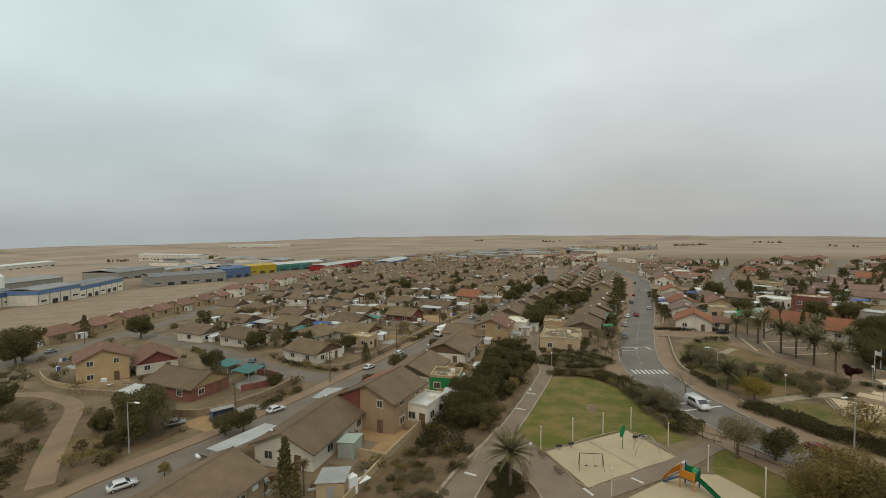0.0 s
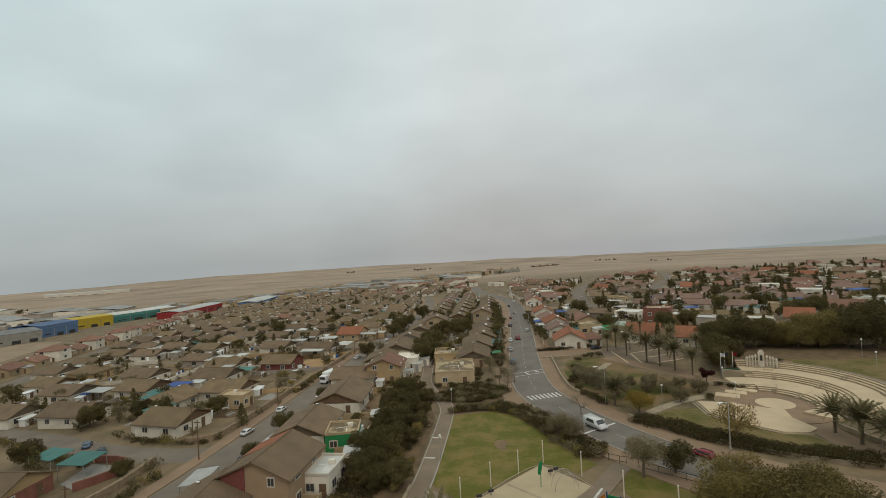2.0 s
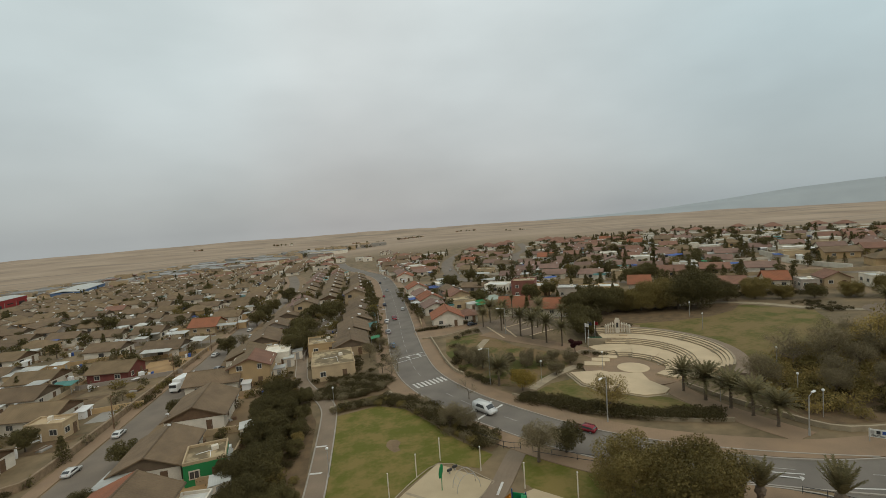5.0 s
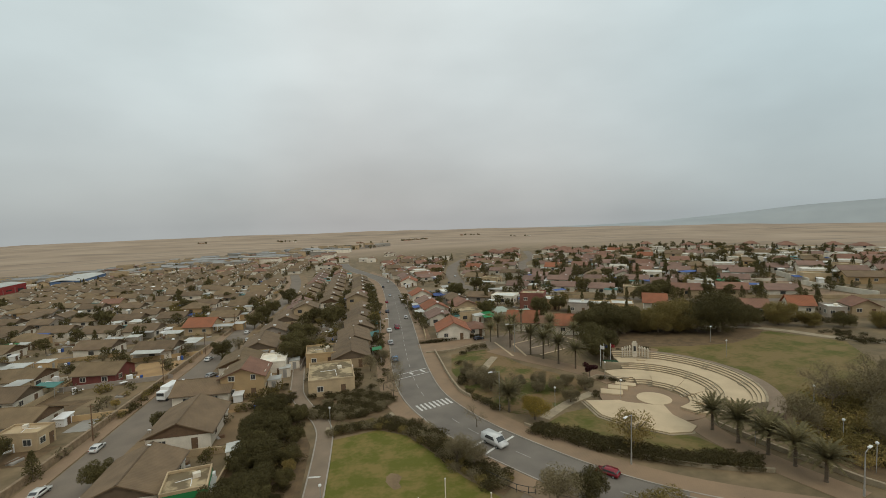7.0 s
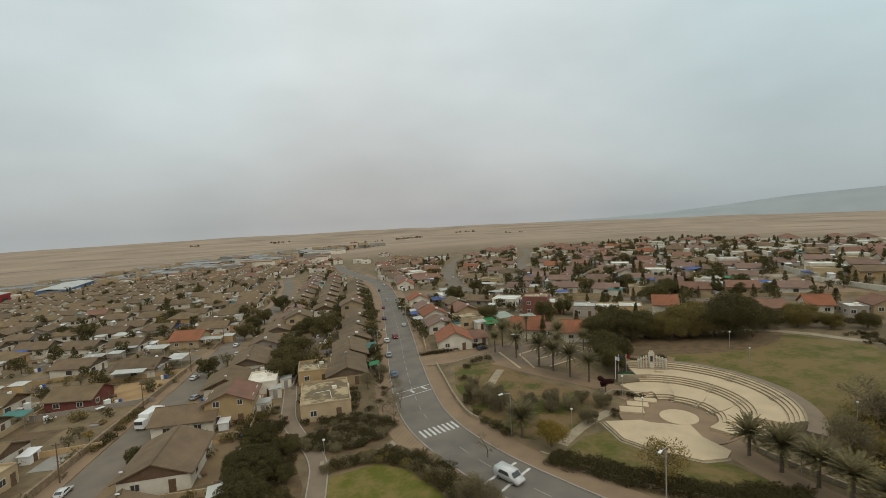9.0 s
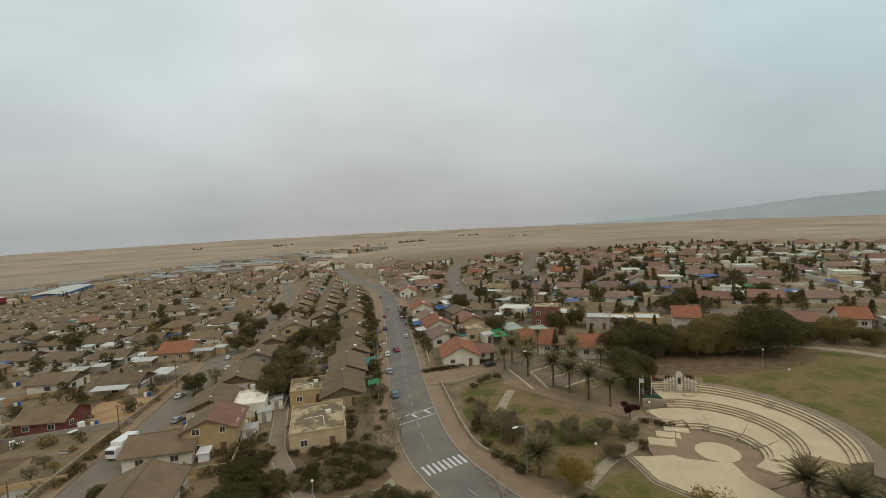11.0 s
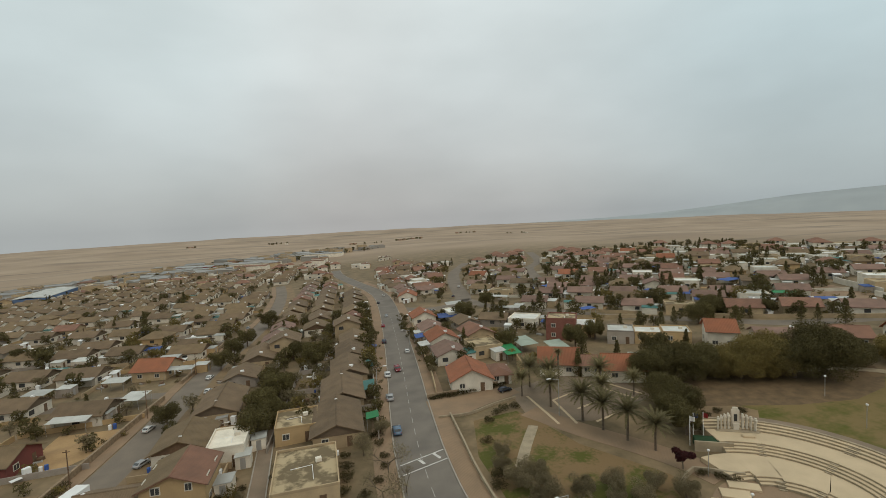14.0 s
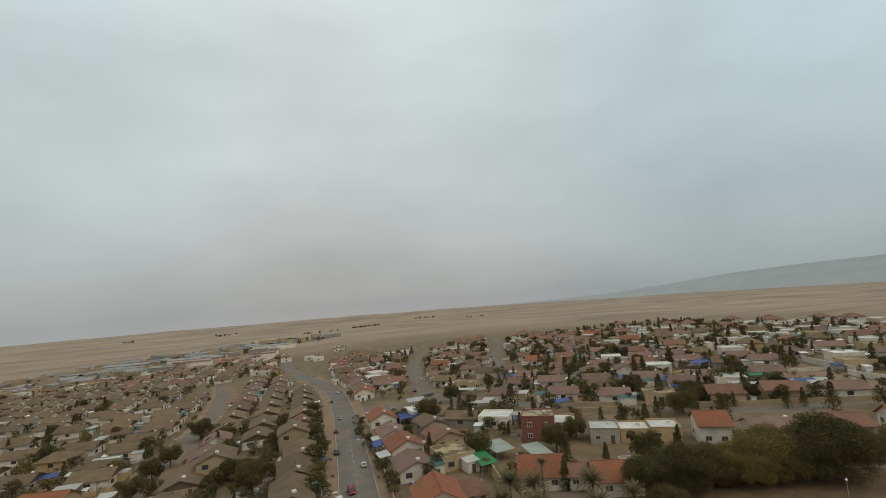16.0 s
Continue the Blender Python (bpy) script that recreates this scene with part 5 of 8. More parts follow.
# low sheds and works in the grey band beyond the town
ground_part("works_ground", ribbon(bmnew(), [(-440, 430), (-330, 590), (-220, 720), (-110, 830), (0, 900)], 110, 0.2, step=20.0, cells=4), DUSTY, "grey trodden ground of the works", "ground")
for k in range(240):
    t = random.random()
    x, y = -440 + 440 * t + random.uniform(-70, 70), 440 + 460 * t + random.uniform(-50, 50)
    FAR.append(("shed" + str(k % 4), (lambda q: lambda m: flat_house(m, (12, 9, 18, 14)[q], (20, 14, 30, 9)[q], (4, 3.5, 5, 6)[q], (CONCRETE, WALLS[3], CONCRETE, WALLS[0])[q], "workshop", 0, deck=(WORKROOF, CONCRETE, WORKROOF, DUSTY)[q]))(k % 4), at(x, y, random.choice((14, 40, 104)), 0, random.uniform(0.7, 1.4))))

# ---------------- plants ----------------
def leaves(rng, blobs, size, squash=1.0):
    """Many small leaf cards scattered in soft blobs: (x, y, z, radius, count)."""
    vs, fs = [], []
    for bx, by, bz, br, cnt in blobs:
        d = rng.normal(size=(cnt, 3))
        d /= np.linalg.norm(d, axis=1)[:, None]
        rad = br * rng.uniform(0.25, 1.0, cnt) ** 0.45
        c = d * rad[:, None] * np.array([1, 1, squash]) + np.array([bx, by, bz])
        a = rng.normal(size=(cnt, 3))
        a /= np.linalg.norm(a, axis=1)[:, None]
        b = np.cross(a, d + 0.3 * rng.normal(size=(cnt, 3)))
        b /= np.linalg.norm(b, axis=1)[:, None] + 1e-6
        s = size * rng.uniform(0.6, 1.4, cnt)[:, None]
        base = len(vs)
        tri = np.stack([c - a * s, c + b * s * 0.85, c + a * s], 1).reshape(-1, 3)
        vs.extend(map(tuple, tri))
        fs.extend([(base + 3 * i, base + 3 * i + 1, base + 3 * i + 2) for i in range(cnt)])
    me = bpy.data.meshes.new("crown")
    me.from_pydata(vs, [], fs)
    return me


def crown(me, mat, root):
    me.materials.append(mat)
    ob = new("crown", me)
    ob.parent = root
    return ob


def broad_tree(m, seed, h, r, mat, label, dens=1.0, size=0.28, name="tree", lobes=11, low=0.45, group="park trees"):
    rng = np.random.default_rng(seed)
    root = thing(name, m, label, "tree", group)
    bm = bmnew()
    rod(bm, (0, 0, -0.3), (0.1, 0.05, h * 0.4), 0.05 * r + 0.06, 0.03 * r + 0.05)
    blobs = []
    for i in range(lobes):
        a, q = i * 2.4 + rng.uniform(-0.4, 0.4), rng.uniform(0.25, 0.72) * r
        z = h * (low + (0.85 - low) * rng.uniform(0, 1)) if i else h * 0.82
        tip = (math.cos(a) * q, math.sin(a) * q, z)
        rod(bm, (0.1, 0.05, h * 0.36), tip, 0.02 * r + 0.03, 0.015, seg=5 if dens > 0.5 else 3)
        blobs.append((*tip, r * rng.uniform(0.28, 0.46), int(260 * dens)))
    part("trunk", bm, TRUNK, root)
    crown(leaves(rng, blobs, size, 0.8), mat, root)
    return root


def cypress(m, seed, h, r, mat, label, dens=1.0):
    rng = np.random.default_rng(seed)
    root = thing("cypress_tree", m, label, "tree", "conifers")
    part("trunk", rod(bmnew(), (0, 0, -0.3), (0, 0, h * 0.8), 0.16, 0.03, seg=6), TRUNK, root)
    blobs = [(rng.uniform(-0.1, 0.1), rng.uniform(-0.1, 0.1), h * (0.12 + 0.8 * t), r * (1.05 - 0.85 * t), int(110 * dens)) for t in np.linspace(0, 1, 9)]
    crown(leaves(rng, blobs, 0.26), mat, root)
    return root


def shrub(m, seed, h, r, mat, label, cnt=640, name="shrub", group="shrubs", size=None):
    rng = np.random.default_rng(seed)
    root = thing(name, m, label, "shrub", group)
    bm = bmnew()
    blobs = []
    for i in range(6):
        a = i * 1.05 + rng.uniform(-0.3, 0.3)
        q = r * rng.uniform(0.2, 0.6)
        tip = (math.cos(a) * q, math.sin(a) * q, h * rng.uniform(0.35, 0.65))
        rod(bm, (0, 0, -0.2), tip, 0.04, 0.015, seg=4)
        blobs.append((*tip, r * rng.uniform(0.4, 0.6), cnt // 6))
    part("stem", bm, TRUNK, root)
    crown(leaves(rng, blobs, size or (0.125 if cnt > 200 else 0.2), h / r * 0.8), mat, root)
    return root


def bare_tree(m, seed, h, r, mat, label, cnt=500):
    """A winter tree: forked twigs with few leaves."""
    rng = np.random.default_rng(seed)
    root = thing("tree", m, label, "tree", "bare trees")
    bm = bmnew()
    tips = []

    def grow(a, d, ln, rad, depth):
        b = a + d * ln
        rod(bm, a, b, rad, rad * 0.65, seg=5 if depth > 1 else 3)
        if depth == 0:
            tips.append(b)
            return
        for _ in range(3):
            n = (d + Vector(rng.normal(size=3)) * 0.55)
            n.z = abs(n.z) * 0.8 + 0.1
            grow(b, n.normalized(), ln * rng.uniform(0.62, 0.82), rad * 0.6, depth - 1)
    grow(Vector((0, 0, -0.2)), Vector((0, 0, 1)), h * 0.36, 0.12, 4)
    part("trunk", bm, TRUNK, root)
    blobs = [(t.x, t.y, t.z, 0.75, max(1, cnt // len(tips))) for t in tips]
    crown(leaves(rng, blobs, 0.085), mat, root)
    return root


def palm(m, seed, h, label, spread=2.6, upright=0.0, fronds=56, stout=1.0, lowest=-0.2, arch=0.09):
    rng = np.random.default_rng(seed)
    root = thing("palm_tree", m, label, "palm", "palms")
    bm = bmnew()
    z, k = -0.2, 0
    while z < h:
        rod(bm, (0, 0, z), (0, 0, min(h, z + 0.42)), (0.17 if k else 0.3) * stout, 0.23 * stout, seg=9)
        z, k = z + 0.4, k + 1
    bmesh.ops.create_icosphere(bm, subdivisions=1, radius=0.42 * min(stout, 1.25), matrix=Matrix.Translation((0, 0, h)))
    part("trunk", bm, TRUNK, root)
    vs, fs = [], []
    for i in range(fronds):
        a = i * 2.399 + rng.uniform(-0.2, 0.2)
        el = min(1.38, max(lowest, 1.4 * (1 - i / fronds) - 0.2 + upright) + rng.uniform(-0.06, 0.06))
        ln = spread * rng.uniform(0.85, 1.15)
        d = Vector((math.cos(a), math.sin(a), 0))
        side = Vector((-math.sin(a), math.cos(a), 0))
        p, ang = Vector((0, 0, h + 0.2)), el
        for s in range(9):
            t = s / 9
            q = p + (d * math.cos(ang) + Vector((0, 0, math.sin(ang)))) * ln / 9
            up = Vector((0, 0, 1)) * 0.12
            lw = 0.34 * (1 - (2 * t - 0.75) ** 2 * 0.55) * (0.35 if s == 0 else 1)
            for sg in (-1, 1):
                for half in (0.0, 0.5):
                    o = p.lerp(q, half)
                    b0 = len(vs)
                    tip = o + side * sg * lw + (q - p) * 0.9 - up * rng.uniform(-0.4, 0.6)
                    vs += [tuple(o), tuple(o + (q - p) * 0.62), tuple(tip)]
                    fs.append((b0, b0 + 1, b0 + 2))
            p, ang = q, ang - (arch - 0.05 * upright)
    me = bpy.data.meshes.new("crown")
    me.from_pydata(vs, [], fs)
    crown(me, LEAF_PALM, root)
    return root


TREES = {
    "ficus1": lambda m: broad_tree(m, 1, 7.0, 5.6, LEAF_OLIVE, "broad leafy tree with dense olive crown", 4.2, 0.125, lobes=30, low=0.26),
    "ficus2": lambda m: broad_tree(m, 2, 6.8, 5.0, LEAF_OLIVE, "round leafy tree with olive-green crown", 4.2, 0.125, lobes=28, low=0.26),
    "dark1": lambda m: broad_tree(m, 3, 6.8, 4.8, LEAF_DARK, "dense dark evergreen tree", 3.8, 0.125, lobes=24, low=0.26),
    "dark2": lambda m: broad_tree(m, 4, 5.0, 2.8, LEAF_DARK, "small dark evergreen tree", 1.7, 0.14, lobes=16, low=0.28),
    "light": lambda m: broad_tree(m, 5, 4.8, 2.6, LEAF_LIGHT, "small open tree with thin olive leaves", 1.1, 0.13, lobes=14),
    "yellow": lambda m: broad_tree(m, 6, 3.9, 3.0, LEAF_YELLOW, "low spreading tree with yellow autumn leaves", 1.9, 0.095, lobes=20, low=0.5),
    "wine": lambda m: broad_tree(m, 7, 3.4, 1.6, LEAF_WINE, "small tree with dark wine-red leaves", 1.0, 0.2, lobes=8, low=0.4),
    "bare1": lambda m: bare_tree(m, 8, 5.0, 2.4, LEAF_GREY, "bare winter tree with few grey leaves", 1400),
    "bare2": lambda m: bare_tree(m, 9, 4.2, 2.0, LEAF_GREY, "thin leafless tree with grey twigs", 600),
    "leafy_bare": lambda m: broad_tree(m, 10, 5.2, 2.9, LEAF_GREY, "open tree with fine dry grey-olive leaves", 1.15, 0.085, lobes=24, low=0.36),
    "sparse": lambda m: broad_tree(m, 51, 4.6, 2.7, LEAF_LIGHT, "small open tree with thin yellow-olive leaves", 0.62, 0.105, lobes=18, low=0.3),
    "puff": lambda m: broad_tree(m, 40, 3.3, 2.5, LEAF_GREY, "low rounded tree with dry grey-brown leaves", 1.5, 0.10, lobes=16, low=0.3),
    "thick1": lambda m: shrub(m, 42, 2.2, 1.9, LEAF_OLIVE, "olive bush", 230, size=0.19),
    "thick2": lambda m: shrub(m, 43, 2.0, 1.9, LEAF_LIGHT, "light olive bush", 230, size=0.17),
    "thick3": lambda m: shrub(m, 44, 1.6, 1.8, LEAF_HEDGE, "dark bush", 230, size=0.19),
    "cypress": lambda m: cypress(m, 11, 7.5, 1.5, LEAF_DARK, "tall dark green cypress tree"),
    "pine": lambda m: cypress(m, 12, 7.0, 2.4, LEAF_DARK, "dark green cone-shaped conifer"),
    "shrub1": lambda m: shrub(m, 13, 1.4, 1.6, LEAF_HEDGE, "dense rounded dark green shrub"),
    "shrub2": lambda m: shrub(m, 14, 1.2, 1.3, LEAF_OLIVE, "rounded olive green shrub"),
    "shrub3": lambda m: shrub(m, 15, 1.3, 1.5, LEAF_GREY, "dry sparse brown-grey shrub"),
    "farpine": lambda m: cypress(m, 16, 6.5, 1.6, LEAF_DARK, "dark conifer among the houses", 0.55),
    "fardark": lambda m: broad_tree(m, 17, 5.2, 2.9, LEAF_DARK, "dark leafy tree in a yard", 0.24, 0.3, lobes=10, low=0.24, group="yard trees"),
    "farlight": lambda m: broad_tree(m, 18, 4.4, 2.4, LEAF_OLIVE, "olive leafy tree in a yard", 0.22, 0.27, lobes=10, low=0.26, group="yard trees"),
    "fargrey": lambda m: broad_tree(m, 19, 4.4, 2.6, LEAF_GREY, "dry grey tree in a yard", 0.22, 0.24, lobes=10, low=0.28, group="yard trees"),
    "yshrub1": lambda m: shrub(m, 33, 1.5, 1.4, LEAF_DARK, "small dark yard shrub", 90),
    "yshrub2": lambda m: shrub(m, 34, 1.2, 1.2, LEAF_OLIVE, "small olive yard shrub", 90),
    "yshrub3": lambda m: shrub(m, 35, 1.2, 1.3, LEAF_GREY, "small dry yard shrub", 90),
    "palm1": lambda m: palm(m, 20, 4.6, "tall date palm with ringed trunk and spreading crown", 3.3, 0.14, 66),
    "palm2": lambda m: palm(m, 21, 2.7, "date palm with stout trunk and full feathery crown", 2.9, 0.22, 72),
    "palmup": lambda m: palm(m, 22, 1.75, "young palm with stout trunk and upright vase-shaped fronds", 2.5, 0.8, 34, 1.35, 0.95, 0.075),
    "fan": lambda m: palm(m, 23, 6.5, "tall slim palm with small crown", 1.4, 0.1, 30),
}


def plant(kind, x, y, s=1.0, dz=0.0):
    return cached(kind, TREES[kind], at(x, y, random.uniform(0, 360), dz, s * random.uniform(0.92, 1.08)))


def hedge(items, label):
    ob = join_stuff("hedge", [(k, TREES[k], at(x, y, random.uniform(0, 360), 0, sc)) for k, x, y, sc in items], label, "hedge")
    return ob


random.seed(5)
# broad trees by the playground and behind the theatre
for x, y, k, s in ((27.0, 62.4, "ficus1", 0.82), (30.9, 57.4, "ficus2", 0.98)):
    plant(k, x, y, s)
for x, y, k, s in ((62.0, 145, "dark1", 0.85), (66.5, 144.0, "dark1", 1.0), (70.8, 142, "dark1", 0.9), (75.5, 141.5, "ficus2", 0.72), (79.5, 138.8, "ficus1", 0.95), (84.2, 138.2, "ficus2", 1.0), (88.6, 135.2, "dark1", 1.08), (93.6, 133.2, "dark1", 1.2), (97.6, 136.5, "dark1", 1.15), (88, 141.5, "ficus2", 1.05), (81, 143.8, "ficus1", 0.85), (73.5, 144.6, "dark1", 0.8), (104.5, 135, "dark1", 0.7), (112, 133, "ficus2", 0.7)):
    plant(k, x - 0.5, y - 2.2, s * 1.16)
for x, y, k, s in ((57, 131, "dark1", 0.8), (54.5, 126, "dark1", 0.7), (58, 127, "dark2", 1.0), (53.5, 121.5, "dark2", 0.9), (24.6, 101.5, "palm2", 1.15), (27.8, 97.4, "yellow", 1.0), (37, 103, "puff", 0.9), (37.6, 84.2, "sparse", 1.3), (24.6, 73.4, "dark2", 0.75), (46.5, 113.5, "wine", 0.95), (20.4, 72.6, "leafy_bare", 1.1), (17.5, 97, "bare2", 0.9), (13.8, 84.5, "leafy_bare", 0.8), (7, 120, "bare2", 1.0), (5.2, 113, "bare1", 1.0), (11.8, 86.5, "leafy_bare", 0.7), (30, 112, "puff", 1.0), (23, 125, "puff", 0.9), (21.5, 121, "puff", 0.8), (33, 109, "puff", 0.8)):
    plant(k, x, y, s)
# date palms on the plaza and along the theatre path
for x, y, s in ((38.0, 150.6, 0.9), (37.8, 139.4, 1.05), (40.4, 131.6, 1.05), (42.0, 127.4, 1.0), (43.8, 123.0, 1.0), (46.0, 119.0, 0.85), (34.6, 146.5, 0.85), (40.6, 146, 1.0), (50.5, 143, 0.95), (47.2, 136.5, 0.9), (55, 138, 0.8)):
    plant("palm1", x, y, s)
for x, y, s in ((52.8, 86.8, 1.0), (52.9, 81.9, 1.0), (53.6, 77.6, 1.08), (54.0, 74.0, 0.95), (53.8, 69.8, 0.95)):
    plant("palm2", x, y, s)
for x, y, s in ((35.2, 56.8, 1.12), (36.8, 56.0, 0.98), (41.9, 52.3, 0.98)):
    plant("palmup", x, y, s)
plant("palm1", -3.9, 56.6, 0.9)
hedge([("shrub1", -6.2 + random.uniform(0, 1) * (0.6 + 0.72 * (62 - y)) * 0.9, y, random.uniform(0.35, 0.6)) for y in (random.uniform(48, 61.4) for k in range(60))], "low dark shrubs filling the bed round the palm")
plant("fan", 45.5, 152, 1.0)

# the overgrown strip between the back yards and the footpath
for k in range(185):
    y = random.uniform(46, 136)
    x = random.uniform(-19, -10.4) - (0.33 * (y - 110) if y > 110 else 0)
    if k % 3 == 0 and 66 < y < 112:
        plant(random.choice(["dark2", "dark2", "light", "dark2"]), x, y, random.uniform(0.42, 0.72))
    else:
        plant(random.choice(["shrub1", "shrub1", "shrub2", "shrub1"] if 62 < y < 124 else ["shrub1", "shrub2", "shrub3", "shrub3", "shrub3"]), x, y, random.uniform(0.55, 1.2))
bits = []
for k in range(150):
    y = random.uniform(64, 128)
    x = random.uniform(-18.8, -12.2) - (0.33 * (y - 110) if y > 110 else 0)
    kk = "dark2" if x < -14 and 68 < y < 116 and k % 2 else random.choice(["thick1", "thick3", "thick3"])
    bits.append((kk, x, y, random.uniform(0.5, 0.85) if kk == "dark2" else random.uniform(0.6, 1.0)))
hedge(bits, "dense dark undergrowth behind the back yards")
# the shrub island by the zebra crossing
bits = []
for k in range(230):
    a, q = random.uniform(0, 6.28), math.sqrt(random.random())
    x, y = -3.6 + math.cos(a) * q * 8.6, 112.8 + math.sin(a) * q * 6.4
    if y > 106.3 + 0.12 * (x + 3) and x - 0.6 * (y - 112) > -10.5:
        bits.append((random.choice(["shrub1", "shrub3", "shrub3", "shrub1"]), x, y, random.uniform(0.45, 0.8)))
hedge(bits, "low dark shrubbery covering the island by the crossing")
# hedge between the lawn and the street
bits = []
for p in shifted([(-5, 101.5), (2, 102), (7.5, 98), (10.5, 92), (12.8, 85.5), (16, 79.5)], 0, 1.15):
    for off in (-1.2, 0.2, 1.2):
        bits.append((random.choice(["shrub1", "shrub1", "shrub3", "shrub2"]), p[0] + off + random.uniform(-0.4, 0.4), p[1] + off * 0.6, random.uniform(0.65, 1.05)))
hedge(bits, "dense dark hedge between the lawn and the street")
# hedge along the street side of the theatre
bits = []
for p in shifted([(26.5, 93.5), (30.5, 89.5), (36, 84.2), (42, 79.5), (46.5, 77.5), (49.5, 75.5)], 0, 1.2):
    for off in (-0.9, 0.1, 1.0):
        bits.append((random.choice(["shrub1", "shrub1", "shrub1", "shrub1"]), p[0] + off, p[1] + off + random.uniform(-0.3, 0.3), random.uniform(0.7, 1.0)))
hedge(bits, "dense dark hedge along the theatre garden")
# bushes round the dry lawn
for x, y, s in ((20.5, 108, 1.1), (21.5, 105.5, 1.2), (22.6, 103, 1.1), (20, 111.5, 1.0), (19.6, 117, 1.1), (20.6, 119.5, 1.2), (22, 130, 1.0), (24.5, 137.5, 1.0), (27, 140, 1.1), (29, 141.5, 1.1), (31.2, 141.6, 1.0), (48, 111.5, 0.8), (49.5, 110.2, 0.8), (51, 109, 0.8), (43.4, 105.5, 0.7), (42.6, 104.2, 0.7), (59.5, 123.2, 0.8), (62.5, 122.4, 0.8), (65, 121.6, 0.9), (60.5, 125.5, 1.0), (63.6, 126, 0.8), (67, 124.5, 0.9), (56.5, 122, 0.9)):
    plant("shrub1", x, y, s)
# the thicket east of the theatre
def in_thicket(x, y):
    return y < 93 - 0.1 * (x - 62) and x + 0.15 * y > 70.8 and y > 67.5 - 0.28 * (x - 58) and (x - 52.2) ** 2 + (y - 103.2) ** 2 > 24.5 ** 2


for k in range(150):
    x, y = random.uniform(58, 118), random.uniform(56, 96)
    if in_thicket(x, y):
        if y > 84:
            kinds = ["leafy_bare", "leafy_bare", "bare1", "shrub3", "puff", "shrub2"]
        elif x < 78:
            kinds = ["shrub1", "dark2", "shrub2", "leafy_bare", "shrub1"]
        else:
            kinds = ["shrub2", "leafy_bare", "light", "puff", "shrub1", "sparse"]
        plant(random.choice(kinds), x, y, random.uniform(0.8, 1.35))
for k in range(30):
    plant(random.choice(["shrub1", "shrub3", "dark2", "light", "leafy_bare"]), random.uniform(130, 160), random.uniform(92, 116), random.uniform(0.6, 1.1))
# the small park at the foot of the side street
for k in range(34):
    x, y = random.uniform(-105, -54), random.uniform(38, 66)
    if clear(x, y, (ROAD2,), 8) and clear(x, y, (PARK_PATH,), 3) and not (-82 < x < -58 and y > 60) and not (-112 < x < -82 and y > 63):
        plant(random.choice(["dark2", "shrub1", "leafy_bare", "shrub3", "dark2", "dark2"]), x, y, random.uniform(0.6, 1.0))
for x, y, k, s in ((-26.6, 47.5, "cypress", 0.95), (-25, 48.5, "fan", 0.55), (-24, 46, "cypress", 0.7), (-45, 60, "dark2", 0.65), (-46.4, 58, "dark2", 0.6), (-59.5, 55, "dark2", 1.25), (-63, 57, "dark2", 1.2), (-56, 55.5, "leafy_bare", 0.9), (-57, 51.5, "dark2", 0.8), (-44, 46.6, "light", 0.8), (-131.7, 106, "dark2", 1.3), (-135.3, 77.5, "dark2", 1.6), (-131, 74, "dark2", 1.4), (-156.5, 104.7, "pine", 1.0), (-19.6, 162.5, "dark1", 0.75), (-16.9, 174, "dark1", 0.6), (-15.9, 203, "dark1", 0.7), (-10, 189, "dark2", 1.3), (-38.2, 201, "dark2", 1.1), (-37.6, 215, "dark2", 1.1), (-36.4, 228, "dark2", 1.2), (-34.2, 258, "dark2", 1.3), (-38.6, 161, "dark2", 0.9), (-117, 247, "dark2", 1.2), (-107, 243, "dark2", 1.1), (106.4, 166.7, "pine", 1.0), (88, 174, "pine", 0.95), (133.4, 158, "pine", 1.1), (115.5, 186, "dark1", 0.85), (70, 219, "pine", 1.25), (99.4, 207, "pine", 0.85), (107.2, 205, "dark2", 1.2), (57, 246, "dark2", 1.2), (42, 223, "dark2", 1.4), (128.8, 177, "dark2", 0.9), (93, 247, "cypress", 0.9), (100, 250.6, "dark1", 0.7), (57.6, 163.5, "pine", 0.9), (69, 177.5, "dark2", 1.1), (44.3, 195, "light", 1.5), (42.5, 179.4, "dark2", 1.1), (-36.5, 94, "dark2", 0.7), (-36, 81.5, "dark2", 0.55), (-36, 113, "dark2", 0.6), (-18, 146, "dark2", 1.2), (-16, 152, "dark2", 1.0), (-19, 157, "dark2", 1.1), (-17, 167, "dark2", 1.2), (-48, 100, "pine", 0.6), (-66, 103, "pine", 0.8), (62, 155, "cypress", 1.0), (50.6, 152.5, "cypress", 1.05), (82.5, 157, "cypress", 0.9), (57, 160, "light", 1.2), (45, 165, "light", 1.3), (60, 172, "dark2", 1.2), (41, 170, "light", 1.4), (72, 155, "dark2", 1.2), (104, 178, "dark1", 0.9), (100, 164, "cypress", 0.8), (135, 140, "pine", 0.9), (33, 190, "cypress", 0.9)):
    plant(k, x, y, s)
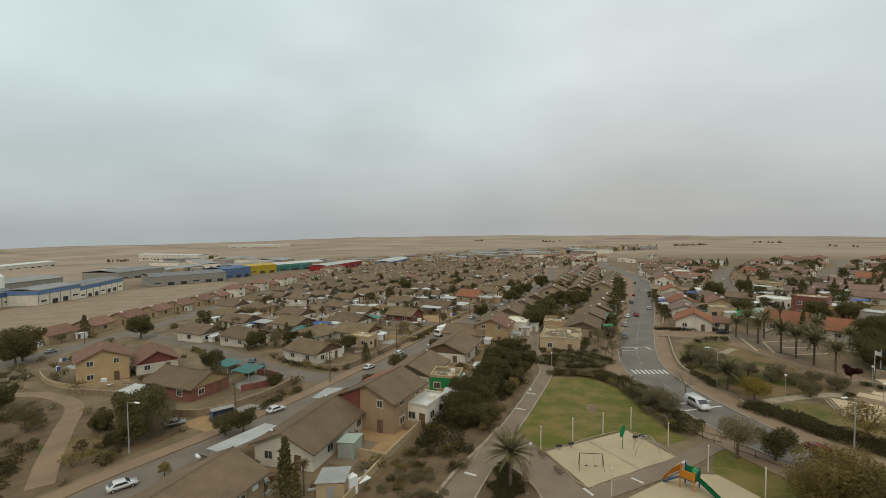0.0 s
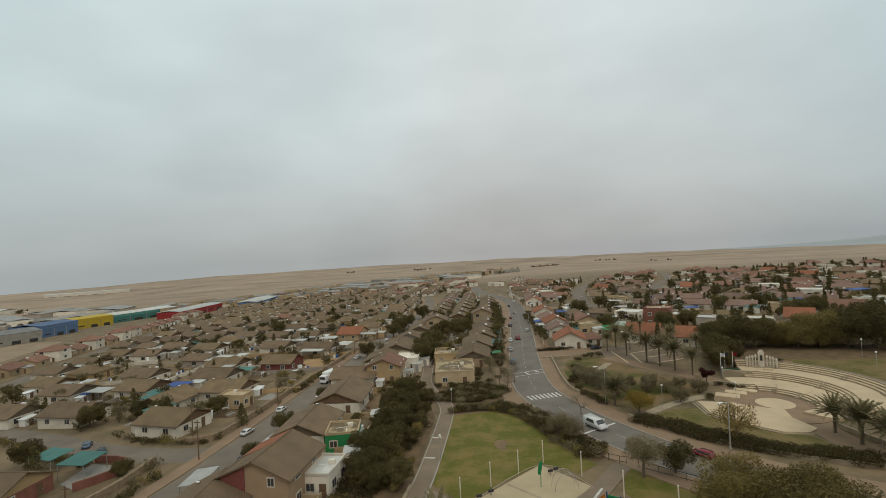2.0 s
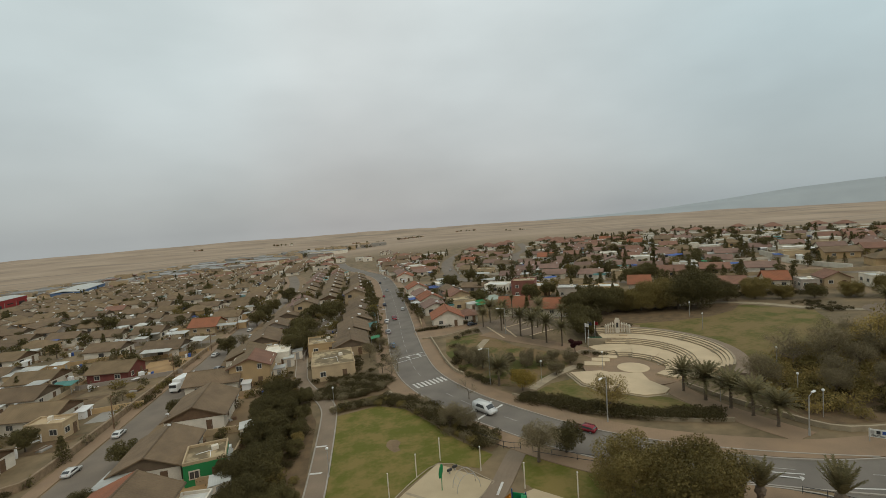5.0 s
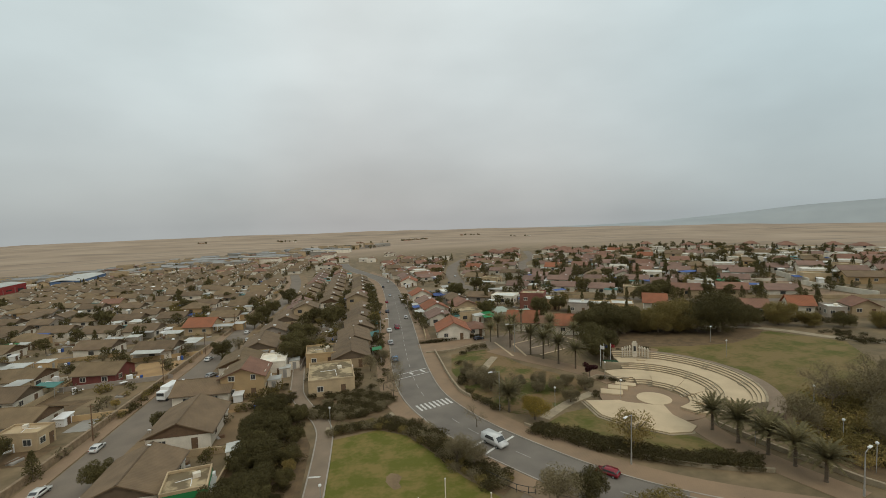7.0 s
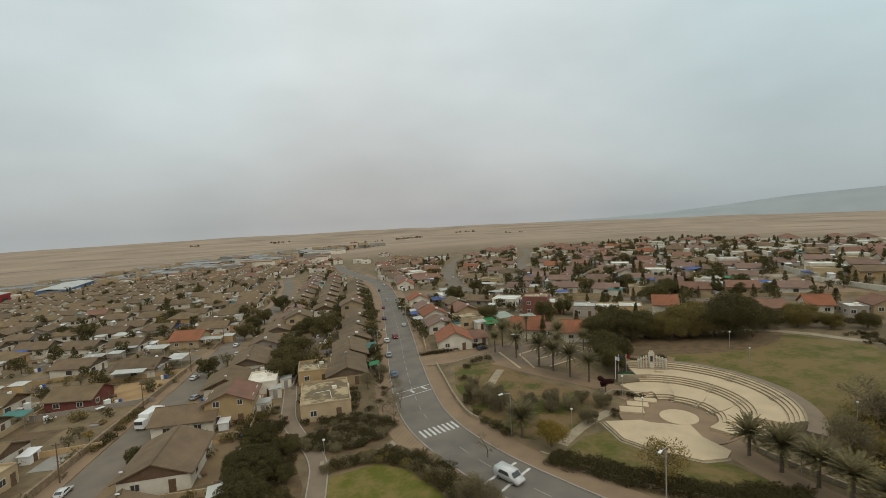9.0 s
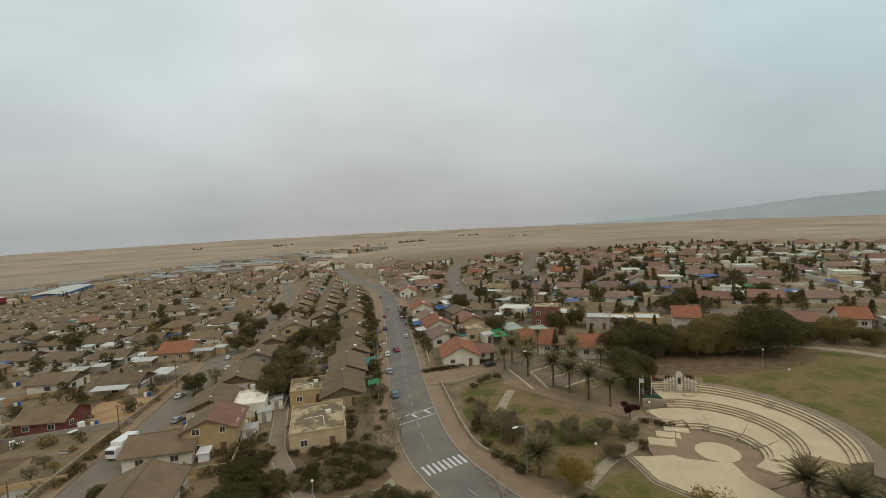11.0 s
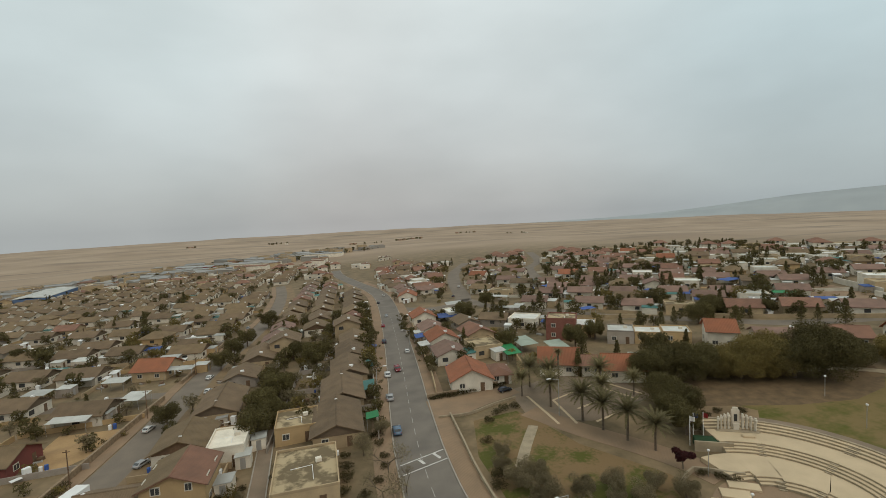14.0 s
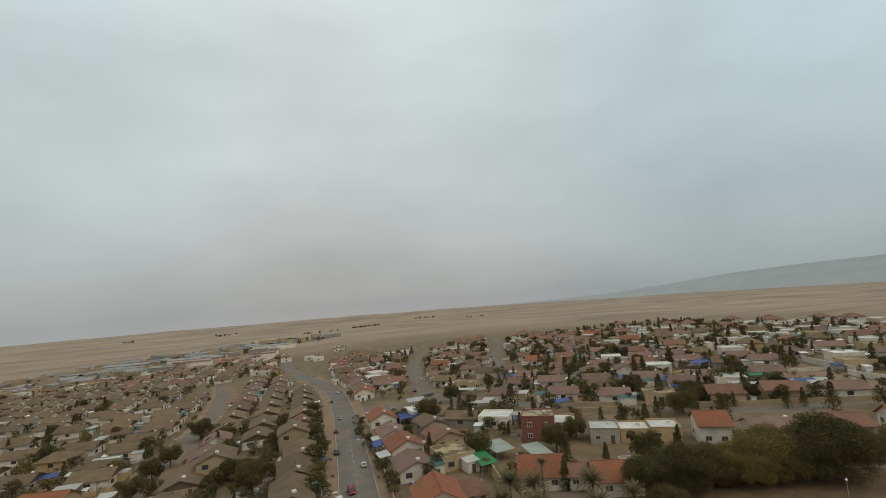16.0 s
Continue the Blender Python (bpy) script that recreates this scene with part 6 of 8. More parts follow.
# yard trees through the town
far_trees = []
for k in range(1250):
    x, y = random.uniform(-250, 320), random.uniform(100, 560)
    if x < 0:
        ok = x < -15 and x > -150 - (y - 120) * 0.33 and not (-40 < x and y < 215) and y > 95 + max(0, -x - 100) * 0.2
    else:
        ok = y > 190 + max(0, 40 - x) * 2 and y < 450 - 0.22 * max(0, x - 150) and x > 40 or (x > 120 and y > 150 and y < 400)
    if ok and clear(x, y, (MAIN, ROAD2, ROAD3, CROSS, ROADC, ROADD, ROADR, ROADS, WHITEWALL), 6):
        kk, sc = random.choice(["fardark", "fardark", "farlight", "fargrey", "farpine"]), random.choice((0.5, 0.7, 0.9, 1.15)) * random.uniform(0.85, 1.1)
        if math.hypot(x, y - 60) < 130:
            plant(kk, x, y, sc)
        else:
            far_trees.append((kk, TREES[kk], at(x, y, random.uniform(0, 360), 0, sc)))
for k in range(820):
    x, y = random.uniform(48, 310), random.uniform(168, 440)
    if (x > 112 or y > 192) and y < 450 - 0.22 * max(0, x - 150) and clear(x, y, (MAIN, ROADC, ROADD, ROADR, ROADS, WHITEWALL), 6):
        kk, sc = random.choice(["fardark", "fardark", "farpine", "farpine", "fargrey", "farlight"]), random.choice((0.5, 0.65, 0.8, 1.0, 1.25)) * random.uniform(0.85, 1.1)
        far_trees.append((kk, TREES[kk], at(x, y, random.uniform(0, 360), 0, sc)))
join_stuff("town_trees", far_trees, "dark trees scattered among the far houses", "trees")
street = [(4.9 + (1.5 if k > 6 else 0), 150 + k * 7.5) for k in range(19)]

# dense greenery in the yards behind the street rows
green = []


def grow(kinds, x, y, lo, hi):
    kk = random.choice(kinds)
    green.append((kk, TREES[kk], at(x, y, random.uniform(0, 360), 0, random.uniform(lo, hi))))


for k in range(34):
    grow(["fardark", "fargrey", "farlight", "fargrey"], random.uniform(-15.5, -7.6), 150 + k * 3.3, 0.45, 0.95)
for k in range(26):
    grow(["fardark", "fardark", "fargrey"], random.uniform(-22.5, -17.5), 150 + k * 3.4, 0.5, 1.0)
for k in range(26):
    grow(["fardark", "yshrub1", "fargrey", "yshrub1"], random.uniform(18, 21), 168 + k * 3.2, 0.35, 0.7)
for k in range(44):
    grow(["yshrub1", "yshrub1", "yshrub2", "yshrub3"], random.uniform(3.2, 5.6), 140 + k * 2.4, 0.7, 1.3)
for k in range(30):
    grow(["farpine", "fardark", "farpine"], 52 + k * 4.6 + random.uniform(-2, 2), 196 - k * 1.5 + random.uniform(-7, 7), 0.5, 0.95)
# shrubs and small trees in front of the houses
for x, y, rz in YARDS:
    d = math.hypot(x, y)
    if d > 420:
        continue
    a = radians(rz)
    for k in range(4 if d < 300 else 1):
        u, v = random.uniform(-9, 9), random.choice((-1, -1, 1)) * random.uniform(5.4, 8.5)
        if abs(math.cos(a)) > 0.7:
            u, v = v, u
        px, py = x + u * (1 if abs(math.cos(a)) > 0.7 else abs(math.sin(a))), y + v
        if abs(math.cos(a)) <= 0.7:
            py -= 0.6 * u * (1 if x > 40 else 0)
        if clear(px, py, (MAIN, ROAD2, ROAD3, CROSS, CROSS2, ROADC, ROADD, ROADR, ROADS, WHITEWALL), 4.8) and not (-20 < px < -8 and py < 140):
            grow(["yshrub1", "yshrub1", "yshrub2", "yshrub3", "fardark", "fargrey"] if x < 40 else ["yshrub1", "yshrub1", "fardark", "yshrub3", "farlight"], px, py, 0.4, 1.0 if x < 40 else 0.75)
for k in range(150):
    t = random.random()
    grow(["fardark", "fargrey"], -440 + 440 * t + random.uniform(-80, 80), 440 + 460 * t + random.uniform(-60, 60), 0.8, 1.5)
for x, y, s in ((-12, 134, 1.0), (-12.4, 131, 0.9), (-1.8, 133.5, 1.0), (-1.5, 130, 1.0), (-1.2, 126.5, 1.1), (-1.6, 122.8, 1.0), (-4, 119.3, 1.0), (-7.5, 119, 1.1), (-10.5, 119.6, 1.0), (1.2, 121, 0.9), (3.2, 124, 0.9), (4.6, 131, 0.9), (4.2, 136, 0.9), (3.0, 139.2, 0.9), (4.6, 128, 0.8)):
    plant("shrub1", x, y, s)
for x, y, k, s in ((1.4, 133, "leafy_bare", 0.7), (4.9, 126, "bare1", 0.9), (4.6, 139, "leafy_bare", 0.6), (3.6, 119, "bare1", 0.9)):
    plant(k, x, y, s)
hedge([("shrub1", 16.5 + k * 1.1, 152.3 + k * 0.12, random.uniform(0.5, 0.75)) for k in range(16)], "dark clipped hedge along the rubble wall")

for k in range(12):
    grow(["fardark", "fardark", "farlight"], random.uniform(2.6, 4.8), 176 + k * 8, 0.8, 1.15)
for x, y in street:
    grow(["fardark", "fargrey", "farlight", "fardark"], x + random.uniform(-0.8, 0.6), y, 0.5, 0.85)
join_stuff("garden_plants", green, "dark shrubs and small trees in the house yards", "plants")
for x, y, k, s in ((34.5, 112, "puff", 1.0), (36.5, 108.5, "puff", 0.95), (40, 111, "puff", 0.8), (26.5, 106.5, "puff", 1.3), (24.5, 112, "puff", 1.35), (22.5, 116.5, "puff", 1.3), (25.5, 117.5, "puff", 1.1), (42.5, 108, "puff", 1.0)):
    plant(k, x, y, s)

# the dense thicket and the hedges of the eastern slope
bits = []
for k in range(1100):
    x, y = random.uniform(56, 122), random.uniform(54, 96)
    if in_thicket(x, y):
        kk = random.choice(["thick1", "thick2", "thick2", "thick3", "thick1"])
        bits.append((kk, TREES[kk], at(x, y, random.uniform(0, 360), 0, random.uniform(0.55, 1.15))))
join_stuff("thicket", bits, "dense olive and brown bushes covering the slope", "shrubs")
bits = []
for p in shifted([(98, 142.5), (104, 140.5), (112, 136.5), (120, 131), (128, 125)], 0, 1.3):
    for off in (-0.8, 0.8):
        bits.append(("thick3", p[0] + off, p[1] + off + random.uniform(-0.4, 0.4), random.uniform(0.6, 0.9)))
for k in range(26):
    bits.append(("thick3", random.uniform(107, 118), random.uniform(108, 120), random.uniform(0.4, 0.7)))
hedge(bits, "dark hedges beside the pale slope path")
for x, y, k, s in ((119.5, 103, "palm1", 0.9), (122, 98.5, "palm1", 0.85), (126, 104.5, "palm1", 0.9), (127.5, 99.5, "palm1", 0.9), (116, 126, "ficus2", 0.6), (122, 122, "dark1", 0.6), (129, 118, "ficus1", 0.7), (134, 112, "ficus2", 0.8), (112, 131.5, "light", 1.2)):
    plant(k, x, y, s)

bits = []
for ln in ([(-66, 94.6), (-58, 92), (-50.5, 91)], [(-50, 78), (-49.6, 66), (-52, 61)], [(-84, 92), (-76, 87), (-66, 84)], [(-46.6, 122), (-46.4, 140)], [(-100, 98), (-88, 93)]):
    for p in shifted(ln, 0, 1.2):
        bits.append((random.choice(["thick3", "thick3", "thick1"]), p[0] + random.uniform(-0.6, 0.6), p[1] + random.uniform(-0.6, 0.6), random.uniform(0.45, 0.75)))
hedge(bits, "dark garden hedges along the side streets")
for x, y, k, s in ((-72, 80, "pine", 0.75), (-78, 84, "dark2", 0.9), (-55, 78, "dark2", 0.6), (-58, 108, "dark2", 0.7), (-76, 108, "dark2", 0.8), (-50, 128, "light", 0.9), (-84, 104, "dark2", 0.9)):
    plant(k, x, y, s)

# scrub of the small park at the foot of the side street
bits = []
for k in range(330):
    x, y = random.uniform(-125, -53), random.uniform(34, 67)
    if clear(x, y, (ROAD2, ROAD3), 6.5) and clear(x, y, (PARK_PATH,), 2.4) and not (-82 < x < -57 and y > 60) and not (-112 < x < -82 and y > 63):
        kk = random.choice(["thick1", "thick3", "thick3", "thick3", "yshrub3"])
        bits.append((kk, TREES[kk], at(x, y, random.uniform(0, 360), 0, random.uniform(0.35, 0.95))))
join_stuff("scrub", bits, "low scrub and bushes in the small park", "shrubs")

# ---------------- street lamps, posts, walls ----------------
def lamp(m, h, arm=1.6):
    r = thing("street_lamp", m, "tall grey street lamp with a white head", "street lamp", "street lamps")
    bm = rod(bmnew(), (0, 0, -0.3), (0, 0, h), 0.10, 0.06)
    part("pole", bm, STEEL, r)
    part("base_sleeve", rod(bmnew(), (0, 0, -0.2), (0, 0, 0.9), 0.13, 0.12), STEEL, r)
    part("arm", rod(bmnew(), (0, 0, h - 0.05), (arm, 0, h + 0.25), 0.045, 0.035), STEEL, r)
    hd = part("lamp_head", box(bmnew(), arm + 0.3, 0, h + 0.18, 0.85, 0.32, 0.16, 0, 0.05), WHITE, r)
    return r


for x, y, rz in ((23.2, 102.6, 200), (34.6, 80.2, 215), (-54.5, 49.5, 0), (37.5, 135, 180), (5.2, 158, 0), (16.6, 190, 180)):
    cached("lamp", lambda m: lamp(m, 7.0), at(x, y, rz))


cached("low_lamp", lambda m: lamp(m, 5.2, 1.0), at(54.6, 66.2, 20))


def small_lamp(m):
    r = thing("park_lamp", m, "slim grey park lamp with white globe", "park lamp", "park lamps")
    part("pole", rod(bmnew(), (0, 0, -0.3), (0, 0, 3.7), 0.05), STEEL, r)
    bm = bmnew()
    bmesh.ops.create_icosphere(bm, subdivisions=2, radius=0.2, matrix=Matrix.Translation((0, 0, 3.85)))
    soft(part("globe", bm, WHITE, r))
    return r


for x, y in ((46.2, 101.5), (48.5, 111), (72, 87), (79, 113), (54.4, 80.5), (60.8, 69.5), (-6.2, 103), (-6.0, 79), (84.5, 124), (-2.4, 60), (64, 76), (33, 101)):
    cached("small_lamp", small_lamp, at(x, y))


def light_post(m):
    r = thing("playground_post", m, "white concrete post at the playground", "post", "playground posts")
    part("shaft", box(bmnew(), 0, 0, -0.3, 0.13, 0.13, 3.4, 0, 0.03), STONE_PALE, r)
    part("cap", box(bmnew(), 0, 0, 3.1, 0.16, 0.16, 0.08, 0, 0.02), WHITE, r)
    return r


for x, y in ((-2.4, 67.2), (1.2, 71.1), (4.9, 74.4), (8.5, 77.5), (12.9, 73.2), (16.6, 67.6), (21.2, 63.6), (6.4, 58.6)):
    cached("light_post", light_post, at(x, y))


def wall_line(name, line, h, w, mat, label, step=2.0):
    """A low wall that follows the ground."""
    return tagged(part(name, ribbon(bmnew(), line, w, h, h + 0.3, step), mat), label, "wall", "", "structure")


wall_line("low_wall", [(18.4, 143), (18.2, 132), (18.0, 122), (18.4, 113), (19.6, 109.5)], 0.7, 0.3, STONE_EDGE, "low cream stone wall beside the pavement")
wall_line("low_wall", [(25.2, 95.6), (29, 90.5), (34, 84.6), (40.5, 79), (46, 75.6), (50.5, 73.6)], 0.55, 0.3, STONE_EDGE, "low cream stone wall round the theatre garden")
wall_line("low_wall", [(54.6, 89), (55.6, 80), (56.8, 73), (58.2, 66.5), (62, 64), (72, 61)], 0.7, 0.35, STONE_EDGE, "low rubble stone wall beside the palm path")
wall_line("low_wall", [(15.5, 153.2), (24, 153.6), (33.5, 155)], 1.0, 0.3, RUBBLE, "rubble wall behind the parking area")
wall_line("low_wall", [(16, 142.6), (22, 142), (28, 144.6), (33, 146)], 0.5, 0.25, STONE_EDGE, "low pale wall of the parking area")
wall_line("low_wall", [(44, 110.5), (47.4, 112.6), (51, 110.2), (52.8, 109.2)], 0.8, 0.3, STONE_EDGE, "low stone wall beside the hedge")
wall_line("yard_wall", [(-19.4, 45), (-20.2, 58), (-20.4, 75), (-20.2, 95), (-20.0, 112), (-20.6, 128), (-21, 140)], 1.0, 0.25, WALLS[0], "weathered sand-coloured wall behind the yards")
for y in (58, 68.5, 83.5, 100, 118.5, 137):
    wall_line("yard_wall", [(-20.2, y), (-27, y + 0.6), (-36.5, y + 1.2)], 1.1, 0.2, WALLS[0], "plastered wall between two yards")
wall_line("bank_wall", [(-66, 61), (-57, 62.5), (-54, 68), (-53, 76), (-54, 83)], 1.2, 0.5, RUBBLE, "brown rubble wall along the side street")
wall_line("bank_wall", [(-54, 91.5), (-49.5, 92.5), (-48.5, 100), (-48, 120), (-47.5, 140), (-46.8, 166), (-46, 180)], 1.2, 0.5, RUBBLE, "brown rubble wall along the side street")
wall_line("bank_wall", [(-46, 192), (-45.4, 215), (-46.4, 240)], 1.0, 0.4, RUBBLE, "brown rubble wall along the side street")
wall_line("yard_wall", [(-114.6, 70.4), (-104, 66.5), (-93.5, 66.2), (-86.9, 71.8)], 1.1, 0.25, WALLS[0], "plastered yard wall")
wall_line("yard_wall", [(-93, 64), (-80, 65.5), (-72, 63.5)], 1.0, 0.4, RUBBLE, "low rubble terrace wall above the small park")
wall_line("yard_wall", [(-66, 85), (-59, 83.4), (-57.2, 79), (-60, 74.5)], 1.3, 0.25, WALLS[5], "dark red brick wall round a forecourt")
ground_part("yard", patch(bmnew(), [(-66, 84.4), (-59.4, 82.8), (-57.8, 79), (-60.4, 75), (-64.5, 77)], 0.07), CONCRETE, "pale concrete forecourt behind a red brick wall", "yard")
ground_part("path_curve", ribbon(bmnew(), PARK_PATH, 2.8, 0.08, 0.1), PAVE, "tan paved path curving through the small park", "path")
ground_part("lawn_dry", patch(bmnew(), [(-70, 47), (-64, 44), (-58, 47.5), (-61, 51.5), (-68, 51.5)], 0.06), DRYGRASS, "dry grass patch in the small park", "lawn")
bus = thing("bus_shelter", at(-51.6, 62.4, 62), "grey-blue sheet bus shelter beside the side street", "bus shelter")
part("back_panel", box(bmnew(), 0, 0.6, -0.1, 3.2, 0.08, 2.1), HALLBLUE, bus)
part("roof", box(bmnew(), 0, 0, 2.0, 3.5, 1.5, 0.1, 0, 0.02), CONCRETE, bus)
for sx in (-1.55, 1.55):
    part("side_panel", box(bmnew(), sx, 0.1, -0.1, 0.08, 1.1, 2.1), HALLBLUE, bus)
part("seat", box(bmnew(), 0, 0.3, 0.4, 2.6, 0.4, 0.06), WOOD, bus)
wall_line("yard_wall", [(4.2, 138), (4.6, 160), (5.6, 190), (7.2, 216)], 1.3, 0.2, WALLS[3], "grey wall along the street gardens")
wall_line("yard_wall", [(18.0, 156), (19.4, 172), (20.4, 196), (22.4, 230)], 1.3, 0.2, WALLS[0], "pale wall along the street gardens")
wall_line("yard_wall", [(-15.2, 140), (-14.6, 165), (-13.8, 200)], 1.2, 0.2, WALLS[3], "grey wall between back yards")
for y in (152.5, 168.5, 184.5, 200):
    wall_line("yard_wall", [(-14.4, y), (-8, y), (4.3, y)], 1.2, 0.18, WALLS[3], "grey wall between two yards")
wall_line("white_wall", [(190, 206), (187, 200.2), (179.6, 183.5), (178, 180)], 2.2, 0.4, WALLS[1], "long white wall on the slope")
wall_line("white_wall", [(174.5, 180), (172.7, 174), (169.7, 156.3), (169, 148)], 1.8, 0.4, WALLS[1], "long white wall on the slope")


wall_line("yard_wall", [(88.6, 209), (98.8, 198.4), (110, 187.6), (118, 179.4)], 1.0, 0.25, WALLS[0], "sand-coloured wall along the hill street")
wall_line("yellow_wall", [(39.6, 158.5), (41.2, 167)], 2.6, 0.3, WALLS[2], "yellow plastered wall beside a house")


def fence(line, h=1.1):
    f = thing("fence", Matrix.Identity(4), "thin dark metal fence along the lawn", "fence")
    p = shifted(line, 0, 2.2)
    for x, y in p:
        part("post", rod(bmnew(), (x, y, G(x, y) - 0.2), (x, y, G(x, y) + h), 0.035, seg=6), DARKSTEEL, f)
    for z in (0.35, h - 0.05):
        part("rail", ribbon(bmnew(), line, 0.05, z, 0.05), DARKSTEEL, f)


fence([(14.2, 82.6), (17.4, 77.6), (19.4, 76.4)])
fence([(20.6, 75), (25, 71.2), (29.5, 67.8)])
fence([(45.6, 46), (45.4, 53), (42.5, 56.6)], 0.9)
fence([(-21.2, 142), (-22, 160), (-21.4, 180)], 1.4)


# ---------------- playground ----------------
sw = thing("swing_set", at(4.0, 63.9, 15, 0, 0.88), "dark metal swing set with two seats on sand", "swing")
for sx in (-1.5, 1.5):
    for sy in (-0.7, 0.7):
        part("leg", rod(bmnew(), (sx * 1.05, sy, -0.1), (sx, 0, 2.2), 0.035), DARKSTEEL, sw)
part("beam", rod(bmnew(), (-1.55, 0, 2.2), (1.55, 0, 2.2), 0.04), DARKSTEEL, sw)
for sx in (-0.6, 0.6):
    st = part("seat", box(bmnew(), sx, 0, 0.5, 0.45, 0.2, 0.05, 0, 0.02), RUBBER, sw)
    for d in (-0.2, 0.2):
        part("chain", rod(bmnew(), (sx + d, 0, 0.5), (sx + d, 0, 2.2), 0.015, seg=4), STEEL, st)
cl = thing("play_tower", at(14.2, 63.2, -28, 0, 1.12), "orange, blue and green plastic play tower with a slide", "play tower")
for sx in (-0.65, 0.65):
    for sy in (-0.6, 0.6):
        part("post", rod(bmnew(), (sx, sy, -0.2), (sx, sy, 2.0 if sx > 0 else 2.2), 0.07), ORANGE if sy < 0 else PLAYBLUE, cl)
part("deck", box(bmnew(), 0, 0, 0.95, 1.4, 1.3, 0.1), PLAYBLUE, cl)
for x, y, mt, rz in ((0, 0.66, PLAYGREEN, 0), (0, -0.66, ORANGE, 0), (0.7, 0.35, PLAYBLUE, 90)):
    bm = box(bmnew(), x, y, 1.05, 1.25 if rz == 0 else 0.5, 0.08, 0.8, rz, 0.03)
    part("panel", bm, mt, cl)
bm = bmnew()
bmesh.ops.create_cone(bm, cap_ends=False, segments=14, radius1=0.5, radius2=0.5, depth=0.5, matrix=pose(0.55, 0.0, 1.55, 0, 90))
bmesh.ops.solidify(bm, geom=bm.faces[:], thickness=0.06)
part("tunnel_ring", bm, PLAYGREEN, cl)
for y0, lean, mt in ((-0.9, 0.0, ORANGE), (-0.25, 0.0, ORANGE)):
    bm = bmnew()
    pr = None
    for j in range(9):
        t = j / 8
        x, zz = -0.6 - 1.7 * t, 2.3 * (1 - t) ** 0.7 - 0.05
        row = [bm.verts.new((x, y0, max(0, zz - 0.45 + 0.3 * t))), bm.verts.new((x, y0, zz + 0.1))]
        if pr:
            bm.faces.new((pr[0], pr[1], row[1], row[0]))
        pr = row
    bmesh.ops.solidify(bm, geom=bm.faces[:], thickness=0.08)
    part("climbing_wall", bm, mt, cl)
bm = bmnew()
prism(bm, [(-0.7, 1.0), (-2.2, -0.1), (-2.2, 0.05), (-0.7, 1.12)], -0.86, -0.29)
part("ramp", bm, PLAYBLUE, cl)
bm = bmnew()
pr = None
for j in range(11):
    t = j / 10
    x, zz, cy = 0.7 + 2.5 * t, 1.0 * (1 - t) ** 1.25 + 0.12, -0.1 - 0.7 * t * t
    row = [bm.verts.new((x, cy + yy, zz + hh)) for yy, hh in ((-0.3, 0.22), (-0.24, 0.02), (0.24, 0.02), (0.3, 0.22))]
    if pr:
        for q in range(3):
            bm.faces.new((pr[q], pr[q + 1], row[q + 1], row[q]))
    pr = row
bmesh.ops.solidify(bm, geom=bm.faces[:], thickness=0.05)
part("slide", bm, PLAYGREEN, cl)
sp = thing("spinning_climber", at(7.4, 70.6, 20, 0, 0.92), "green leaf-shaped climbing pole on sand", "climbing pole")
part("pole", rod(bmnew(), (0, 0, -0.1), (0.1, 0, 2.6), 0.06), PLAYGREEN, sp)
bm = bmnew()
bmesh.ops.create_uvsphere(bm, u_segments=14, v_segments=10, radius=1.0, matrix=pose(0, 0, 2.6, 0, 12) @ Matrix.Diagonal((0.30, 0.1, 0.95, 1)))
soft(part("leaf_panel", bm, PLAYGREEN, sp))
aw = thing("climbing_arch", at(10.3, 70.2, 10), "thin grey metal climbing arch on sand", "climbing arch")
for dy in (-0.7, 0.7):
    bm = bmnew()
    last = None
    for j in range(9):
        a = math.pi * j / 8
        c = (1.5 * math.cos(a), dy, 2.1 * math.sin(a))
        if last:
            rod(bm, last, c, 0.03, seg=5)
        last = c
    part("hoop", bm, STEEL, aw)
for j in range(1, 8):
    a = math.pi * j / 8
    part("rung", rod(bmnew(), (1.5 * math.cos(a), -0.7, 2.1 * math.sin(a)), (1.5 * math.cos(a), 0.7, 2.1 * math.sin(a)), 0.02, seg=4), STEEL, aw)
for x, y in ((-0.2, 67.9), (1.2, 69.0), (9.0, 73.8), (9.8, 74.4)):
    ss = thing("spring_rider", at(x, y), "small dark spring rider on sand", "spring rider", "spring riders")
    part("spring", rod(bmnew(), (0, 0, -0.05), (0, 0, 0.4), 0.1), STEEL, ss)
    part("body", box(bmnew(), 0, 0, 0.4, 0.7, 0.22, 0.35, 20, 0.06), DARKSTEEL, ss)


def bench_seat(m):
    b = thing("park_bench", m, "dark wooden park bench without back", "bench", "park benches")
    for k in range(3):
        part("slat", box(bmnew(), 0, -0.16 + 0.16 * k, 0.42, 1.7, 0.13, 0.05), WOOD, b)
    for sx in (-0.7, 0.7):
        part("leg", box(bmnew(), sx, 0, -0.1, 0.1, 0.42, 0.52), CONCRETE, b)
    return b


for x, y, rz in ((-1.9, 65.4, -48), (0.6, 61.8, -48), (-3.3, 61.5, -70), (-2.8, 59.2, -70), (-2.2, 56.8, -70), (24.5, 58.5, 0)):
    cached("bench", bench_seat, at(x, y, rz, 0.05))

